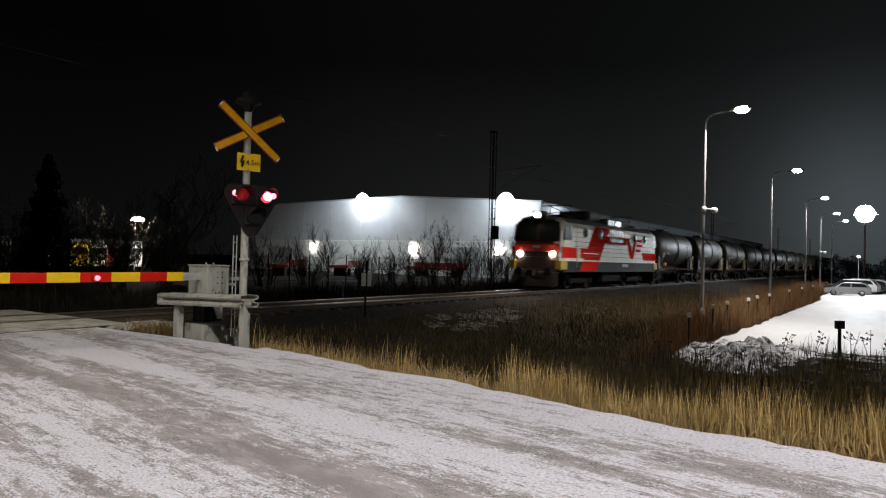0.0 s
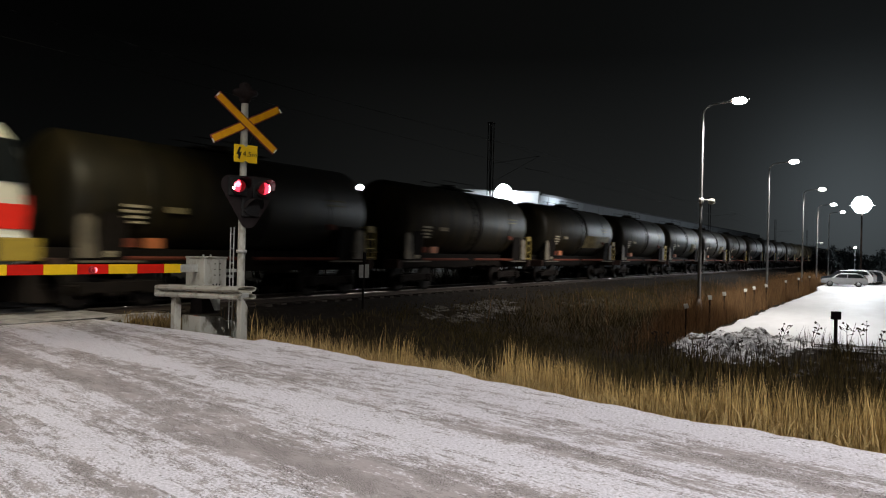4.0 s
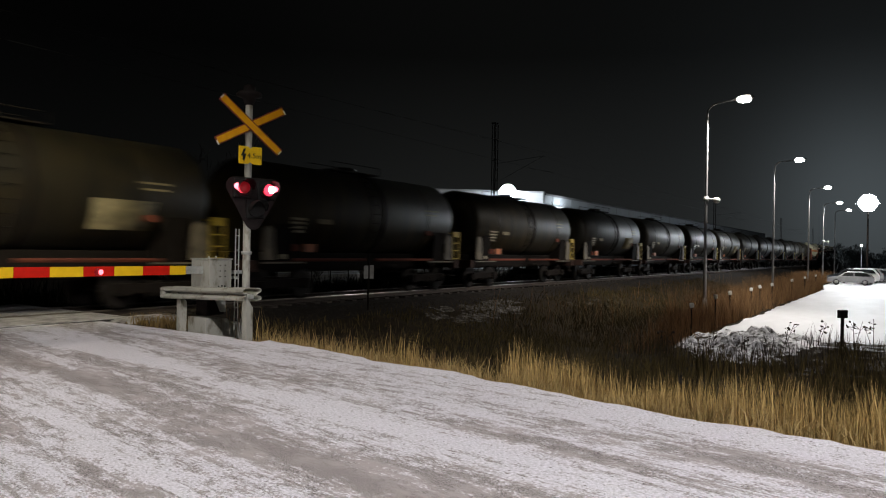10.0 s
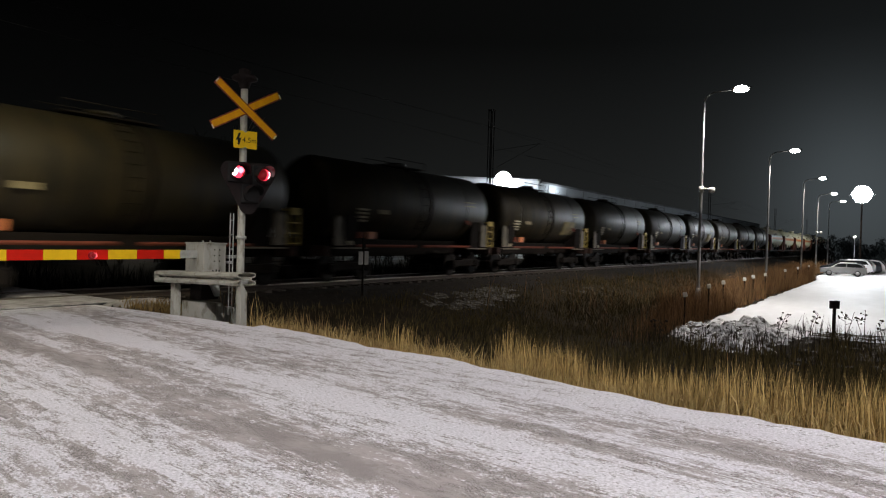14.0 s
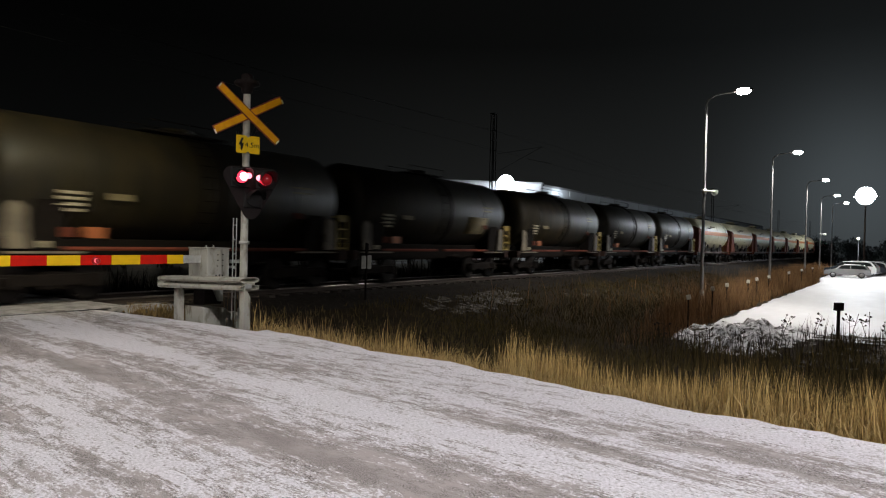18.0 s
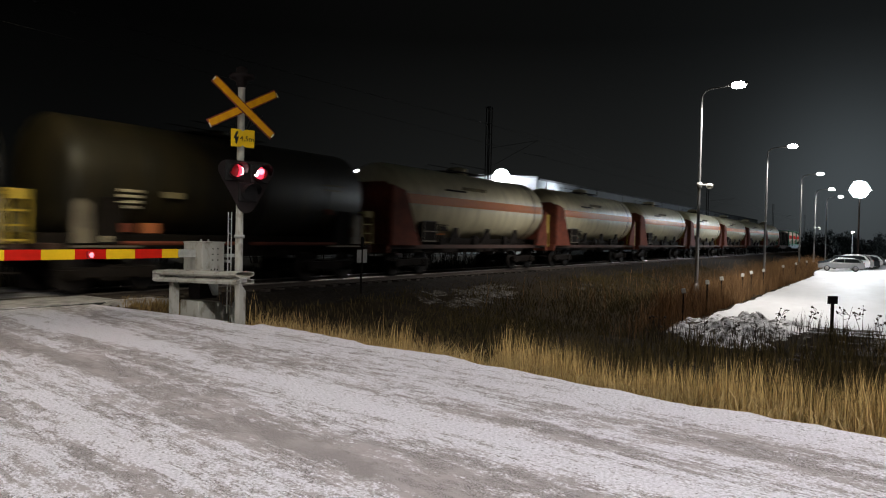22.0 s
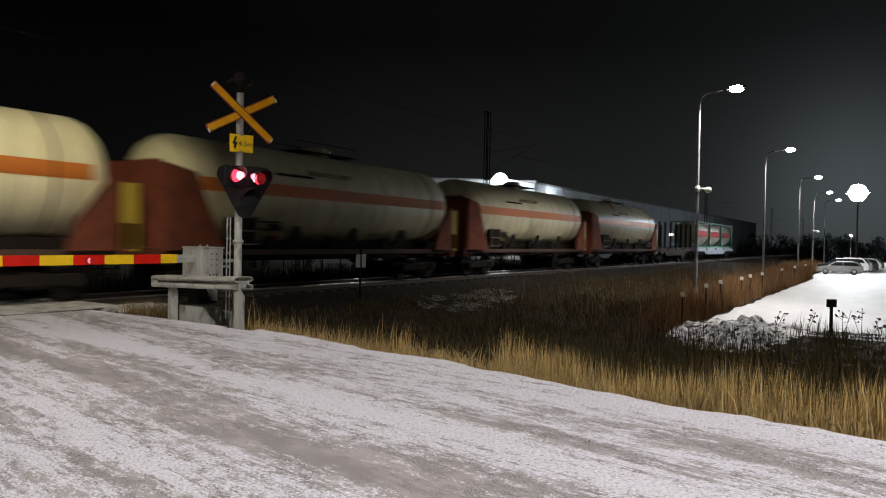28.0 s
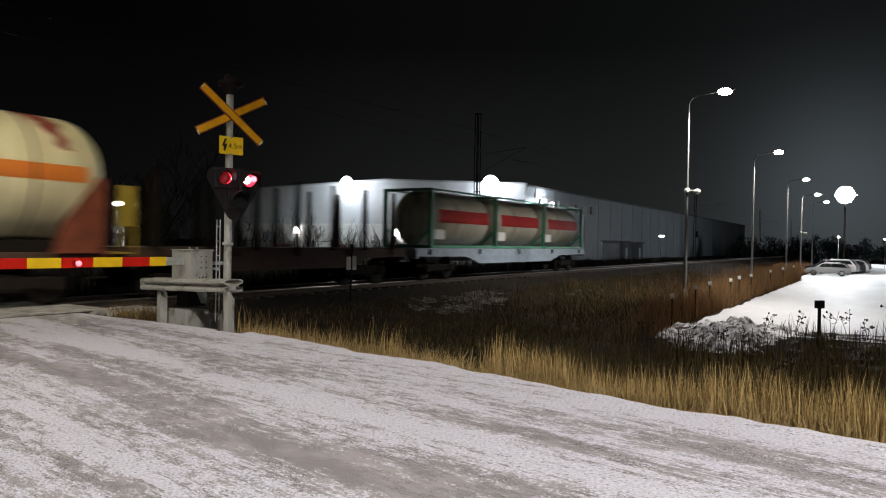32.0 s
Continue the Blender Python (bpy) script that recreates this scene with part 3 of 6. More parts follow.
# crossing deck
deck = thing("crossing_deck", "snowy rubber and asphalt crossing deck between the rails", "crossing deck", (0, TRACK_Y, 0), kind="structure")
for y0, y1 in ((-2.55, -0.86), (-0.66, 0.66), (0.86, 2.6)):
    for k in range(6):
        part("panel", box((-4.2 + k * 2.4 + 0.3, (y0 + y1) / 2, -0.10), (2.38, y1 - y0 - 0.02, 0.16), 0.015), M["deck"], deck)
part("deck_edge", box((2.6, -2.60, -0.12), (14.4, 0.10, 0.16), 0.01), M["black"], deck, "dark rubber edge")
tagged(grid_sheet("far_road", axis_steps([(-8, 8.6, 0.8)]), axis_steps([(20.2, 60, 2)]), lambda x, y: -0.06 - 0.02 * (y - 20), M["road"]),
       "snowy road beyond the crossing", "road", kind="structure")


# ---- crossing signal ----
def strip_blades(name, points, lean, material, seed, tall, wide, label, category):
    """Stalks and blades of grass: each one a narrow bent strip."""
    rng = np.random.default_rng(seed)
    verts, faces = [], []
    for (x, y, z) in points:
        h = (tall[0] + (tall[1] - tall[0]) * rng.random() ** 1.4) * (0.85 + 0.34 * noise.noise((x * 1.1, y * 1.1, 2.0)) + 0.25 * noise.noise((x * 3.3, y * 3.3, 7.0)))
        w = wide * (0.6 + 0.8 * rng.random())
        a = rng.random() * 6.283
        b = rng.random() * 6.283
        l = lean * h * (0.15 + rng.random())
        dx, dy = math.cos(b) * l, math.sin(b) * l
        ux, uy = math.cos(a) * w, math.sin(a) * w
        q = len(verts)
        verts += [(x - ux, y - uy, z - 0.06), (x + ux, y + uy, z - 0.06),
                  (x - ux * 0.8 + dx * 0.35, y - uy * 0.8 + dy * 0.35, z + h * 0.55), (x + ux * 0.8 + dx * 0.35, y + uy * 0.8 + dy * 0.35, z + h * 0.55),
                  (x + dx, y + dy, z + h)]
        faces += [(q, q + 1, q + 3, q + 2), (q + 2, q + 3, q + 4)]
    ob = sheet(name, verts, faces, material, False)
    return tagged(ob, label, category, kind="stuff")


SIG = (8.95, 10.4)
sig = thing("crossing_signal", "grey steel signal mast with a yellow crossbuck and red flashing lights", "crossing signal", (SIG[0], SIG[1], -0.25))
part("mast", tube((0, 0, 0), (0, 0, 4.62), 0.075, 0.065, 16), M["galv_worn"], sig, smooth=False)
part("mast_foot", lathe([(0, 0.16), (0.06, 0.16), (0.08, 0.10), (0.5, 0.095)], "z", n=16), M["galv"], sig)
cap = part("bell", lathe([(4.55, 0.075), (4.60, 0.10), (4.68, 0.12), (4.72, 0.23), (4.76, 0.24), (4.80, 0.21), (4.82, 0.11), (4.91, 0.11), (4.94, 0.05)], "z", n=20), M["board"], sig, "dark warning bell on the mast top")


def facing(ob, x, y, z, roll=0.0):
    ob.matrix_basis = pose(0, 0, z, 0, 0, -20) @ pose(x, y, 0, 0, roll, 0)
    return ob


ARM = 0.745
for k, ang in enumerate((39.5, -29.0)):
    arm = facing(part("crossbuck_arm", box((0, 0, 0), (2 * ARM, 0.022, 0.165), 0.008), M["red_edge"], sig, "yellow arm with a red border"), 0, -0.131 + 0.026 * k, 4.155, ang)
    part("yellow_face", box((0, -0.013, 0), (2 * ARM - 0.05, 0.006, 0.118)), M["orange_sign"], arm, "reflective yellow face")
    for e in (-1, 1):
        part("bent_tip", box((e * (ARM - 0.012), -0.017, -0.035 * k), (0.026, 0.006, 0.085)), M["white"], arm, "worn whitish tip")
plate = facing(part("height_plate", prism([(-0.225, -0.165), (-0.05, -0.165), (0, -0.125), (0.05, -0.165), (0.225, -0.165), (0.225, 0.165), (0.05, 0.165), (0, 0.125), (-0.05, 0.165), (-0.225, 0.165)], "y", -0.008, 0.008),
               M["yellow"], sig, "yellow overhead line plate with a flash and 4.5 m"), 0.0, -0.10, 3.59, 0)
flash = part("flash_symbol", prism([(-0.13, 0.12), (-0.09, 0.12), (-0.125, 0.02), (-0.08, 0.03), (-0.12, -0.12), (-0.165, -0.07), (-0.14, -0.075), (-0.155, -0.015), (-0.185, -0.02)], "y", -0.014, -0.009), M["black"], plate)
for ch, lx in (("4", -0.062), (".", 0.012), ("5", 0.042), ("m", 0.112)):
    txt = bpy.data.curves.new("letter", "FONT")
    txt.body, txt.size, txt.extrude, txt.align_x = ch, 0.135, 0.002, "LEFT"
    tmp = bpy.data.objects.new("letter", txt)
    scene.collection.objects.link(tmp)
    me = bpy.data.meshes.new_from_object(tmp.evaluated_get(bpy.context.evaluated_depsgraph_get()))
    bpy.data.objects.remove(tmp)
    letter = new("letter", me)
    letter.data.materials.append(M["black"])
    letter.parent = plate
    letter.matrix_basis = pose(lx, -0.012, -0.05, 90, 0, 0)

# rounded triangular backboard
tri = []
for cx, cz, a0, a1 in ((0.37, 0.14, -30, 90), (-0.37, 0.14, 90, 210), (0.0, -0.50, 210, 330)):
    for k in range(9):
        t = radians(a0 + (a1 - a0) * k / 8)
        tri.append((cx + 0.17 * math.cos(t), cz + 0.17 * math.sin(t)))
BOARD_Z = 2.86
board = facing(part("backboard", prism(tri, "y", -0.006, 0.006), M["board"], sig, "dark rounded triangular backboard"), 0.08, -0.11, BOARD_Z)
SPIN = []
for k, (lx, lz) in enumerate(((-0.235, 0.10), (0.235, 0.08), (0.02, -0.28))):
    can = part("signal_lamp", lathe([(-0.10, 0.145), (-0.10, 0.155), (0.02, 0.155), (0.02, 0.02)], "y", n=24), M["black"], board)
    can.matrix_basis = pose(lx, -0.03, lz)
    part("lamp_box", box((0, 0.0, 0), (0.36, 0.06, 0.36), 0.02), M["black"], can)
    part("lens_seat", lathe([(-0.045, 0.142), (-0.04, 0.142)], "y", n=24), M["red_dim"] if k < 2 else M["black"], can, "red lens" if k < 2 else "unlit lens")
    hood = bmesh.new()
    ring = []
    for i in range(15):
        t = radians(-10 + 200 * i / 14)
        dpt = 0.10 + 0.17 * max(0.0, math.sin(t)) + 0.05
        ring.append((0.152 * math.cos(t), 0.152 * math.sin(t), dpt))
    vs = [(hood.verts.new((x, -0.10, z)), hood.verts.new((x, -0.10 - dd, z * 1.0))) for x, z, dd in ring]
    vo = [(hood.verts.new((x * 1.04, -0.10, z * 1.04)), hood.verts.new((x * 1.04, -0.10 - dd, z * 1.04))) for x, z, dd in ring]
    for q, w in zip(vs, vs[1:]):
        hood.faces.new((q[0], w[0], w[1], q[1]))
    for q, w in zip(vo, vo[1:]):
        hood.faces.new((q[1], w[1], w[0], q[0]))
    for (q, w), (e, f) in zip(zip(vs, vs[1:]), zip(vo, vo[1:])):
        hood.faces.new((q[1], w[1], f[1], e[1]))
    part("hood", hood, M["black"], can, "black visor")
    if k < 2:
        dome = [(0.112 * math.sin(radians(q)), 0.112 * math.cos(radians(q))) for q in range(0, 90, 12)]
        spin = part("reflector", lathe(dome + [(0.112, 0.004)], "y", n=20), M["red_dim"], can, "turning lamp ball, dark half")
        part("glowing_face", lathe([(-0.112, 0.004)] + [(-u - 0.001, w) for u, w in reversed(dome)], "y", n=20), M["red_glow"], spin, "glowing half")
        part("glowing_core", lathe([(-0.123, 0.004), (-0.120, 0.035), (-0.110, 0.060), (-0.095, 0.074)], "y", n=20), M["red_core"], spin, "white-hot core")
        # extra glowing ball imitates the lamp's reflection inside the hood
        lobe = bmesh.new()
        bmesh.ops.create_icosphere(lobe, subdivisions=2, radius=0.058, matrix=Matrix.Translation((0.115, -0.052, 0.022)))
        part("glowing_lobe", lobe, M["red_lobe"], spin, "mirrored glow beside the lamp", True)
        spin.matrix_basis = pose(-0.03, -0.17, 0)
        SPIN.append((spin, k))
# narrow ladder on the mast
for dx in (-0.16, -0.235):
    part("ladder_stile", box((dx, 0.03, 1.25), (0.018, 0.018, 1.9), 0.003), M["galv"], sig)
for k in range(7):
    part("ladder_rung", tube((-0.235, 0.03, 0.45 + k * 0.27), (-0.16, 0.03, 0.45 + k * 0.27), 0.009, n=8), M["galv"], sig)
part("clamp", lathe([(1.72, 0.085), (1.72, 0.10), (1.78, 0.10), (1.78, 0.085)], "z", n=16), M["galv"], sig)
part("junction", box((0.0, -0.02, 0.9), (0.10, 0.09, 0.10), 0.01), M["galv"], sig)

# ---- barrier ----
BY = 11.4
barrier = thing("level_crossing_barrier", "grey barrier drive with a lowered red and yellow boom", "crossing barrier", (8.72, BY, -0.05))
part("drive_box", box((0.27, 0.06, 1.09), (0.54, 0.56, 0.62), 0.02), M["galv_worn"], barrier, "stained pale grey metal cabinet")
part("box_lid", box((0.27, 0.06, 1.412), (0.57, 0.59, 0.03), 0.01), M["galv_worn"], barrier)
for k in range(3):
    for j in (0, 1):
        part("bolt", lathe([(-0.012, 0.012), (0, 0.012)], "y", (0.20 + 0.12 * j + 0.05, -0.222, 1.29 - 0.11 * k), 10), M["black"], barrier)
for k, (bx, bz) in enumerate(((0.22, 0.86), (0.30, 0.87), (0.37, 0.86))):
    part("marking", box((bx, -0.2225, bz), (0.028, 0.004, 0.07)), M["black"], barrier, "dark unreadable mark")
part("side_plate", box((-0.003, 0.05, 1.2), (0.006, 0.14, 0.10)), M["black"], barrier, "small dark plate")
part("lifting_eye", lathe([(1.42, 0.012), (1.45, 0.02), (1.47, 0.012)], "z", (0.15, 0.0, 0), 10), M["galv"], barrier)
part("lifting_eye", lathe([(1.42, 0.012), (1.45, 0.02), (1.47, 0.012)], "z", (0.4, 0.1, 0), 10), M["galv"], barrier)
part("base", prism([(-0.05, -0.2), (0.95, -0.2), (0.95, 0.10), (0.60, 0.13), (0.45, 0.24), (-0.05, 0.28)], "y", -0.2, 0.35, 0.01), M["galv_worn"], barrier, "grey steel foundation frame")
part("strut", prism([(0.18, 0.80), (0.50, 0.80), (0.50, 0.36), (0.40, 0.36)], "y", -0.10, -0.02), M["galv"], barrier, "sloping steel bracket")
part("column", box((0.30, 0.12, 0.55), (0.42, 0.34, 0.5), 0.01), M["board"], barrier)
part("counter_arm", box((0.80, 0.10, 1.14), (0.52, 0.05, 0.07), 0.01), M["galv"], barrier)
part("counter_arm", box((0.80, 0.22, 1.02), (0.52, 0.04, 0.05), 0.01), M["galv"], barrier)
boom = part("boom", box((-4.15, 0, 1.20), (8.1, 0.035, 0.02)), M["galv"], barrier)
part("boom_socket", box((-0.19, 0, 1.2), (0.40, 0.06, 0.15), 0.01), M["galv"], barrier)
x0 = -0.37
k = 0
while x0 > -8.1:
    w = 0.364 if k == 0 else 0.545
    s_ = part("boom_stripe", box((x0 - w / 2, 0, 1.20), (w - 0.002, 0.05, 0.165), 0.004), M["yellow"] if k % 2 == 0 else M["red"], boom, "yellow stripe" if k % 2 == 0 else "red stripe")
    x0 -= w
    k += 1
blamp = part("boom_lamp", lathe([(-0.06, 0.05), (-0.05, 0.062), (0.0, 0.065)], "y", (-2.12, -0.024, 1.19), 18), M["red_dim"], boom, "round red boom lamp")
bspin = part("boom_reflector", lathe([(0.0, 0.046), (0.02, 0.042), (0.036, 0.026), (0.044, 0.004)], "y", n=14), M["red_dim"], blamp)
part("glowing_face", lathe([(-0.045, 0.004), (-0.037, 0.026), (-0.021, 0.042), (-0.001, 0.0465)], "y", n=14), M["boom_glow"], bspin)
bspin.matrix_basis = pose(-2.12, -0.105, 1.19)
SPIN.append((bspin, 1))

# ---- guard rail ----
guard = thing("guard_rail", "short worn steel guard rail on two posts", "guard rail", (8.45, 11.05, -0.05))
wprof = [(u, w * 0.92) for u, w in ((0.03, 0.13), (-0.03, 0.125), (-0.075, 0.105), (-0.085, 0.065), (-0.06, 0.035), (0.02, 0.016), (0.02, -0.016), (-0.06, -0.035), (-0.085, -0.065), (-0.075, -0.105), (-0.03, -0.125), (0.03, -0.13),
                                    (0.04, -0.12), (-0.02, -0.112), (-0.06, -0.098), (-0.068, -0.068), (-0.045, -0.045), (0.032, -0.022), (0.032, 0.022), (-0.045, 0.045), (-0.068, 0.068), (-0.06, 0.098), (-0.02, 0.112), (0.04, 0.12))]
for nm, flip in (("beam", 1), ("back_beam", -1)):
    bw = part(nm, prism([((x if flip > 0 else 0.27 - x), z) for x, z in wprof], "y", -1.27, 1.15), M["galv_worn"], guard, "dented wave beam" if flip > 0 else "")
    bw.matrix_basis = pose(0, 0.02, 0.765, -1.6, 0, 0)
part("end_cap", lathe([(-0.05, 0.02), (-0.04, 0.08), (0.0, 0.11), (0.27, 0.11), (0.31, 0.08), (0.32, 0.02)], "x", (0, 1.15, 0.735), 16), M["galv_worn"], guard, "rounded rail end")
for yy, foot in ((-1.18, -0.25), (0.72, -0.25)):
    part("post", prism([(0.02, foot), (0.17, foot), (0.17, 0.56), (0.02, 0.76)], "y", yy - 0.06, yy + 0.06, 0.006), M["galv_worn"], guard, "scuffed steel post")
    part("bracket", box((0.12, yy, 0.76 - 0.07 * (yy > 0)), (0.16, 0.10, 0.08), 0.008), M["galv"], guard)


# ---- street lamps ----
def street_lamp(x, y, head_z, label, arm=1.45, direction=-1):
    base = LOT_Z - 0.15 if x > 20 else ROAD_Z - 0.15
    h = head_z - base
    ob = thing("street_lamp", label, "street lamp", (x, y, base), group="street lamps")
    part("pole", tube((0, 0, 0), (0, 0, h - 0.55), 0.085, 0.05, 14), M["pole"], ob, smooth=False)
    part("pole_base", lathe([(0, 0.13), (0.9, 0.12), (1.0, 0.09)], "z", n=14), M["pole"], ob)
    bm = bmesh.new()
    last = None
    for k in range(8):
        t = radians(90 * k / 7)
        pnt = (0, direction * 0.55 * (1 - math.cos(t)), h - 0.55 + 0.45 * math.sin(t))
        if last:
            bm_tube(bm, last, pnt, 0.04, n=10)
        last = pnt
    bm_tube(bm, last, (0, direction * arm, h - 0.04), 0.035, n=10)
    part("arm", bm, M["pole"], ob, smooth=False)
    head = part("lamp_head", lathe([(-0.42, 0.03), (-0.36, 0.11), (0.1, 0.14), (0.34, 0.10), (0.42, 0.03)], "y", (0, 0, 0), 16), M["pole"], ob, "flat grey luminaire")
    head.matrix_basis = Matrix.Translation((0, direction * (arm + 0.1), h)) @ Matrix.Diagonal((1.1, 1, 0.55, 1))
    # diffuser made thicker than a real one; the lamp's glare is in its shape
    glow = part("diffuser", lathe([(-0.36, 0.05), (-0.30, 0.16), (-0.15, 0.22), (0.15, 0.22), (0.30, 0.16), (0.36, 0.05)], "y", n=16), M["lamp_glow"], head, "glowing diffuser, swollen to include its glare")
    glow.matrix_basis = Matrix.Translation((0, 0, -0.10)) @ Matrix.Diagonal((1, 0.85, 1.25, 1))
    return ob


for k, (lx, lz) in enumerate(STREET):
    street_lamp(lx, 7.5, lz, "tall grey street lamp with a curved arm, lit" + (", carrying a camera" if k in (0, 3) else ""))
cl_ = street_lamp(2.6, 7.0, 8.5, "tall grey street lamp before the crossing, lit", direction=1)
part("floodlight", box((2.15, 2.2, 8.45), (0.4, 0.25, 0.3), 0.03), M["pole"], cl_, "floodlight aimed at the track")
part("long_arm", tube((0, 0, 8.2), (2.15, 2.2, 8.6), 0.04, n=10), M["pole"], cl_)
street_lamp(0.5, -8.05, 9.35, "tall grey street lamp beside the road, lit", direction=1)


def dome_camera(x, y, z):
    ob = thing("surveillance_camera", "white dome surveillance camera clamped to a lamp pole", "camera", (x, y, z), group="surveillance cameras")
    part("bracket", tube((0, 0, 0.05), (0, -0.42, 0.03), 0.03, n=10), M["white"], ob)
    part("clamp", lathe([(-0.1, 0.09), (-0.1, 0.11), (0.14, 0.11), (0.14, 0.09)], "z", n=14), M["galv"], ob)
    part("dome", lathe([(-0.16, 0.05), (-0.13, 0.11), (-0.06, 0.15), (0.04, 0.15), (0.09, 0.08)], "z", (0, -0.45, 0), 18), M["white"], ob, "white dome")
    return ob


dome_camera(32.9, 7.5, 4.13)
dome_camera(88.2, 7.5, 3.4)


# ---- floodlight mast ----
fl = thing("floodlight_mast", "tall mast with a bright cold-white floodlight over the lot", "floodlight", (93.4, 3.45, LOT_Z - 0.1))
part("pole", tube((0, 0, 0), (0, 0, 9.3), 0.12, 0.08, 14), M["frame_dark"], fl, "dark pole")
part("crossbar", box((-0.05, 0, 9.2), (0.1, 2.6, 0.1), 0.01), M["pole"], fl)
# lenses widened into one bright round blob: the glare is put into their shape
for k in range(7):
    j, lv = (0.0, 0.0) if k == 6 else (0.60 * math.cos(radians(60 * k)), 0.56 * math.sin(radians(60 * k)))
    part("flood_head", box((-0.18, j, 9.3 + lv), (0.16, 0.66, 0.62), 0.03, pose(0, 0, 0, 0, 25, 0)), M["pole"], fl)
    part("flood_lens", lathe([(-0.04, 0.46), (-0.02, 0.98 if k == 6 else 0.46), (0.02, 0.98 if k == 6 else 0.46)], "x", (-0.34 - 0.004 * k, j, 9.26 + lv), 36), M["flood_glow"], fl, "oversized glowing disc standing in for lens glare")
part("riser", box((-0.05, 0, 9.3), (0.08, 0.1, 1.6)), M["pole"], fl)


# ---- rolling stock ----
# Local axes of a vehicle: x towards its rear, y to the far side, z up from the rail tops.
def bogie(ob, x, base=1.85, mat_frame=None):
    mf = mat_frame or M["frame_dark"]
    bg = part("bogie", bm_box(bm_box(bm_box(bmesh.new(), (x, -1.02, 0.52), (base + 0.5, 0.16, 0.26), 0.03), (x, 1.02, 0.52), (base + 0.5, 0.16, 0.26), 0.03), (x, 0, 0.55), (0.45, 2.1, 0.3), 0.03), mf, ob, "dusty cast bogie")
    for e in (-1, 1):
        ws = bmesh.new()
        bm_tube(ws, (x + e * base / 2, -0.9, 0.475), (x + e * base / 2, 0.9, 0.475), 0.085, n=10)
        for yy in (-0.79, 0.79):
            bm_lathe(ws, [(-0.065, 0.40), (-0.065, 0.475), (0.05, 0.475), (0.065, 0.495), (0.075, 0.40)] if yy > 0 else [(-0.075, 0.40), (-0.065, 0.495), (-0.05, 0.475), (0.065, 0.475), (0.065, 0.40)], "y", (x + e * base / 2, yy, 0.475), 22)
        part("wheelset", ws, M["wheel"], bg)
        for yy in (-1.06, 1.06):
            part("axle_box", box((x + e * base / 2, yy, 0.50), (0.34, 0.22, 0.32), 0.03), mf, bg)
    for e in (-0.22, 0, 0.22):
        part("spring", lathe([(0.30, 0.07), (0.36, 0.085), (0.44, 0.07), (0.52, 0.085), (0.60, 0.07)], "z", (x + e, -1.04, 0), 8), mf, bg)
    return bg


def coupler(ob, x, sgn):
    part("coupler", bm_box(bm_box(bmesh.new(), (x, 0, 0.98), (0.7, 0.22, 0.26), 0.03), (x + sgn * 0.32, 0, 0.98), (0.28, 0.42, 0.34), 0.04), M["frame_dark"], ob)


def rail_bars(bm, pts, r=0.018):
    for a, b in zip(pts, pts[1:]):
        bm_tube(bm, a, b, r, n=6)
    return bm


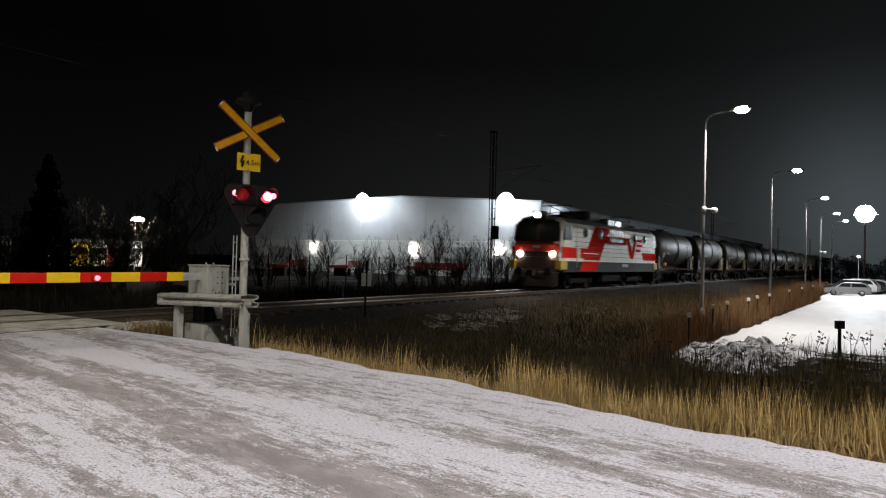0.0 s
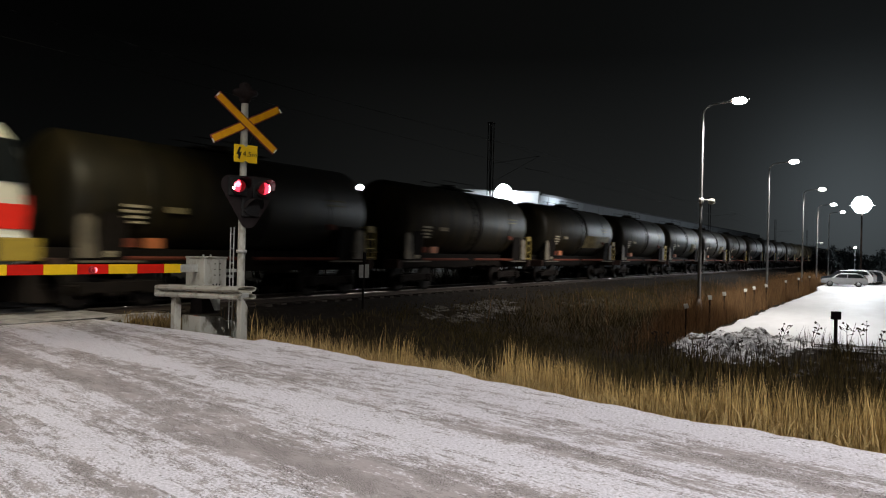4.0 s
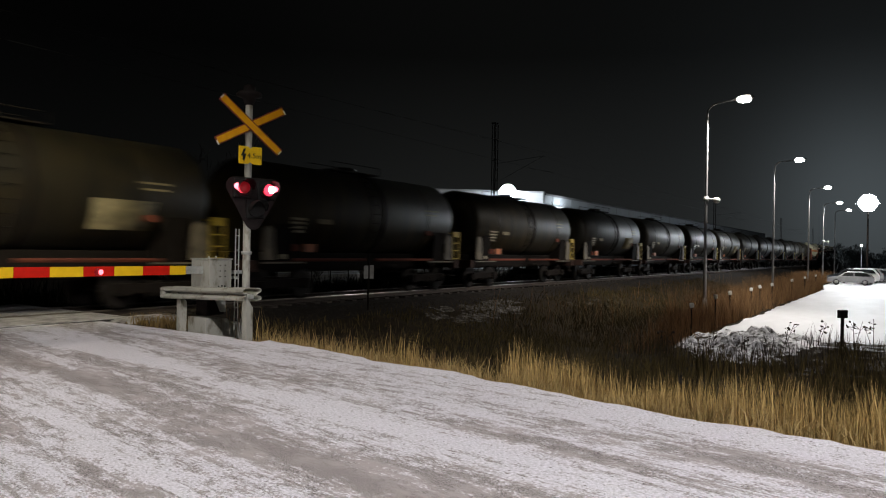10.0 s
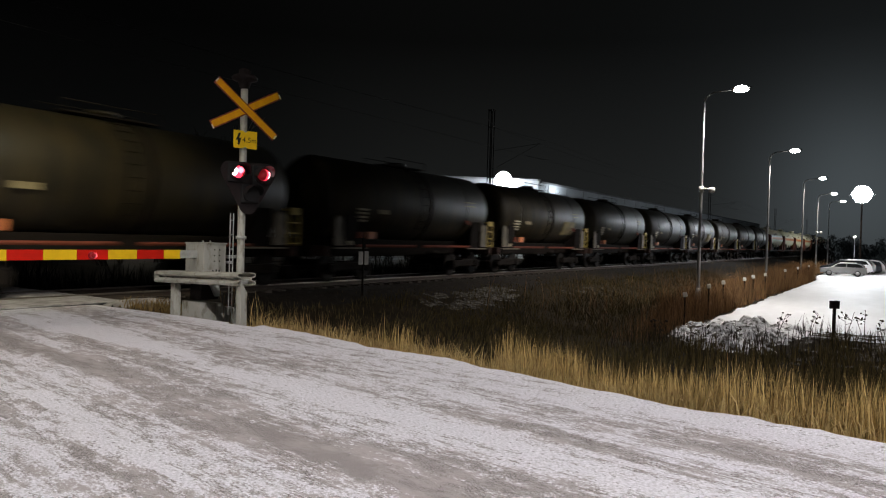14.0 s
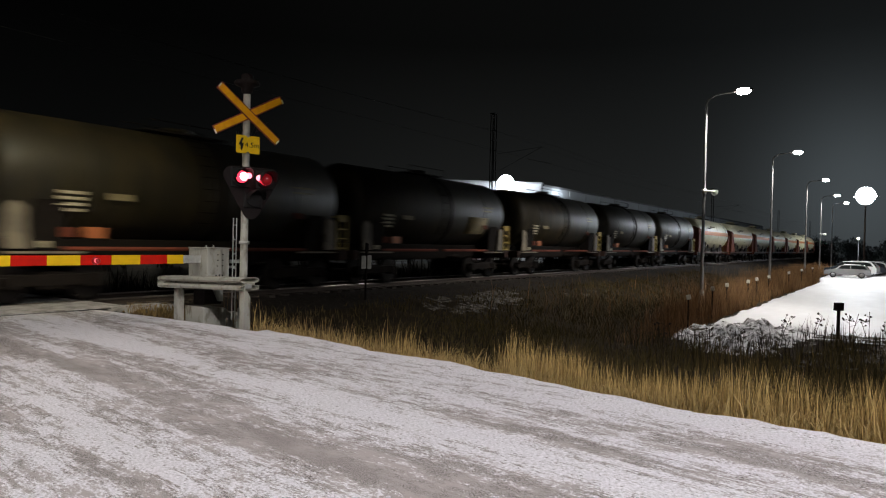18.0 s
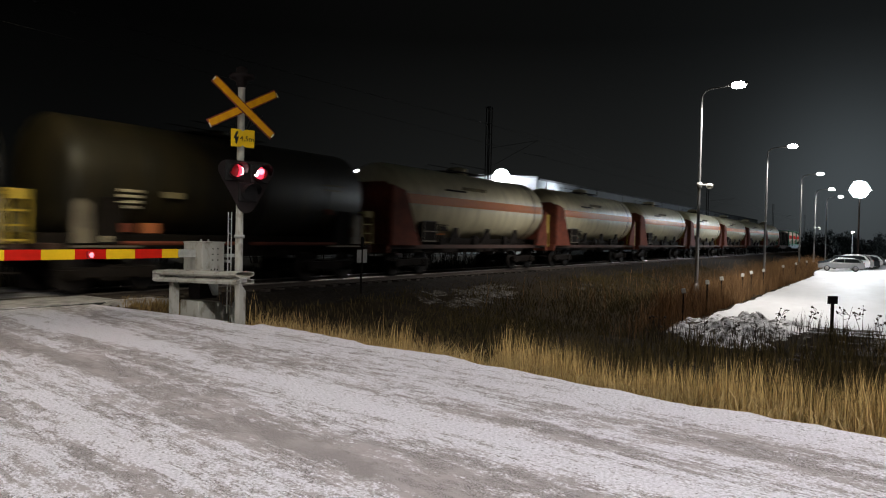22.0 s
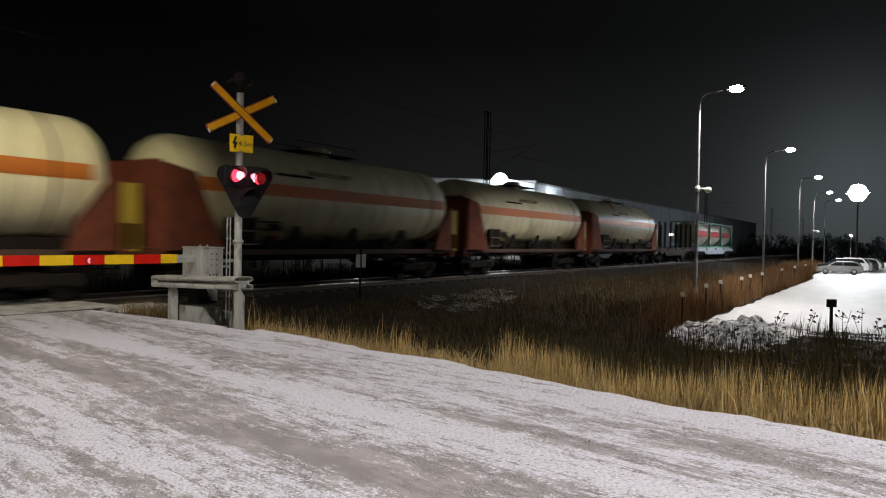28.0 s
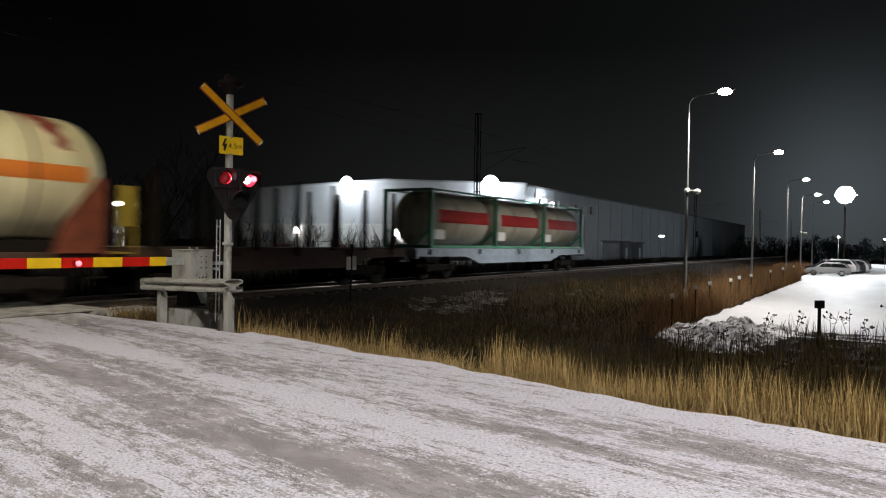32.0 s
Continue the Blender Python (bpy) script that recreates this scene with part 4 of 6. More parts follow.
def oil_wagon():
    ob = thing("oil_tank_wagon", "sooty black four-axle oil tank wagon with stained sides", "tank wagon", group="oil tank wagons")
    R, ZC, L = 1.50, 2.86, 5.38
    half = [(0, 0.02), (0.03, 0.6), (0.09, 1.05), (0.17, 1.28), (0.28, 1.43), (0.42, R)]
    prof = [(-L + a, r) for a, r in half] + [(L - a, r) for a, r in reversed(half)]
    tank = part("tank", lathe(prof, "x", (0, 0, ZC), 40), M["tank_dark"], ob, "black oil-streaked barrel")
    for x, w in ((-3.3, 0.03), (0.55, 0.09), (3.3, 0.03)):
        part("band", lathe([(x - w, R), (x - w, R + 0.012), (x + w, R + 0.012), (x + w, R)], "x", (0, 0, ZC), 40), M["frame_dark"] if w > 0.05 else M["tank_dark"], tank)
    part("hatch", lathe([(0, 0.36), (0.16, 0.36), (0.18, 0.40), (0.24, 0.38), (0.27, 0.1)], "z", (0, 0, ZC + R - 0.04), 20), M["tank_dark"], tank)
    walk_ = bmesh.new()
    bm_box(walk_, (0, 0, ZC + R + 0.03), (2.6, 1.1, 0.04))
    part("catwalk", walk_, M["frame_dark"], ob, "roof walkway")
    rails = bmesh.new()
    for yy in (-0.55, 0.55):
        rail_bars(rails, [(-1.3, yy, ZC + R + 0.05), (-1.3, yy, ZC + R + 0.30), (1.3, yy, ZC + R + 0.30), (1.3, yy, ZC + R + 0.05)], 0.014)
    part("handrail", rails, M["frame_dark"], ob)
    for yy in (-1, 1):
        lad = bmesh.new()
        for dx in (-0.2, 0.2):
            pts = [(dx, yy * (R + 0.05) * math.cos(radians(a)), ZC + (R + 0.05) * math.sin(radians(a))) for a in range(-40, 80, 12)]
            rail_bars(lad, pts, 0.016)
        for a in range(-36, 80, 12):
            bm_tube(lad, (-0.2, yy * (R + 0.05) * math.cos(radians(a)), ZC + (R + 0.05) * math.sin(radians(a))), (0.2, yy * (R + 0.05) * math.cos(radians(a)), ZC + (R + 0.05) * math.sin(radians(a))), 0.013, n=6)
        part("ladder", lad, M["frame_dark"], ob)
    part("centre_sill", box((0, 0, 1.16), (11.2, 1.5, 0.62), 0.02), M["frame_dark"], ob)
    for x in (-4.2, 4.2):
        part("saddle", prism([(-1.35, 1.2), (1.35, 1.2), (1.42, 2.35), (1.15, 1.9), (0.7, 1.55), (0, 1.42), (-0.7, 1.55), (-1.15, 1.9), (-1.42, 2.35)], "x", x - 0.35, x + 0.35, 0.01), M["frame_dark"], ob)
    for e in (-1, 1):
        part("end_beam", box((e * 5.5, 0, 1.06), (0.16, 2.9, 0.34), 0.02), M["frame_rust"], ob, "rust-brown end beam")
        for yy in (-1.38, 1.38):
            part("step", bm_box(bm_box(bmesh.new(), (e * 5.2, yy, 0.60), (0.45, 0.22, 0.03)), (e * 5.2, yy, 0.85), (0.04, 0.05, 0.5)), M["frame_dark"], ob)
        # pale corner plates of the saddles
        for yy in (-1.40, 1.40):
            part("corner_plate", prism([(e * 4.62, 1.24), (e * 5.12, 1.24), (e * 5.12, 2.16), (e * 4.92, 2.28), (e * 4.70, 2.16)], "y", yy - 0.03, yy + 0.03, 0.006), M["corner_plate"], ob, "pale dusty corner plate")
        part("foot_rail", box((e * 4.3, -1.42, 1.16), (1.7, 0.06, 0.05)), M["corner_plate"], ob, "thin dusty foot rail")
        part("side_pipe", tube((e * 0.3, -1.30, 1.24), (e * 4.5, -1.30, 1.24), 0.05, n=8), M["end_red"], ob, "rust-red pipe along the frame")
        coupler(ob, e * 5.75, e)
    # yellow guarded platform at the rear end
    plat = part("brake_platform", box((5.42, 0, 1.28), (0.5, 2.7, 0.05), 0.01), M["frame_rust"], ob)
    gd = bmesh.new()
    for px_ in (5.26, 5.68):
        bm_box(gd, (px_, -1.42, 1.80), (0.07, 0.05, 1.16), 0.008)
    for pz_ in (1.30, 1.62, 1.94, 2.26):
        bm_box(gd, (5.47, -1.42, pz_), (0.36, 0.04, 0.04))
    bm_box(gd, (5.47, -1.43, 2.30), (0.52, 0.03, 0.22), 0.008)
    bm_box(gd, (5.70, -0.75, 2.36), (0.05, 1.3, 0.06), 0.008)
    part("guard", gd, M["ladder_yellow"], plat, "faded yellow ladder and guard rail")
    # stencils and placards
    tilt = pose(0, 0, 0, -22, 0, 0)
    part("placard", box((-2.55, -1.475, ZC - 0.38), (0.62, 0.02, 0.16), 0, pose(0, 0, 0, -14, 0, 0)), M["panel_cream"], ob, "faded cream placard")
    for k in range(4):
        part("data_line", box((-3.72, -1.478 + 0.022 * k + 0.008 * k * k, ZC - 0.34 - 0.13 * k), (0.62, 0.02, 0.075), 0, tilt), M["label_pale"], ob, "stencilled data line, unreadable")
    part("frame_placard", box((-3.15, -1.40, 1.62), (0.52, 0.03, 0.26), 0.004), M["placard_orange"], ob, "orange warning placard")
    part("frame_placard", box((-3.78, -1.40, 1.62), (0.30, 0.03, 0.22), 0.004), M["end_red"], ob, "dull red placard")
    part("frame_placard", box((-4.30, -1.40, 1.34), (0.22, 0.03, 0.14)), M["label_pale"], ob, "small pale plate")
    part("placard", box((3.4, -1.44, ZC - 0.55), (0.42, 0.02, 0.24), 0, pose(0, 0, 0, -22, 0, 0)), M["end_red"], ob, "dull red placard")
    for k in range(3):
        part("lettering_bar", box((3.5, -R - 0.008 + 0.03 * abs(k - 1), ZC + 0.30 - k * 0.16), (0.95 - 0.2 * k, 0.012, 0.05)), M["panel_cream"], ob, "stencilled line, unreadable")
    bogie(ob, -3.9)
    bogie(ob, 3.9)
    part("drain_valve", lathe([(1.05, 0.12), (1.2, 0.16), (1.4, 0.2)], "z", (0, 0, 0), 12), M["frame_dark"], ob)
    part("air_tank", lathe([(-0.5, 0.05), (-0.45, 0.17), (0.45, 0.17), (0.5, 0.05)], "x", (1.8, -0.65, 0.92), 14), M["frame_dark"], ob)
    return ob


def gas_wagon(tail=0.12, guard_x=7.38, cheek_x=6.72):
    ob = thing("gas_tank_wagon", "cream gas tank wagon with an orange stripe and rust-red end plates", "tank wagon", group="gas tank wagons")
    R, ZC, L = 1.52, 2.92, 6.85
    prof = [(-L, 0.02), (-L + 0.06, 0.5), (-L + 0.2, 0.95), (-L + 0.42, 1.28), (-L + 0.68, 1.45), (-L + 0.95, R), (L + tail - 0.85, R), (L + tail - 0.60, 1.45), (L + tail - 0.37, 1.28), (L + tail - 0.18, 0.95), (L + tail - 0.05, 0.5), (L + tail, 0.02)]
    tank = part("tank", lathe(prof, "x", (0, 0, ZC), 44), M["tank_cream"], ob, "cream barrel with grime streaks")
    for sg in (-1, 1):
        st = bmesh.new()
        rings = []
        for a in range(-4, 11, 2):
            t = radians(a + 0.5)
            rings.append([st.verts.new((x, sg * (R + 0.006) * math.cos(t), ZC + (R + 0.006) * math.sin(t))) for x in (-L + 0.95, L + tail - 0.85)])
        for q, w in zip(rings, rings[1:]):
            st.faces.new((q[0], q[1], w[1], w[0]))
        bmesh.ops.solidify(st, geom=list(st.faces), thickness=0.004)
        part("stripe", st, M["stripe"], tank, "orange stripe")
    for x in (-4.6, -1.5, 1.5, 4.6):
        part("weld_band", lathe([(x - 0.02, R), (x - 0.02, R + 0.005), (x + 0.02, R + 0.005), (x + 0.02, R)], "x", (0, 0, ZC), 44), M["tank_cream"], tank)
    hatch = part("valve_box", lathe([(0, 0.48), (0.30, 0.48), (0.34, 0.44), (0.40, 0.2), (0.42, 0.02)], "z", (0, 0, ZC + R - 0.06), 20), M["tank_cream"], tank, "round valve housing")
    cw = bmesh.new()
    bm_box(cw, (0, 0, ZC + R + 0.05), (3.0, 1.3, 0.04))
    for yy in (-0.65, 0.65):
        rail_bars(cw, [(-1.5, yy, ZC + R + 0.06), (-1.5, yy, ZC + R + 0.36), (1.5, yy, ZC + R + 0.36), (1.5, yy, ZC + R + 0.06)], 0.014)
    part("catwalk", cw, M["frame_dark"], ob)
    lad = bmesh.new()
    for dx in (-0.22, 0.22):
        rail_bars(lad, [(dx + 0.9, (R + 0.04) * math.cos(radians(a)), ZC + (R + 0.04) * math.sin(radians(a))) for a in range(-48, 82, 13)], 0.013)
    for a in range(-46, 80, 13):
        bm_box(lad, (0.9, (R + 0.05) * math.cos(radians(a)), ZC + (R + 0.05) * math.sin(radians(a))), (0.46, 0.05, 0.025))
    part("ladder", lad, M["frame_dark"], ob, "dark ladder on the far side")
    part("strap", lathe([(5.25, R), (5.25, R + 0.010), (5.31, R + 0.010), (5.31, R)], "x", (0, 0, ZC), 44), M["frame_rust"], tank, "thin dark strap")
    for x in (-2.2, 0.6, 3.4):
        part("barrel_stay", prism([(x - 0.55, 1.3), (x + 0.35, 1.3), (x + 0.25, 1.95), (x + 0.05, 1.95)], "y", -1.34, -1.24, 0.008), M["frame_dark"], ob, "dark sloping stay")
    part("centre_sill", box((0, 0, 1.18), (13.9, 1.5, 0.64), 0.02), M["frame_dark"], ob)
    for yy in (-1.34, 1.34):
        part("side_sill", box((0, yy, 1.14), (13.9, 0.10, 0.16), 0.01), M["frame_rust"], ob, "rust-brown side sill")
    for e in (-1, 1):
        if e < 0:
            part("end_shield", prism([(-1.50, 1.2), (-1.50, 3.42), (-1.2, 3.58), (1.2, 3.58), (1.50, 3.42), (1.50, 1.2)], "x", e * 6.98 - 0.03, e * 6.98 + 0.03), M["end_red"], ob, "rust-red end plate")
        for yy in (-1.46, 1.46):
            poly = [(e * 6.95, 1.2), (e * 6.95, 3.46), (e * 6.05, 3.28), (e * 5.45, 1.9), (e * 5.05, 1.2)] if e < 0 else [(cheek_x, 1.2), (cheek_x, 2.95), (cheek_x - 0.1, 3.0), (cheek_x - 0.95, 1.9), (cheek_x - 1.2, 1.2)]
            part("cheek_plate", prism(poly, "y", yy - 0.10 if yy < 0 else yy, yy if yy < 0 else yy + 0.10), M["end_red"], ob, "rust-red side cheek")
        part("end_beam", box((e * 6.98, 0, 1.08), (0.16, 2.9, 0.36), 0.02), M["end_red"], ob)
        for yy in (-1.4, 1.4):
            part("step", bm_box(bm_box(bmesh.new(), (e * 6.7, yy, 0.62), (0.45, 0.22, 0.03)), (e * 6.7, yy, 0.85), (0.04, 0.05, 0.5)), M["frame_dark"], ob)
        coupler(ob, e * 7.2, e)
        gd = bmesh.new()
        for yy in (-1.36, -0.80):
            bm_box(gd, (e * guard_x, yy, 2.0), (0.05, 0.06, 1.75))
        bm_box(gd, (e * (guard_x - 0.02), -1.08, 2.36), (0.04, 0.54, 1.0), 0.01)
        bm_box(gd, (e * (guard_x - 0.22), -1.37, 2.36), (0.44, 0.04, 1.0), 0.01)
        bm_box(gd, (e * (guard_x - 0.22), -1.1, 1.2), (0.5, 0.6, 0.05))
        if e > 0:
            part("guard", gd, M["ladder_yellow"], ob, "yellow guard panel")
        else:
            gd.free()
    for x in (-3.2, -0.4, 2.4):
        part("sill_gear", box((x, -1.30, 1.42), (0.42, 0.16, 0.42), 0.02), M["frame_dark"], ob)
    part("placard_frame", bm_box(bm_box(bmesh.new(), (-3.4, -1.33, ZC - 0.88), (1.25, 0.03, 0.05)), (-3.4, -1.24, ZC - 1.10), (1.25, 0.03, 0.05)), M["frame_dark"], ob)
    part("placard", box((-2.95, -1.22, ZC - 0.98), (0.5, 0.03, 0.36), 0, pose(0, 0, 0, -35, 0, 0)), M["frame_dark"], ob)
    part("placard", box((-2.95, -1.1, ZC - 1.34), (0.5, 0.03, 0.22)), M["stripe"], ob, "orange placard")
    part("lettering_bar", box((-2.3, -R * 0.93, ZC + 0.58), (1.7, 0.02, 0.10), 0, pose(0, 0, 0, 22, 0, 0)), M["frame_dark"], ob, "stencilled line, unreadable")
    cab_ = part("control_box", box((-4.35, -1.36, 1.76), (0.95, 0.30, 0.78), 0.02), M["frame_dark"], ob, "dark control cabinet")
    for px_, pz_, w_, h_ in ((-4.35, 2.16, 1.0, 0.04), (-4.35, 1.76, 1.0, 0.04), (-4.84, 1.76, 0.04, 0.84), (-3.86, 1.76, 0.04, 0.84), (-4.35, 1.37, 1.0, 0.04)):
        part("box_edge", box((px_, -1.52, pz_), (w_, 0.03, h_)), M["corner_plate"], cab_, "pale edge strip")
    part("lettering_bar", box((-0.7, -R * 0.90, ZC + 0.70), (2.1, 0.02, 0.22), 0, pose(0, 0, 0, 26, 0, 0)), M["panel_cream"], ob, "faded unreadable lettering")
    bogie(ob, -5.0)
    bogie(ob, 5.0)
    part("air_tank", lathe([(-0.5, 0.05), (-0.45, 0.18), (0.45, 0.18), (0.5, 0.05)], "x", (1.8, -0.7, 0.9), 14), M["frame_dark"], ob)
    return ob


def flat_wagon(length, frame_mat, label, stakes=0):
    ob = thing("flat_wagon", label, "flat wagon")
    h = length / 2
    part("deck", box((0, 0, 1.30), (length - 0.9, 2.7, 0.08), 0.01), frame_mat, ob)
    for yy in (-1.32, 1.32):
        part("side_sill", prism([(-h + 0.5, 1.27), (h - 0.5, 1.27), (h - 0.5, 1.02), (h * 0.55, 0.98), (h * 0.42, 0.66), (-h * 0.42, 0.66), (-h * 0.55, 0.98), (-h + 0.5, 1.02)], "y", yy - 0.06, yy + 0.06), frame_mat, ob, "fish-bellied side sill")
    for e in (-1, 1):
        part("end_beam", box((e * (h - 0.5), 0, 1.1), (0.14, 2.8, 0.36), 0.02), frame_mat, ob)
        coupler(ob, e * (h - 0.25), e)
        bogie(ob, e * (h - 2.6))
    if stakes:
        for k in range(stakes):
            for yy in (-1.36, 1.36):
                x = -h + 1.3 + k * (length - 2.6) / (stakes - 1)
                part("stake", prism([(x - 0.10, 1.26), (x + 0.10, 1.26), (x + 0.05, 3.45), (x - 0.05, 3.45)], "y", yy - 0.07, yy + 0.07, 0.01), M["frame_dark"], ob, "tall steel load stake")
    for k in range(5):
        for yy in (-1.4, 1.4):
            part("stake_pocket", box((-h + 1.4 + k * (length - 2.8) / 4, yy, 1.2), (0.14, 0.06, 0.22)), M["frame_dark"], ob)
    return ob


def tank_container():
    ob = thing("tank_container", "grey tank container with a red stripe in a green steel frame", "tank container", group="tank containers")
    L, W, H = 2.87, 1.20, 2.55
    R = 1.18
    prof = [(-2.75, 0.02), (-2.72, 0.45), (-2.62, 0.8), (-2.45, 1.05), (-2.25, R), (2.25, R), (2.45, 1.05), (2.62, 0.8), (2.72, 0.45), (2.75, 0.02)]
    tank = part("barrel", lathe(prof, "x", (0, 0, 1.32), 36), M["tank_grey"], ob, "grey barrel")
    for sg in (-1, 1):
        st = bmesh.new()
        rings = []
        for a in range(-10, 19, 4):
            t = radians(a)
            rings.append([st.verts.new((x, sg * (R + 0.006) * math.cos(t), 1.32 + (R + 0.006) * math.sin(t))) for x in (-2.22, 2.22)])
        for q, w in zip(rings, rings[1:]):
            st.faces.new((q[0], q[1], w[1], w[0]))
        bmesh.ops.solidify(st, geom=list(st.faces), thickness=0.004)
        part("stripe", st, M["red"], tank, "red stripe")
    for x in (-L, L):
        for y in (-W, W):
            part("corner_post", box((x, y, H / 2), (0.19, 0.16, H), 0.01), M["green_frame"], ob)
        part("end_rail", box((x, 0, H - 0.06), (0.12, 2 * W, 0.12), 0.01), M["green_frame"], ob)
        part("end_rail", box((x, 0, 0.07), (0.12, 2 * W, 0.14), 0.01), M["green_frame"], ob)
        for sgn in (-1, 1):
            part("brace", tube((x, sgn * W, 0.9), (x, sgn * 0.35, 0.1), 0.05, n=8), M["green_frame"], ob)
    for y in (-W, W):
        part("top_rail", box((0, y, H - 0.05), (2 * L, 0.08, 0.08), 0.01), M["green_frame"], ob)
        part("bottom_rail", box((0, y, 0.07), (2 * L, 0.10, 0.12), 0.01), M["green_frame"], ob)
    part("label_plate", box((-2.05, -1.10, 0.60), (0.80, 0.03, 0.42)), M["white"], ob, "pale label plate")
    part("catwalk", box((0, 0, H - 0.04), (4.6, 0.5, 0.04)), M["galv"], ob)
    part("lettering_bar", box((0.6, -R - 0.01, 1.2), (1.1, 0.012, 0.10)), M["red"], ob, "red stencilled line, unreadable")
    return ob


def electric_locomotive():
    ob = thing("electric_locomotive", "white and red electric locomotive with round windows and lit headlights", "locomotive")
    HL = 8.85                      # half of the body
    cross = [(-1.53, 1.12), (-1.55, 1.6), (-1.55, 3.55), (-1.44, 3.86), (-1.1, 4.12), (-0.5, 4.22), (0.5, 4.22), (1.1, 4.12), (1.44, 3.86), (1.55, 3.55), (1.55, 1.6), (1.53, 1.12)]
    bm = bmesh.new()
    stations = [(-HL, 0.90, 0.0), (-HL + 0.12, 0.97, 0.0), (-HL + 0.5, 1.0, 0.0), (HL - 0.5, 1.0, 0), (HL - 0.12, 0.97, 0), (HL, 0.90, 0)]
    rings = []
    for x, k, _ in stations:
        ring = []
        for y, z in cross:
            slope = 0.0
            if abs(x) > HL - 0.3 and z > 2.6:
                slope = (z - 2.6) * 0.22
            ring.append(bm.verts.new((x - math.copysign(slope, x), y * k, z if k == 1 else 1.12 + (z - 1.12) * (0.985 if k > 0.95 else 0.96))))
        rings.append(ring)
    n = len(cross)
    for q, w in zip(rings, rings[1:]):
        for i in range(n):
            bm.faces.new((q[i], q[(i + 1) % n], w[(i + 1) % n], w[i]))
    bm.faces.new(rings[0])
    bm.faces.new(rings[-1])
    bmesh.ops.recalc_face_normals(bm, faces=bm.faces)
    body = part("body", bm, M["loco_white"], ob, "white body shell")
    skirt = part("skirt", box((0, 0, 1.34), (2 * HL - 0.5, 3.14, 0.62), 0.01), M["loco_grey"], body, "dark grey lower side")
    for e in (-1, 1):
        # coloured fronts
        part("front_panel", prism([(-1.36, 1.16), (1.36, 1.16), (1.38, 1.86), (-1.38, 1.86)], "x", e * (HL + 0.012) - 0.012, e * (HL + 0.012) + 0.012), M["frame_rust"], body, "grimy brown lower front")
        part("lamp_panel", prism([(-1.38, 1.87), (1.38, 1.87), (1.38, 2.16), (-1.38, 2.16)], "x", e * (HL + 0.012) - 0.012, e * (HL + 0.012) + 0.012), M["loco_grey"], body, "dark greenish lamp panel")
        part("front_band", prism([(-1.38, 2.17), (1.38, 2.17), (1.39, 2.60), (-1.39, 2.60)], "x", e * (HL + 0.014) - 0.014, e * (HL + 0.014) + 0.014), M["loco_front"], body, "red front band")
        uf = bmesh.new()
        uf.faces.new([uf.verts.new((e * (HL + 0.008 - (z - 2.6) * 0.22), y, z)) for y, z in ((-1.39, 2.74), (1.39, 2.74), (1.30, 3.62), (0.95, 3.98), (-0.95, 3.98), (-1.30, 3.62))])
        bmesh.ops.solidify(uf, geom=list(uf.faces), thickness=0.02)
        part("upper_front", uf, M["loco_dark"], body, "dark maroon cab front")
        part("front_plate", box((e * (HL + 0.034), 0, 2.42), (0.012, 0.5, 0.18), 0.004), M["label_white"], body, "pale plain plate")
        for y in (-1.42, 1.42):
            part("yellow_step", box((e * (HL - 0.25), y, 1.42), (0.9, 0.36, 0.5), 0.03), M["ladder_yellow"], body, "yellow corner steps")
        for y0, y1 in ((-1.28, -0.06), (0.06, 1.28)):
            zlo, zhi = 2.80, 3.86
            wq = bmesh.new()
            vs = [wq.verts.new((e * (HL + 0.03 - (z - 2.6) * 0.22), y, z)) for y, z in ((y0, zlo), (y1, zlo), (y1, zhi), (y0, zhi))]
            wq.faces.new(vs)
            bmesh.ops.solidify(wq, geom=list(wq.faces), thickness=0.03)
            part("windscreen", wq, M["glass_dark"], body, "dark windscreen")
        part("snowplough", prism([(e * HL, 0.25), (e * (HL + 0.55), 0.22), (e * (HL + 0.2), 1.0), (e * HL, 1.1)], "y", -1.35, 1.35, 0.01), M["frame_dark"], ob, "dark plough")
        for y in (-0.88, 0.88):
            part("buffer", lathe([(0, 0.12), (0.4, 0.12), (0.42, 0.23), (0.48, 0.22)] if e > 0 else [(-0.48, 0.22), (-0.42, 0.23), (-0.4, 0.12), (0, 0.12)], "x", (e * HL, y, 1.05), 16), M["frame_dark"], ob)
        coupler(ob, e * (HL + 0.4), e)
        for y in (-1.0, 1.0):
            hz = part("headlight", lathe([(-0.02, 0.15), (0.02, 0.15)], "x", (e * (HL + 0.055), y, 2.03), 18), M["headlight"] if e < 0 else M["glass_dark"], body, "glowing headlight" if e < 0 else "unlit tail light")
    part("top_headlight", lathe([(-0.04, 0.15), (0.04, 0.15)], "x", (-HL - 0.02, 0, 4.24), 18), M["headlight"], body, "glowing roof headlight")
    part("top_headlight_box", box((-HL + 0.42, 0, 4.22), (0.8, 0.62, 0.48), 0.05), M["loco_grey"], body)
    for sg in (-1, 1):
        yv = sg * 1.553

        def side(name, poly, m, label="", off=0.0):
            lo, hi = sorted((yv + sg * off, yv + sg * (off + 0.012)))
            return part(name, prism(poly, "y", lo, hi), m, body, label)
        # red bands: a long low band, a slanted block, a middle band, plain emblem shapes, a tail band
        side("red_band", [(-HL + 0.1, 1.84), (-5.2, 1.84), (-4.8, 2.44), (-HL + 0.1, 2.44)], M["loco_red"], "red band")
        side("red_slant", [(-6.25, 1.10), (-3.68, 1.10), (-1.45, 3.80), (-3.98, 3.80)], M["loco_red"], "slanted red block", 0.013)
        side("red_band", [(-2.2, 2.84), (1.9, 2.84), (1.9, 3.30), (-2.0, 3.30)], M["loco_red"], "red band")
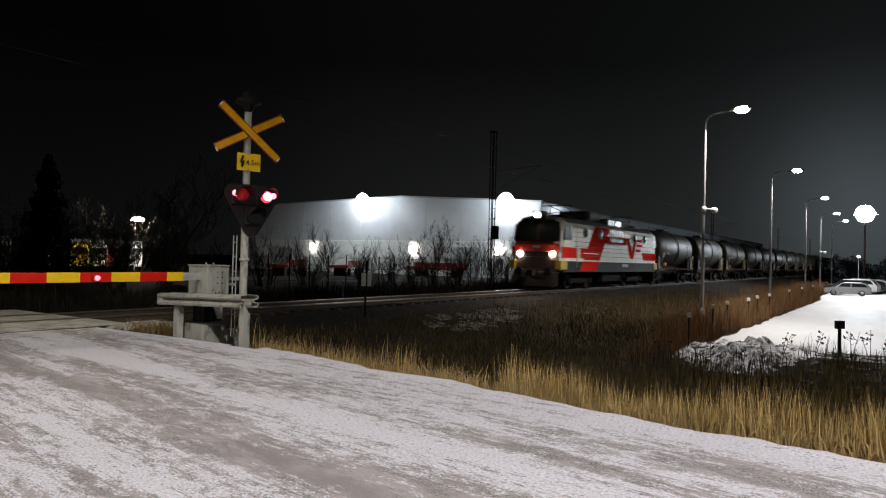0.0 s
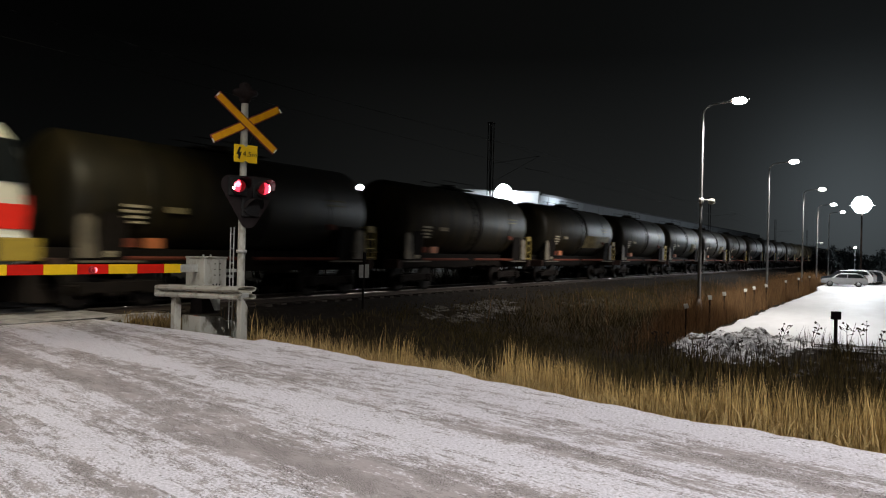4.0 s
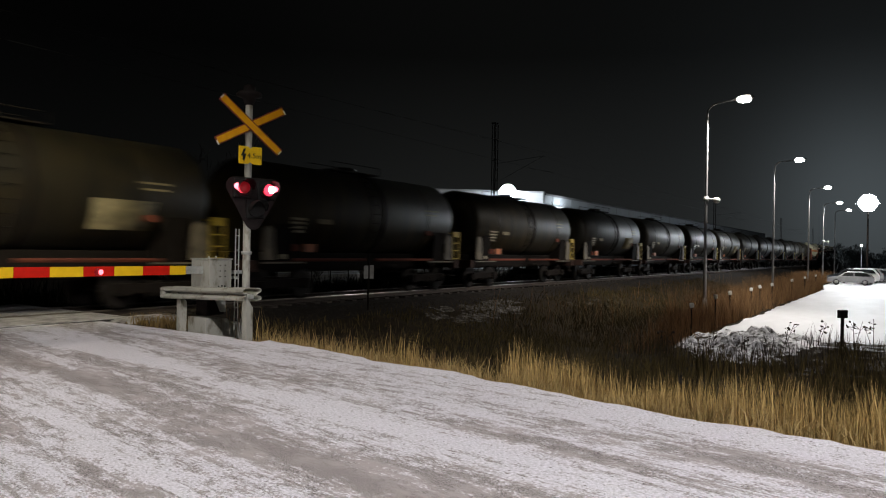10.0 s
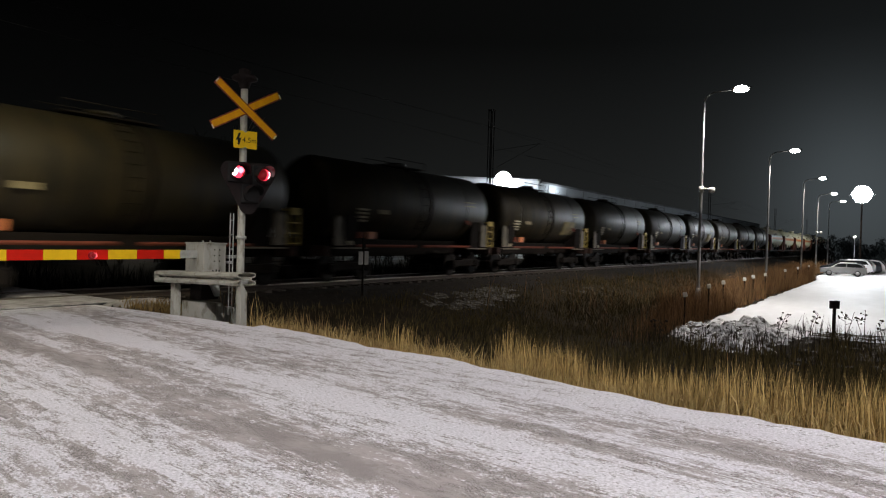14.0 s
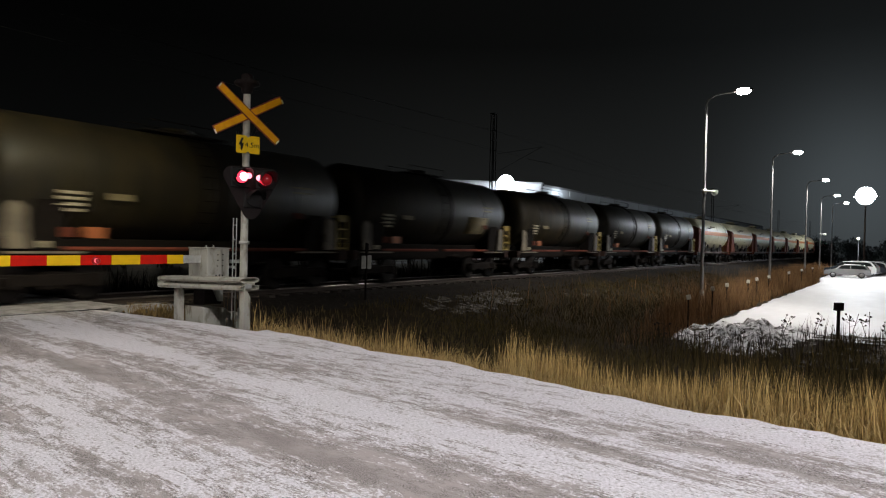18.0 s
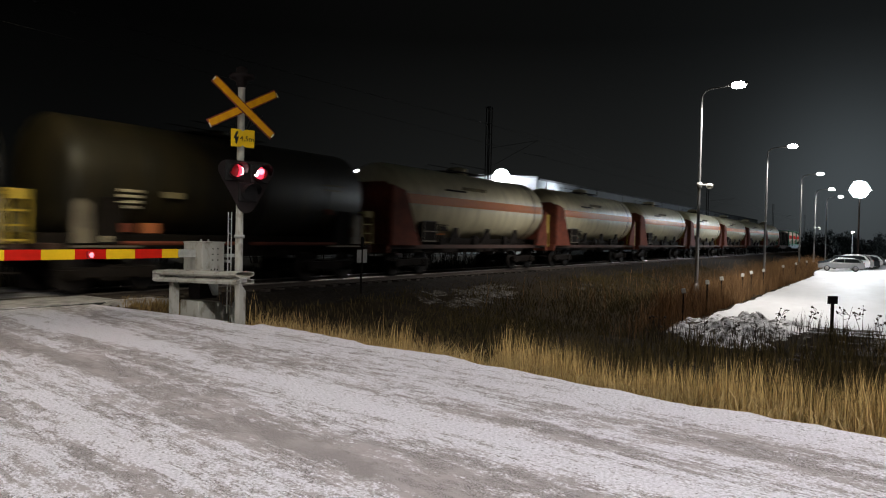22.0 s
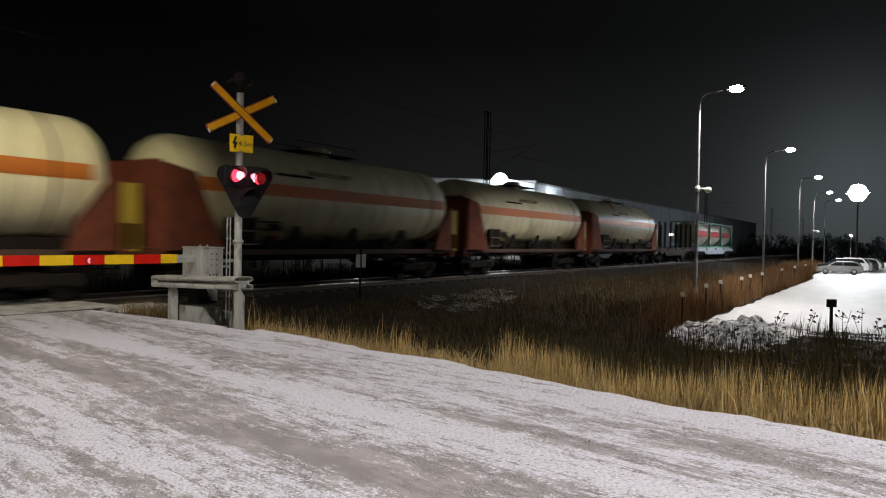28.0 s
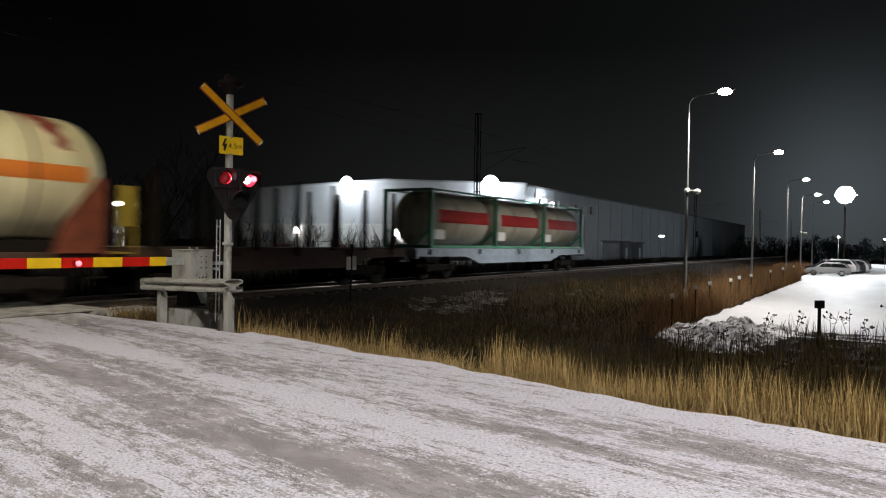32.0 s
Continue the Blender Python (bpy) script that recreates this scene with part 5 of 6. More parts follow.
        for poly in ([(1.85, 3.30), (2.45, 3.30), (3.02, 2.35), (3.02, 1.92), (2.70, 1.92)], [(3.03, 1.92), (3.34, 1.92), (4.05, 3.30), (3.50, 3.30), (3.03, 2.35)],
                     [(4.2, 3.30), (5.15, 3.30), (5.30, 3.12), (4.1, 3.12)], [(4.05, 2.98), (5.35, 2.98), (5.30, 2.78), (3.95, 2.78)], [(3.9, 2.62), (5.0, 2.62), (4.9, 2.42), (3.8, 2.42)]):
            side("emblem_shape", poly, M["loco_red"], "plain red emblem shape", 0.013)
        side("red_band", [(5.72, 1.85), (HL - 0.1, 1.85), (HL - 0.1, 2.38), (5.2, 2.38)], M["loco_red"], "red band")
        # windows
        side("cab_window", [(-HL + 0.16, 2.84), (-HL + 1.3, 2.84), (-HL + 1.3, 3.74), (-HL + 0.40, 3.74)], M["glass_dark"], "dark cab window", 0.013)
        side("cab_window", [(HL - 1.3, 2.84), (HL - 0.16, 2.84), (HL - 0.40, 3.74), (HL - 1.3, 3.74)], M["glass_dark"], "dark cab window", 0.013)
        for x in (-5.5, -3.1, 3.55, 5.72):
            ow = part("round_window", lathe([(-0.02, 0.27), (0.0, 0.27), (0.03, 0.23), (0.03, 0.02)] if sg > 0 else [(-0.03, 0.02), (-0.03, 0.23), (0.0, 0.27), (0.02, 0.27)], "y", (x, yv + sg * 0.05, 3.36), 22), M["glass_dark"], body, "round window")
            part("window_ring", lathe([(-0.01, 0.25), (-0.01, 0.31), (0.035, 0.30), (0.035, 0.26)], "y", (x, yv + sg * 0.04, 3.36), 22), M["galv"], ow)
        for k in range(2):
            for z0, z1 in ((2.94, 3.20), (3.34, 3.72)):
                part("grille", box((-0.74 + k * 1.36, yv + sg * 0.03, (z0 + z1) / 2), (1.20, 0.03, z1 - z0), 0.005), M["glass_dark"], body, "dark air grille")
                for q in (1, 2):
                    part("grille_bar", box((-1.34 + k * 1.36 + 0.4 * q, yv + sg * 0.048, (z0 + z1) / 2), (0.03, 0.012, z1 - z0)), M["loco_white"], body)
            part("monitor_window", box((-0.74 + k * 1.36, sg * 1.402, 4.20), (1.15, 0.02, 0.32), 0.005), M["glass_dark"], body, "dark roof window")
        # flat strips for the side grooves; the grooves' shadow is in their colour
        for k in range(7):
            for x0_, x1_ in ((-7.3, -6.0), (-5.9, -1.75), (1.35, 7.2)) if k > 3 else ((-7.3, 7.2),):
                part("groove", box(((x0_ + x1_) / 2, yv + sg * 0.029, 1.98 + 0.27 * k), (x1_ - x0_, 0.006, 0.022)), M["loco_groove"], body, "thin groove line with its shade painted on")
        part("white_line", box((-4.6, yv + sg * 0.034, 2.14), (2.4, 0.012, 0.05)), M["white"], body, "white line")
        part("white_line", box((0, yv + sg * 0.032, 1.70), (2 * HL - 0.6, 0.012, 0.06)), M["white"], body, "white line")
        part("handrail", tube((-HL + 2.0, yv + sg * 0.06, 1.3), (-HL + 2.0, yv + sg * 0.06, 2.6), 0.02, n=8), M["galv"], body)
        part("cab_door", box((-HL + 2.35, yv + sg * 0.006, 2.5), (0.62, 0.012, 2.0), 0.004), M["loco_white"], body)
        part("number_bar", box((1.6, yv + sg * 0.05, 1.45), (1.2, 0.012, 0.18)), M["facade_trim"], body, "pale unreadable plate")
    part("roof_cover", prism([(-1.47, 3.84), (-1.12, 4.135), (-0.5, 4.24), (0.5, 4.24), (1.12, 4.135), (1.47, 3.84)], "x", -HL + 0.9, HL - 0.9), M["loco_roof"], body, "grimy pale grey roof")
    # roof gear
    part("roof_monitor", box((-0.06, 0, 4.16), (2.75, 2.78, 0.56), 0.03), M["loco_roof"], body, "raised roof section")
    part("roof_box", box((-2.62, 0, 4.48), (2.1, 2.1, 0.66), 0.16), M["loco_roof"], body, "grey rounded roof box")
    for x in (2.0, 3.7):
        part("roof_box", box((x, 0, 4.36), (1.4, 1.7, 0.34), 0.05), M["loco_grey"], body)
    for x in (-5.6, 5.4):
        pg = bmesh.new()
        for y in (-0.55, 0.55):
            bm_tube(pg, (x - 0.9, y, 4.42), (x + 0.9, y * 0.6, 4.72), 0.03, n=8)
            bm_tube(pg, (x + 0.9, y * 0.6, 4.72), (x - 0.6, y * 0.8, 4.92), 0.025, n=8)
        bm_tube(pg, (x - 0.6, -0.95, 4.95), (x - 0.6, 0.95, 4.95), 0.03, n=8)
        bm_box(pg, (x, 0, 4.32), (2.0, 1.3, 0.10))
        part("pantograph", pg, M["frame_dark"], body, "folded pantograph")
        for y in (-0.6, 0.6):
            part("insulator", lathe([(4.2, 0.06), (4.24, 0.1), (4.28, 0.06), (4.32, 0.1), (4.38, 0.06)], "z", (x, y, 0), 12), M["loco_grey"], body)
    bogie(ob, -5.0, 3.0)
    bogie(ob, 5.0, 3.0)
    part("transformer", box((0, 0, 0.75), (3.6, 2.5, 0.7), 0.04), M["frame_dark"], ob)
    return ob


def spill(ob, x0, a0, a1, wide, lean):
    """Dried red spill that ran down the barrel from the top."""
    st = bmesh.new()
    rows = []
    n = 12
    for k in range(n + 1):
        u = k / n
        a = radians(a1 + (a0 - a1) * u)
        w_ = wide * (1 - 0.75 * u) * (0.7 + 0.6 * abs(noise.noise((x0, k * 0.6, 3)))) + 0.03
        c = x0 + lean * u + 0.22 * noise.noise((x0 * 2, k * 0.5, 9))
        rows.append([st.verts.new((c + s_ * w_ / 2, -1.527 * math.cos(a), 2.92 + 1.527 * math.sin(a))) for s_ in (-1, 0, 1)])
    for q, w_ in zip(rows, rows[1:]):
        for i in range(2):
            st.faces.new((q[i], q[i + 1], w_[i + 1], w_[i]))
    bmesh.ops.solidify(st, geom=list(st.faces), thickness=0.003)
    part("spill_stain", st, M["spill"], ob, "dried dark red spill")


def keep_low(ob):
    """Leaves only the near side strip of a ring, low on the barrel."""
    bm = bmesh.new()
    bm.from_mesh(ob.data)
    gone = [f for f in bm.faces if not (f.calc_center_median().y < -1.1 and 2.02 < f.calc_center_median().z < 2.7)]
    bmesh.ops.delete(bm, geom=gone, context="FACES")
    bm.to_mesh(ob.data)
    bm.free()


# vehicles with the place of their middle along the track at the start
TRAIN = []
loco = electric_locomotive()
TRAIN.append((loco, 44.5))
OIL_AT = (52.6, 53.3, 53.95, 54.3, 54.1, 54.4, 54.6, 54.9, 55.3, 55.4, 55.85, 55.7, 55.6, 55.55, 55.2, 55.5, 55.5, 55.3)
oil = oil_wagon()
for k in range(1, 19):
    w_ = oil if k == 1 else copy_thing(oil, pose(0, 0, 0))
    if k in (3, 5, 6, 9, 12, 15):
        w_["label"] = "sooty black oil tank wagon with a faded cream panel"
        pa, pb = (0.4, 4.4) if k == 3 else (1.9, 3.55)
        pn = part("cream_panel", lathe([(pa, 1.50), (pa, 1.512), (pb, 1.512), (pb, 1.50)], "x", (0, 0, 2.86), 60), M["panel_cream"], w_, "faded cream side panel")
        keep_low(pn)
    TRAIN.append((w_, OIL_AT[k - 1] + 12.02 * k - 5.07))
gas = gas_wagon()
for k in range(7):
    w_ = gas if k == 0 else gas_wagon(0.45, 7.75, 6.85) if k == 6 else copy_thing(gas, pose(0, 0, 0))
    if k == 6:
        w_["label"] = "cream gas tank wagon with dark red spill stains"
        for sx, a0, a1, wd, sl_ in ((5.55, 24, 78, 0.75, 0.5), (4.6, 50, 84, 0.5, -0.2), (1.9, 42, 86, 0.8, 0.3), (-1.6, 38, 84, 0.9, -0.3), (-3.4, 52, 84, 0.6, 0.2)):
            spill(w_, sx, a0, a1, wd, sl_)
    TRAIN.append((w_, 280.25 + 15.04 * k))
flat_a = flat_wagon(12.9, M["frame_rust"], "empty brown timber wagon with tall steel stakes", 7)
TRAIN.append((flat_a, 384.0))
flat_b = flat_wagon(19.7, M["flat_blue"], "pale blue flat wagon carrying three tank containers")
TRAIN.append((flat_b, 400.2))
tc = tank_container()
for k in range(3):
    w_ = tc if k == 0 else copy_thing(tc, pose(0, 0, 0))
    TRAIN.append((w_, 400.75 + (k - 1) * 5.78))


def along(t):
    """Metres that the train has run since the start."""
    return 11.4 * t + 0.004 * t * t - 0.08 * max(0.0, t - 28.0) ** 2


# ---- beyond the track: warehouse ----
wh = thing("warehouse", "large grey sheet-metal warehouse under floodlights", "warehouse", (0, 0, 0))
X0, Y0, Y1, YP = 80.0, 38.0, 91.0, 60.0


def eave(y):
    return 9.1 + (10.35 - 9.1) * (y - Y0) / (YP - Y0) if y < YP else 10.35 + (9.7 - 10.35) * (y - YP) / (Y1 - YP)


fw = part("gable_wall", prism([(Y0, -0.9), (Y1, -0.9), (Y1, eave(Y1)), (YP, eave(YP)), (Y0, eave(Y0))], "x", X0, X0 + 0.4), M["facade"], wh, "pale grey sheet-metal gable")
for k in range(27):
    y = Y0 + 0.05 + k * 1.96
    if k % 3 == 0:
        part("seam", box((X0 - 0.015, y, (4.15 + eave(y)) / 2), (0.03, 0.05, eave(y) - 4.3)), M["facade"], fw)
for k in range(24):
    z = 4.35 + 0.24 * k
    top = Y1 - 0.3
    part("rib", box((X0 - 0.008, (Y0 + top) / 2, z), (0.016, top - Y0, 0.03)), M["facade"], fw) if z < 9.0 else None
part("plinth_panel", prism([(Y0, -0.9), (Y1, -0.9), (Y1, 4.0), (Y0, 4.0)], "x", X0 - 0.05, X0 - 0.002), M["facade_low"], fw, "pale lower panels")
part("drip_ledge", box((X0 - 0.08, (Y0 + Y1) / 2, 4.06), (0.16, Y1 - Y0, 0.10)), M["white"], fw)
part("roof_trim", prism([(Y0 - 0.1, eave(Y0)), (YP, eave(YP)), (Y1, eave(Y1)), (Y1, eave(Y1) + 0.22), (YP, eave(YP) + 0.22), (Y0 - 0.1, eave(Y0) + 0.22)], "x", X0 - 0.12, X0 + 0.45), M["facade_trim"], wh, "dark roof edge")
for y0, wd, ht, m_ in ((74.0, 4.0, 4.1, "white"), (48.8, 4.2, 4.0, "facade_trim"), (83.0, 3.0, 3.6, "facade_trim")):
    dr = part("loading_door", box((X0 - 0.10, y0, -0.85 + ht / 2 + 0.1), (0.1, wd, ht), 0.01), M[m_], wh, "sectional door")
    for k in range(5):
        part("door_section", box((X0 - 0.16, y0, -0.85 + 0.4 + k * ht / 5.2), (0.02, wd - 0.1, ht / 5.6)), M[m_], dr)
sw = part("side_wall", box((X0 + 85, Y0 + 0.2, 4.1), (169.0, 0.4, 10.0)), M["side_wall"], wh, "long grey side wall")
for k in range(28):
    part("panel_joint", box((X0 + 3 + 6 * k, Y0 - 0.02, 4.1), (0.10, 0.05, 10.0)), M["facade_trim"], sw)
for z in (6.0, 7.6):
    part("wall_rail", box((X0 + 14, Y0 - 0.3, z), (24, 0.10, 0.12)), M["galv"], sw, "pale wall-mounted pipe")
for k in range(7):
    part("wall_vent", box((X0 + 4.5 + 3.2 * k, Y0 - 0.2, 7.0 - 0.3 * (k % 2)), (1.1, 0.3, 1.3), 0.03), M["galv"] if k % 2 else M["facade_trim"], sw, "louvred unit")
part("roof", prism([(Y0 - 0.2, 9.12), (YP, 10.4), (Y1, 9.75), (Y1, 9.5), (Y0 - 0.2, 8.9)], "x", X0 + 0.5, X0 + 169), M["roof"], wh, "low dark roof")
part("back_wall", box((X0 + 84, Y1 + 0.3, 4.1), (169, 0.4, 10.0)), M["side_wall"], wh)
# each glowing disc is larger than its lamp, to take in the glare
for y, z in ((66.6, 9.9), (42.6, 9.2)):
    fx = part("facade_floodlight", box((X0 - 0.5, y, z), (0.35, 1.1, 0.6), 0.04), M["pole"], wh)
    part("lens", lathe([(-0.1, 0.9), (-0.05, 1.2), (0.05, 1.2)], "x", (X0 - 0.85, y, z - 0.05), 20), M["flood_glow"], fx, "oversized glowing disc standing in for lens glare")
    part("bracket", box((X0 - 0.2, y, z), (0.5, 0.12, 0.12)), M["pole"], fx)
for y, z in ((76.8, 3.2), (57.5, 3.0), (43.8, 2.9)):
    fx = part("wall_lamp", box((X0 - 0.25, y, z), (0.3, 0.5, 0.4), 0.04), M["pole"], wh)
    part("lens", box((X0 - 0.42, y, z - 0.1), (0.04, 1.1, 0.9)), M["lamp_glow"], fx, "glowing lens")

tagged(grid_sheet("yard", axis_steps([(20, 79.8, 2.0)]), axis_steps([(40, 96, 2.0)]), lambda x, y: -0.72 + 0.03 * noise.noise((x * 0.3, y * 0.3, 0)), M["yard_ground"],
       lambda x, y: y > 40 + 0.1 * (80 - x) and not (x < 45 and y < 58)), "dark gravel yard before the warehouse", "yard", kind="structure")

# added mast and lamp to brighten the side wall near the corner
sl = thing("side_yard_lamp", "added lamp mast that brightens the warehouse side wall", "lamp", (84.5, 36.0, -0.8))
part("pole", tube((0, 0, 0), (0, 0, 8.0), 0.07, 0.05, 10), M["pole"], sl)
part("head", box((0, 0.2, 7.95), (0.4, 0.4, 0.2), 0.03), M["pole"], sl)
part("lens", box((0, 0.25, 7.82), (0.3, 0.3, 0.04)), M["lamp_glow"], sl, "glowing lens")
lamp("POINT", "side_yard_light", (84.5, 36.6, 6.9), 1100, COLD, size=0.3)

# small lineside buildings beside the far part of the track
for x, y, s_, lab in ((91.5, 30.0, (3.6, 2.4, 2.9), "small dark lineside hut"), (100.0, 31.0, (5, 3, 2.8), "small grey equipment hut")):
    hut = thing("lineside_hut", lab, "hut", (x, y, -0.8))
    part("wall", box((0, 0, s_[2] / 2), s_, 0.03), M["roof"], hut)
    part("roof", box((0, 0, s_[2] + 0.08), (s_[0] + 0.4, s_[1] + 0.4, 0.16), 0.03), M["roof"], hut)
    part("door", box((0.8, -s_[1] / 2 - 0.02, 1.05), (0.9, 0.05, 2.05)), M["facade_trim"], hut)
yl = thing("yard_lamp", "low lit yard lamp on a thin pole", "lamp", (118.0, 31.0, -0.8))
part("pole", tube((0, 0, 0), (0, 0, 4.2), 0.06, 0.05, 10), M["pole"], yl)
part("head", box((0, -0.15, 4.25), (0.3, 0.6, 0.12), 0.02), M["pole"], yl)
part("lens", box((0, -0.15, 4.08), (0.5, 0.7, 0.2)), M["lamp_glow"], yl, "glowing lens")


# ---- overhead line ----
def lattice_mast(x, y, h, label):
    ob = thing("catenary_mast", label, "catenary mast", (x, y, -0.6))
    for dx in (-0.14, 0.14):
        for dy in (-0.12, 0.12):
            part("leg", box((dx, dy, h / 2), (0.045, 0.045, h)), M["frame_dark"], ob)
    z = 0.4
    while z < h - 0.4:
        for dy in (-0.14, 0.14):
            part("lacing", box((0, dy, z), (0.28, 0.03, 0.06)), M["frame_dark"], ob)
        z += 0.62
    part("switch_box", box((-0.02, -0.25, 3.9), (0.5, 0.25, 0.8), 0.02), M["frame_dark"], ob, "dark equipment box")
    cant = bmesh.new()
    bm_tube(cant, (0, 0, 7.6), (0, -3.3, 7.9), 0.011, n=6)
    bm_tube(cant, (0, 0, 6.4), (0, -3.3, 7.9), 0.010, n=6)
    bm_tube(cant, (0, -2.4, 7.2), (0, -3.9, 6.9), 0.009, n=6)
    part("cantilever", cant, M["wire"], ob)
    part("cap", box((0, 0, h), (0.4, 0.34, 0.05)), M["frame_dark"], ob)
    return ob


for x in (-22.0, 37.3, 97.0, 157.0, 217.0):
    lattice_mast(x, 21.0, 10.1, "dark lattice mast carrying the overhead line")
for nm, z, sag, y in (("contact_wire", 6.25, 0.0, TRACK_Y), ("messenger_wire", 7.4, 0.5, TRACK_Y), ("feeder_wire", 8.6, 0.5, 21.2)):
    cu = bmesh.new()
    last = None
    for k in range(60):
        x = -22 + k * 4.0
        u = ((x + 22.3) % 59.7) / 59.7
        p_ = (x, y, z - sag * 4 * u * (1 - u))
        if last:
            bm_tube(cu, last, p_, 0.005, n=4, cap=False)
        last = p_
    w_ = part(nm, cu, M["wire"])
    tagged(w_, "thin dark overhead wire along the railway", "wire", kind="structure")

# lineside signs
ls = thing("lineside_marker", "thin lineside post with two small pale plates", "marker post", (17.65, 14.6, -0.55))
part("post", tube((0, 0, 0), (0, 0, 2.05), 0.035, n=10), M["frame_dark"], ls)
part("plate", box((-0.17, -0.04, 1.42), (0.22, 0.012, 0.42), 0.004), M["label_white"], ls)
part("plate", box((0.12, -0.04, 1.42), (0.20, 0.012, 0.44), 0.004), M["label_white"], ls)
part("top_plate", box((0, -0.03, 1.88), (0.14, 0.02, 0.3), 0.004), M["frame_dark"], ls)
ss = thing("utility_marker", "small square sign on a dark post at the lot edge", "marker sign", (25.0, 1.56, -1.25), rz=-40)
part("post", box((0, 0, 0.47), (0.095, 0.06, 1.0), 0.008), M["frame_dark"], ss)
part("box_sign", box((0, 0, 1.10), (0.29, 0.13, 0.25), 0.01), M["board"], ss, "dark box")
part("side_face", box((0.149, 0, 1.10), (0.008, 0.12, 0.22)), M["white"], ss, "pale side")
for x, z in ((25.7, -0.13), (29.5, 0.01), (32.3, 0.05), (37.4, 0.02), (39.9, 0.06), (44.0, 0.06), (52.6, 0.08), (60.0, 0.1), (68.0, 0.1)):
    mk = thing("marker_stake", "pale-topped stake standing in dry grass", "stake", (x, 6.3, -1.3), rz=20, group="marker stakes")
    part("stake", box((0, 0, (z + 1.3) / 2), (0.05, 0.05, z + 1.3), 0.006), M["frame_dark"], mk)
    part("cap", box((0, 0, z + 1.24), (0.08, 0.15, 0.17), 0.02, pose(0, 0, 0, 14 * math.sin(3.1 * x), 8, 0)), M["marker_white"], mk, "pale tilted cap")


# ---- cars ----
def parked_car(x, y, rz, paint, label, tall=1.0):
    ob = thing("car", label, "car", (x, y, LOT_Z + 0.03), rz, group="parked cars")
    prof = [(-2.25, 0.32), (-2.28, 0.62), (-2.15, 0.80), (-1.25, 0.95), (-0.55, 1.40), (-0.2, 1.46), (1.35, 1.45), (1.75, 1.38), (2.15, 0.98), (2.25, 0.85), (2.28, 0.42), (2.2, 0.30)]
    bm = bmesh.new()
    rings = []
    for y_, k, sh in ((-0.88, 0.97, 0.0), (-0.9, 1.0, 0.0), (0.9, 1.0, 0.0), (0.88, 0.97, 0.0)):
        rings.append([bm.verts.new((px * k, y_ * (1.0 if pz < 0.97 else 0.80), pz)) for px, pz in prof])
    for q, w in zip(rings, rings[1:]):
        for i in range(len(prof)):
            bm.faces.new((q[i], q[(i + 1) % len(prof)], w[(i + 1) % len(prof)], w[i]))
    bm.faces.new(rings[0])
    bm.faces.new(rings[-1])
    bmesh.ops.recalc_face_normals(bm, faces=bm.faces)
    part("body", bm, paint, ob)
    for sg in (-1, 1):
        for poly in ([(-0.95, 0.99), (-0.5, 1.36), (0.28, 1.38), (0.28, 0.99)], [(0.36, 0.99), (0.36, 1.38), (1.25, 1.37), (1.62, 1.30), (1.9, 0.99)]):
            wq = bmesh.new()
            vs = [wq.verts.new((px, sg * (0.905 if pz < 1.0 else 0.735), pz)) for px, pz in poly]
            wq.faces.new(vs)
            bmesh.ops.solidify(wq, geom=list(wq.faces), thickness=0.02)
            part("side_window", wq, M["glass_dark"], ob)
        part("mirror", box((-0.85, sg * 0.98, 1.0), (0.12, 0.16, 0.12), 0.02), paint, ob)
        part("headlamp", box((-2.18, sg * 0.65, 0.70), (0.10, 0.35, 0.14), 0.02), M["glass_dark"], ob)
        part("tail_lamp", box((2.2, sg * 0.7, 0.88), (0.08, 0.28, 0.2), 0.02), M["red_edge"], ob)
        for px in (-1.38, 1.38):
            wh_ = part("wheel", lathe([(-0.1, 0.22), (-0.1, 0.31), (0.1, 0.31), (0.1, 0.22)], "y", (px, sg * 0.80, 0.31), 20), M["tyre"], ob)
            part("rim", lathe([(-0.105, 0.02), (-0.105, 0.21), (0.105, 0.21), (0.105, 0.02)], "y", (px, sg * 0.80, 0.31), 14), M["rim"], wh_)
    ws = bmesh.new()
    ws.faces.new([ws.verts.new(v) for v in ((-1.22, -0.72, 0.975), (-1.22, 0.72, 0.975), (-0.6, 0.64, 1.385), (-0.6, -0.64, 1.385))])
    bmesh.ops.solidify(ws, geom=list(ws.faces), thickness=0.02)
    part("windscreen", ws, M["glass_dark"], ob)
    ob.scale = (0.93, 0.93, 0.93 * tall)
    part("roof_snow", box((0.5, 0, 1.462), (1.6, 1.2, 0.03), 0.02), M["snow"], ob, "thin snow on the roof")
    return ob


for k, (x, y, paint, lab) in enumerate(((83.4, 4.55, "car_silver", "silver estate car parked on snow"), (86.7, 4.85, "car_dark", "dark tall car with snow on its roof"), (89.9, 4.25, "car_white", "white van-like car parked on snow"),
                                        (93.1, 3.95, "car_silver", "silver car with snow on its roof"), (96.3, 3.45, "car_dark", "dark car with snow on its roof"), (99.6, 3.2, "car_white", "white car parked farther down the lot"), (103.0, 2.9, "car_silver", "grey car parked farther down the lot"))):
    parked_car(x, y, -86 + 2 * math.sin(k * 1.7), M[paint], lab, (1.0, 1.18, 1.22, 1.2, 1.1, 1.1, 1.1)[k])


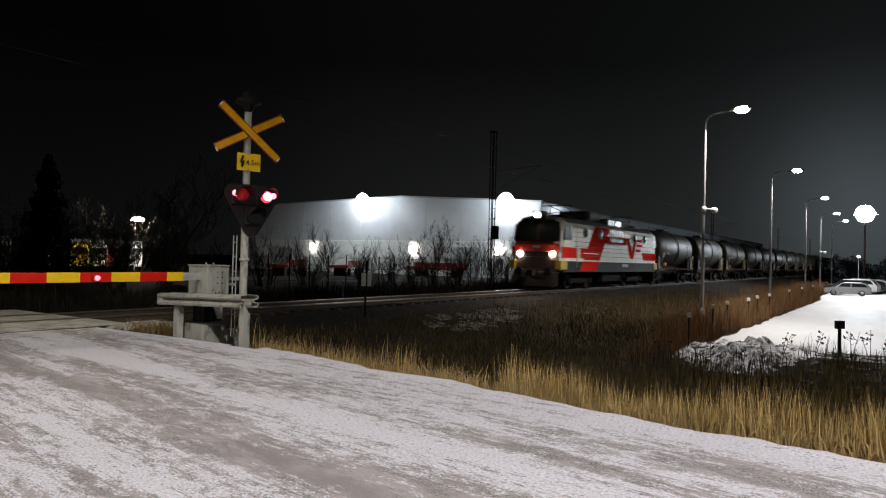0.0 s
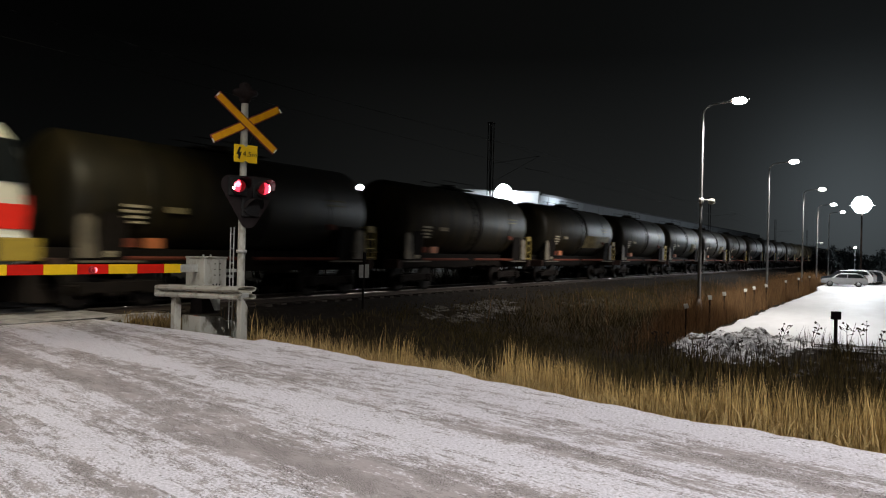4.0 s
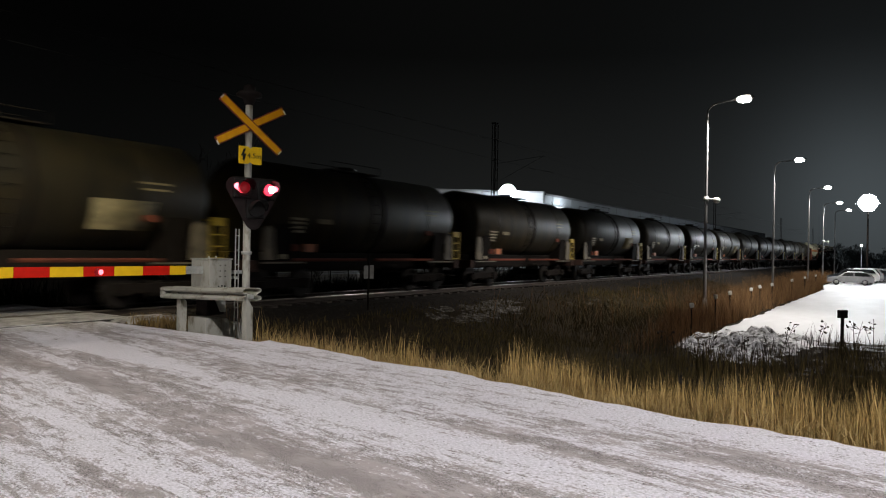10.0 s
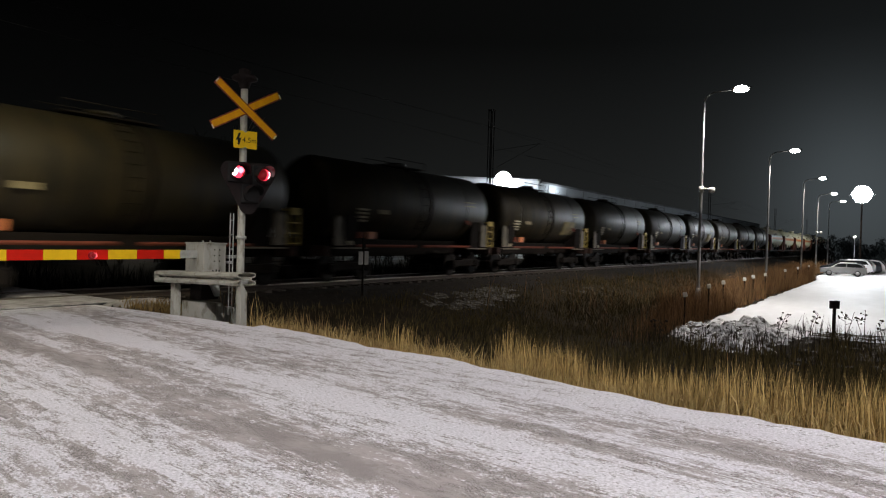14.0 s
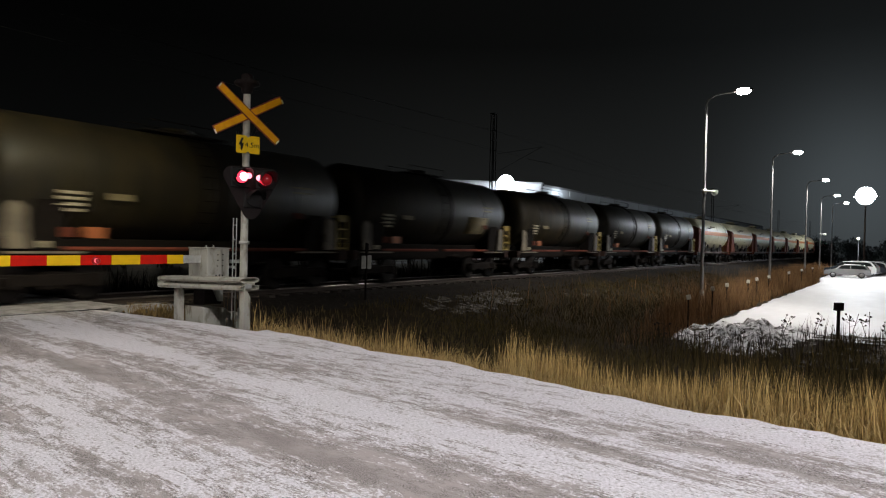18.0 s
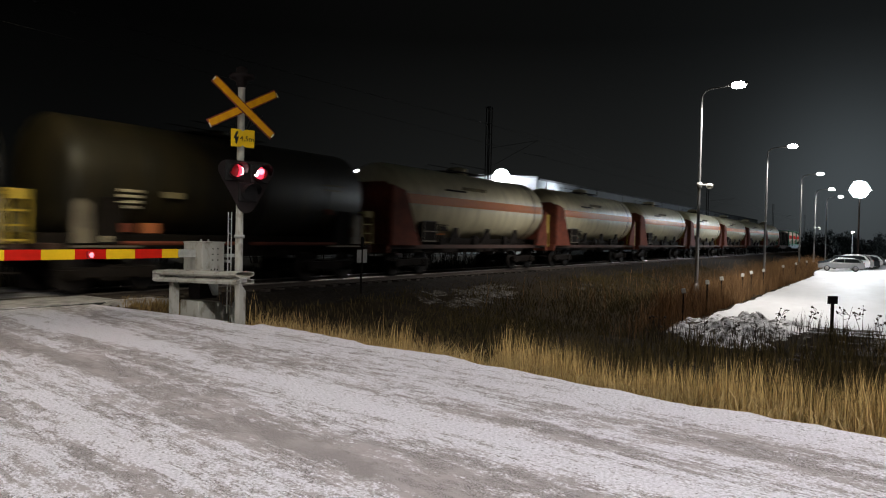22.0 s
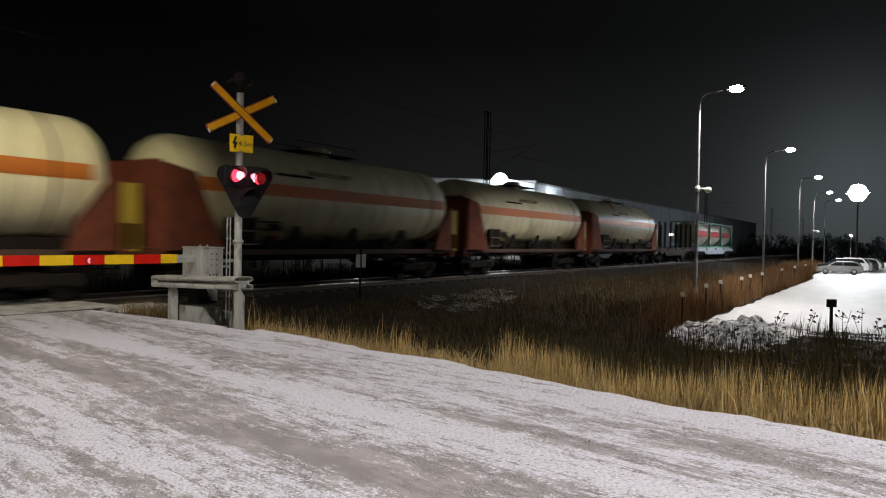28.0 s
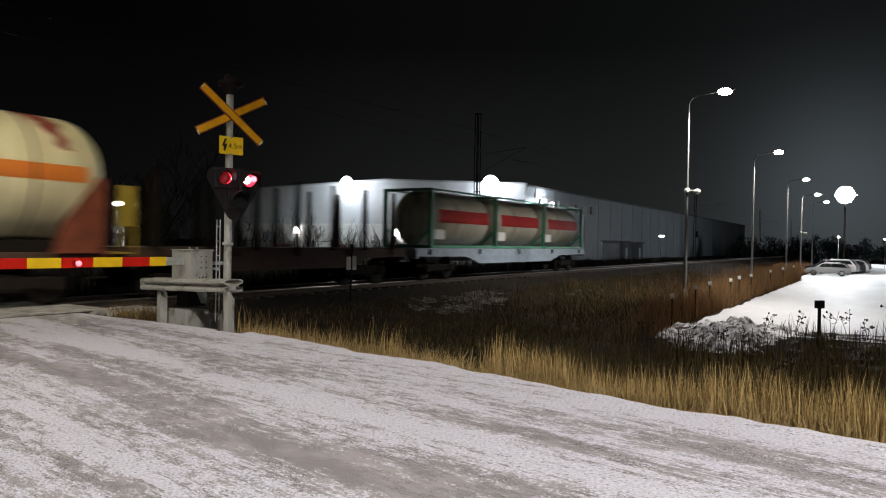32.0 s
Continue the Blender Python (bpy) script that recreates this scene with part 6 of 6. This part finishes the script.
# ---- lorries and trailers in the yard across the track ----
def lorry(x, y, rz, box_mat, cab_mat, label):
    ob = thing("lorry", label, "lorry", (x, y, -0.75), rz, group="yard lorries")
    part("cargo_box", box((1.2, 0, 2.3), (6.6, 2.5, 2.6), 0.04), box_mat, ob)
    part("cab", prism([(-4.6, 0.7), (-2.4, 0.7), (-2.4, 3.0), (-4.0, 3.05), (-4.45, 2.1)], "y", -1.2, 1.2, 0.03), cab_mat, ob)
    part("windscreen", box((-4.4, 0, 2.35), (0.06, 2.1, 0.7), 0, pose(0, 0, 0, 0, 24, 0)), M["glass_dark"], ob)
    part("chassis", box((0, 0, 0.8), (8.8, 0.9, 0.25)), M["frame_dark"], ob)
    for px in (-3.5, 1.8, 3.1):
        for sg in (-1, 1):
            part("wheel", lathe([(-0.15, 0.3), (-0.15, 0.5), (0.15, 0.5), (0.15, 0.3)], "y", (px, sg * 1.05, 0.5), 18), M["tyre"], ob)
    return ob


for x, y, rz, a, b, lab in ((33.8, 76, 65, "facade_trim", "white", "grey lorry with a white cab in the dark yard"),
                            (40.0, 76, 62, "roof", "white", "dark lorry with a white cab in the yard"),
                            (41.9, 76, 61, "roof", "yellow", "dark lorry with a yellow cab in the yard"),
                            (44.1, 76, 59, "facade_trim", "white", "grey lorry with a white cab among bare bushes"),
                            (46.3, 76, 58, "roof", "truck_red", "dark lorry with a red cab in the yard"),
                            (48.4, 76, 57, "facade_trim", "white", "grey lorry with a white cab under the yard lamp")):
    lorry(x, y, rz, M[a], M[b], lab)
for x, y, rz in ((58, 60, 30), (66, 58, 30), (72.5, 49, 85)):
    tr = thing("red_trailer", "low red flatbed trailer behind the fence", "trailer", (x, y, -0.75), rz, group="trailers")
    part("bed", box((0, 0, 1.15), (8.5, 2.4, 0.35), 0.03), M["truck_red"], tr)
    part("side_board", box((0, -1.2, 1.6), (8.5, 0.06, 0.55), 0.01), M["truck_red"], tr)
    for k in range(6):
        part("stake", box((-4 + 1.6 * k, -1.24, 1.5), (0.08, 0.06, 0.9)), M["truck_red"], tr)
    for px in (-2.5, 2.2, 3.4):
        part("wheel", lathe([(-0.15, 0.2), (-0.15, 0.48), (0.15, 0.48), (0.15, 0.2)], "y", (px, -1.0, 0.48), 16), M["tyre"], tr)
    part("leg", box((-3.4, 0, 0.5), (0.15, 1.4, 1.0)), M["frame_dark"], tr)

ya = thing("yard_lamp", "bright lamp on a pole over the lorry yard", "lamp", (44.5, 69.2, -0.75))
part("pole", tube((0, 0, 0), (0, 0, 5.9), 0.07, 0.05, 10), M["pole"], ya)
part("head", box((0, -0.3, 6.1), (0.4, 0.9, 0.16), 0.03), M["pole"], ya)
part("lens", box((0, -0.3, 5.86), (1.3, 0.6, 0.30), 0.05), M["flood_glow"], ya, "glowing lens")
lamp("POINT", "yard_light", (44.0, 66.5, 5.4), 2600, WARM, size=0.3)

# wire fence in front of the yard
fence = thing("yard_fence", "dark wire fence on thin posts before the warehouse", "fence", (0, 0, 0), kind="structure")
fp = None
for k in range(28):
    x, y = 30 + k * 1.9, 37.0 - 0.12 * k
    if fp is None:
        fp = part("post", tube((0, 0, -0.9), (0, 0, 1.7), 0.04, n=8), M["frame_dark"], fence)
        fp.matrix_basis = pose(x, y, 0)
    else:
        again("post", fp, fence, pose(x, y, 0))
for z in (-0.2, 0.6, 1.5):
    part("wire", tube((30, 37.0, z), (81.3, 33.8, z), 0.012, n=5), M["frame_dark"], fence)


# ---- plants ----
def branch(bm, rng, a, d, length, r, depth):
    """A bare limb that forks."""
    n = 3
    p = Vector(a)
    d = d.normalized()
    for k in range(n):
        d2 = (d + Vector((rng.uniform(-0.22, 0.22), rng.uniform(-0.22, 0.22), rng.uniform(-0.05, 0.15)))).normalized()
        q = p + d2 * (length / n)
        r2 = r * 0.78
        bm_tube(bm, p, q, max(r, 0.011), max(r2, 0.010), n=3 if depth < 2 else 5, cap=False)
        if depth > 0:
            for _ in range(2):
                side = (d2 + Vector((rng.uniform(-1, 1), rng.uniform(-1, 1), rng.uniform(0.0, 0.7)))).normalized()
                branch(bm, rng, q, side, length * rng.uniform(0.40, 0.62), r2 * 0.6, depth - 1)
        p, d, r = q, d2, r2


def bare_bush(seed, stems, tall, depth):
    rng = random.Random(seed)
    bm = bmesh.new()
    for _ in range(stems):
        a = (rng.uniform(-0.35, 0.35) * tall * 0.3, rng.uniform(-0.35, 0.35) * tall * 0.3, -0.1)
        d = Vector((rng.uniform(-0.45, 0.45), rng.uniform(-0.45, 0.45), 1))
        branch(bm, rng, a, d, tall * rng.uniform(0.6, 1.0), 0.014 + 0.010 * tall, depth)
    me = bpy.data.meshes.new("branchwork")
    bm.to_mesh(me)
    bm.free()
    me.materials.append(M["bark"])
    return me


BUSH = [bare_bush(11, 6, 2.6, 2), bare_bush(12, 9, 2.2, 2), bare_bush(13, 3, 3.6, 3)]
rng = random.Random(5)


def bush(x, y, z, k, s, label, name="bare_bush"):
    ob = thing(name, label, "bush", (x, y, z), rng.uniform(0, 360), group="bare bushes")
    tw = new("branchwork", BUSH[k])
    tw.parent = ob
    tw.scale = (s, s, s)
    return ob


for x, y, k, s in ((30.5, 44, 2, 1.75), (31.5, 45.5, 0, 1.4), (24.5, 41, 1, 1.2), (36, 40, 1, 1.25), (38, 41, 0, 1.2), (40.5, 40, 1, 1.2), (42.5, 39, 2, 0.9), (45, 38, 1, 1.1), (48, 37.5, 0, 1.1), (50.5, 36.5, 1, 1.2), (53, 35.5, 2, 1.1),
                   (55, 34.5, 1, 1.25), (57, 34, 0, 1.3), (59, 33, 1, 1.35), (61.5, 32, 2, 1.2), (63, 31, 1, 1.3), (66, 30, 0, 1.2), (69, 29.5, 1, 1.2), (27.5, 44, 0, 1.2), (21, 47, 1, 1.3), (18, 46, 0, 1.3), (22, 50, 2, 1.2), (14, 52, 1, 1.5),
                   (33.5, 42.5, 1, 1.2), (47, 36, 1, 1.0), (52, 33.5, 0, 1.0), (58, 31, 1, 1.1), (64, 28.5, 0, 1.0), (60, 29.5, 1, 0.9), (55.5, 31.5, 2, 0.8), (49.5, 33.5, 1, 0.9), (43.5, 36.0, 0, 0.9), (39.0, 37.5, 1, 0.85), (29, 54, 1, 1.5), (34.5, 57, 2, 1.2), (41, 60, 1, 1.4), (45, 62, 0, 1.2), (23, 56, 1, 1.6), (20, 57, 0, 1.6), (17, 58, 1, 1.6),
                   (24, 60, 1, 1.7), (27, 61, 2, 1.5), (30, 61, 1, 1.7), (32.5, 62, 0, 1.7), (35.5, 62.5, 1, 1.7), (38, 64, 2, 1.4), (40, 65, 1, 1.7), (42.5, 66, 0, 1.6), (26, 57, 1, 1.5), (31, 58, 1, 1.5), (37, 60, 1, 1.5), (43, 63, 1, 1.5), (36, 50, 2, 1.3), (33, 47, 1, 1.3)):
    bush(x, y, -0.8, k, s, "bare leafless bush behind the railway")


def conifer(x, y, z, tall, wide, label):
    rg = random.Random(int(x * 7 + y))
    ob = thing("conifer", label, "conifer tree", (x, y, z))
    part("trunk", tube((0, 0, -0.2), (0, 0, tall * 0.95), 0.16, 0.02, 10), M["bark"], ob)
    verts, faces = [], []
    for k in range(5200):
        u = rg.random() ** 0.8
        r = wide * (1 - u) ** 0.75 * (0.35 + 0.75 * rg.random()) * (0.85 + 0.25 * math.sin(u * 40))
        a = rg.random() * 6.283
        c = (r * math.cos(a), r * math.sin(a), tall * (0.04 + 0.96 * u) - 0.25 * r)
        s = 0.16 + 0.16 * rg.random()
        q = len(verts)
        for _ in range(3):
            verts.append((c[0] + rg.uniform(-s, s), c[1] + rg.uniform(-s, s), c[2] + rg.uniform(-s * 1.2, s * 0.7)))
        faces.append((q, q + 1, q + 2))
    cr = sheet("crown", verts, faces, M["conifer"], False)
    cr.parent = ob
    return ob


conifer(26.1, 51.3, -0.8, 9.2, 2.5, "tall dark conifer beyond the railway")

# far wood closing the distance
rgw = np.random.default_rng(4)
verts, faces = [], []


def far_clump(x, y, h, w):
    for _ in range(420):
        u = rgw.random() ** 1.3
        cx, cy, cz = x + rgw.normal() * w * 0.45 * (1 - 0.75 * u), y + rgw.normal() * w * 0.34 * (1 - 0.75 * u), -1 + h * (0.12 + 0.88 * u) * (0.9 + 0.12 * rgw.random())
        s = 0.10 * w * (1.2 - 0.75 * u)
        q = len(verts)
        for _k in range(3):
            verts.append((cx + rgw.uniform(-s, s), cy + rgw.uniform(-s, s), cz + rgw.uniform(-s * 1.5, s * 1.5)))
        faces.append((q, q + 1, q + 2))


for k in range(60):
    far_clump(175 + rgw.uniform(-12, 30), -40 + k * 1.15 + rgw.uniform(-1, 1), rgw.uniform(3.2, 6.2), 4)
for k in range(60):
    far_clump(128 + k * 2.0, 12 + rgw.uniform(-1.5, 1.5) - 0.02 * k, rgw.uniform(2.5, 5), 3)
for k in range(70):
    far_clump(-10 + k * 1.0, 92 + rgw.uniform(-6, 12), rgw.uniform(4, 7), 4)
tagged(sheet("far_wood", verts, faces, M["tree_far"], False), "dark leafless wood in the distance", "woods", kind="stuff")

# distant lamps
for x, y, z, nm in ((128.0, -0.8, 4.4, "distant lit lamp on a thin post"), (140.0, -1.6, 4.8, "distant lit lamp on a thin post"), (150.0, 6.5, 5.0, "distant small lamp beyond the lot"), (112.0, -2.6, 4.5, "distant lamp at the end of the lot")):
    ob = thing("distant_lamp", nm, "lamp", (x, y, LOT_Z))
    part("pole", tube((0, 0, 0), (0, 0, z), 0.07, 0.05, 8), M["pole"], ob)
    part("head", lathe([(-0.1, 0.1), (0.0, 0.24), (0.15, 0.2), (0.2, 0.05)], "z", (0, 0, z + 0.1), 12), M["far_glow"], ob, "glowing head")

lamp("POINT", "far_lot_light", (150.0, -1.6, 5.4), 9000, COLD, size=0.4)

# reeds and grass
rg2 = np.random.default_rng(21)


def scatter(n, x0, x1, y0, y1, test=None, clump=0.0, seeds=0):
    out = []
    centres = [(rg2.uniform(x0, x1), rg2.uniform(y0, y1)) for _ in range(seeds)] if seeds else None
    while len(out) < n:
        if centres:
            cx, cy = centres[rg2.integers(len(centres))]
            x, y = cx + rg2.normal() * clump, cy + rg2.normal() * clump
        else:
            x, y = rg2.uniform(x0, x1), rg2.uniform(y0, y1)
        if test is None or test(x, y):
            out.append((x, y, height(x, y)))
    return out


def verge_band(x, y):
    e = 7.0 + 0.155 * max(0, min(y, 14))
    return e + 0.32 < x < e + 2.1 and -3 < y < 10


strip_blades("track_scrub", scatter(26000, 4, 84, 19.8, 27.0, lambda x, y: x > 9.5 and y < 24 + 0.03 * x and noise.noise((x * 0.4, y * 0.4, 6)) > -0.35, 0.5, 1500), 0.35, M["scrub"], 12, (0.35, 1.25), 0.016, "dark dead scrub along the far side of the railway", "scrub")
strip_blades("reed_band", scatter(46000, 7.2, 10.6, -3, 7.6, lambda x, y: verge_band(x, y) and y < 5.0 + 2.2 * rg2.random() ** 2 and noise.noise((y * 0.85, x * 0.5, 3.3)) > -0.40, 0.15, 480), 0.18, M["reed"], 1, (0.10, 0.76), 0.0034, "dry golden reeds and grass along the road edge", "reeds")
strip_blades("sparse_reed", scatter(4600, 7.2, 10.8, 5.0, 10.2, verge_band, 0.22, 130), 0.3, M["reed_dim"], 11, (0.10, 0.62), 0.0045, "sparse short dry reeds near the barrier", "reeds")
strip_blades("reed_fringe", scatter(9000, 7.2, 9.6, -3, 9.9, lambda x, y: 0.18 < x - (7.0 + 0.155 * max(0, min(y, 14))) < 0.9 and (y < 6.0 or rg2.random() < 0.4)), 0.95, M["reed_mat"], 2, (0.10, 0.38), 0.005, "short bent golden grass at the road edge", "grass")
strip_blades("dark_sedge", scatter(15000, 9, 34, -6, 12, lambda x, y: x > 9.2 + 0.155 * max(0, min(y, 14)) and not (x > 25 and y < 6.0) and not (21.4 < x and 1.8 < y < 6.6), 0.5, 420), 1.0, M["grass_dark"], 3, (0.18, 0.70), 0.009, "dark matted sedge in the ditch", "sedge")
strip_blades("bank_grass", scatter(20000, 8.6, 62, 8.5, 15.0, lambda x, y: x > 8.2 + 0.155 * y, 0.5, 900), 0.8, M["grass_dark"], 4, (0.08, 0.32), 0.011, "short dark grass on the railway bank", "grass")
strip_blades("brown_grass", scatter(36000, 19, 100, 5.4, 12.5, lambda x, y: rg2.random() < sstep(19, 31, x) and y > lot_edge(max(x, 27.2)) + 0.12 and (y < 7.6 + 0.035 * (x - 24) or rg2.random() < 0.03), 0.6, 900), 0.5, M["grass"], 5, (0.3, 1.7), 0.0065, "rust-brown dead grass and weeds between lot and railway", "grass")
strip_blades("dark_weeds", scatter(1900, 14.5, 22.5, -3.5, 5.2, lambda x, y: x > 15.0 and height(x, y) < 9, 0.28, 120), 0.22, M["grass_dark"], 16, (0.25, 0.85), 0.016, "dark upright dead weeds before the snowy heap", "weeds")
strip_blades("tall_stalks", scatter(60, 9, 11.5, 9.4, 11.5, lambda x, y: x > 8.9), 0.25, M["reed"], 6, (0.4, 1.15), 0.006, "few tall dry stalks by the barrier", "stalks")

# earth heap under snow at the end of the lot
def heap(x, y):
    dx, dy = (x - 25.0) / 3.6, (y - 4.2) / 2.4
    d = max(0.0, 1 - dx * dx - dy * dy)
    n1 = noise.noise((x * 0.9, y * 0.9, 3)) * 0.42 + abs(noise.noise((x * 2.0, y * 2.0, 8))) * 0.36 + noise.noise((x * 5, y * 5, 1)) * 0.12
    return -1.80 + (0.66 + n1 * 1.0) * d ** 0.40 if d > 0 else -1.9


tagged(grid_sheet("earth_heap", axis_steps([(21.3, 28.7, 0.08)]), axis_steps([(1.7, 6.7, 0.08)]), heap, M["dirt_pile"],
                  lambda x, y: ((x - 25.0) / 3.6) ** 2 + ((y - 4.2) / 2.4) ** 2 < 1.0), "lumpy frozen earth heap dusted with snow", "earth heap", kind="structure")
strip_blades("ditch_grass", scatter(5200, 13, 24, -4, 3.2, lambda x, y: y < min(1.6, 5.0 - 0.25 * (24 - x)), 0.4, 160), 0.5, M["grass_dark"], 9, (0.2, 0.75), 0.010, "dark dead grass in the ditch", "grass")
tagged(grid_sheet("ditch_snow", axis_steps([(19.5, 26.5, 0.12)]), axis_steps([(-4.0, 2.2, 0.12)]), lambda x, y: max(height(x, y), -1.42) + 0.06, M["bank_snow"],
                  lambda x, y: noise.noise((x * 0.9, y * 0.9, 4)) + 0.6 * noise.noise((x * 2.4, y * 2.4, 7)) > 0.02), "thin patchy snow in dead grass below the lot", "snow", kind="structure")
strip_blades("heap_weeds", scatter(1100, 18.5, 25.5, -3, 7.0, lambda x, y: x < 23.2 or y < 2.6), 0.25, M["weed"], 7, (0.35, 0.95), 0.011, "dead dark weeds before the snow heap", "weeds")


def dead_weed(x, y, s, label):
    rg = random.Random(int(x * 31 + y * 17))
    ob = thing("dead_weed", label, "weed", (x, y, height(x, y)), group="dead weeds")
    bm = bmesh.new()
    for _ in range(2):
        top = (rg.uniform(-0.25, 0.25), rg.uniform(-0.25, 0.25), s * rg.uniform(0.7, 1.0))
        bm_tube(bm, (0, 0, -0.05), top, 0.010, 0.006, n=5)
        for k in range(4):
            u = rg.uniform(0.5, 1.0)
            q = (top[0] * u + rg.uniform(-0.2, 0.2), top[1] * u + rg.uniform(-0.2, 0.2), top[2] * u + rg.uniform(0.03, 0.18))
            bm_tube(bm, (top[0] * u, top[1] * u, top[2] * u), q, 0.006, n=4)
            bmesh.ops.create_icosphere(bm, subdivisions=1, radius=rg.uniform(0.02, 0.05), matrix=Matrix.Translation(q) @ Matrix.Rotation(rg.uniform(0, 3), 4, "X") @ Matrix.Diagonal((1, rg.uniform(0.5, 1), rg.uniform(0.8, 1.6), 1)))
    part("stem", bm, M["weed"], ob)
    return ob


for x, y, s in ((25.2, 1.25, 1.05), (25.4, 0.75, 0.9), (25.0, 2.25, 0.85), (24.8, 0.2, 0.75), (24.3, 3.1, 0.9), (22.2, 3.9, 0.85), (24.6, -0.4, 1.35), (21.5, 4.8, 0.8), (21.3, 6.0, 0.9)):
    dead_weed(x, y, s, "dead weed with dark seed heads")


# snowy kerb island beside the deck
tagged(grid_sheet("kerb_island", axis_steps([(8.6, 10.6, 0.07)]), axis_steps([(13.9, 14.95, 0.07)]),
                  lambda x, y: -0.16 + 0.17 * max(0.0, 1 - ((x - 9.55) / 0.95) ** 2 - ((y - 14.5) / 0.36) ** 2) ** 0.35 + 0.03 * noise.noise((x * 4, y * 4, 2)), M["deck"],
                  lambda x, y: ((x - 9.55) / 0.95) ** 2 + ((y - 14.5) / 0.36) ** 2 < 1), "low snow-covered kerb island beside the rails", "kerb", kind="structure")
strip_blades("island_grass", scatter(2400, 8.9, 11.4, 11.9, 14.6, lambda x, y: x > 8.75 + 0.1 * (y - 11.9)), 0.7, M["reed_dim"], 8, (0.06, 0.34), 0.007, "dry grass tufts round the barrier", "grass")


# ---- motion of the train and the turning lamps ----
def motions():
    times = [i * 1.0 for i in range(33)]
    for ob, x in TRAIN:
        z = 1.345 if ob.name.startswith("tank_container") else 0.0
        walk(ob, [(t, pose(x - along(t), TRACK_Y, z)) for t in times])
    step = FLASH / 6
    for ob, k in SPIN:
        at = ob.matrix_basis.translation.copy()
        rows = []
        i = 0
        while i * step <= 32.3:
            t = min(i * step, 32.0)
            ang = 360.0 * (t - FLASH_AT) / FLASH + (180.0 if k else 0.0)
            rows.append((t, pose(at.x, at.y, at.z, 0, 0, ang)))
            i += 1
        walk(ob, rows)


FLASH, FLASH_AT = 0.7642, 28.68
motions()
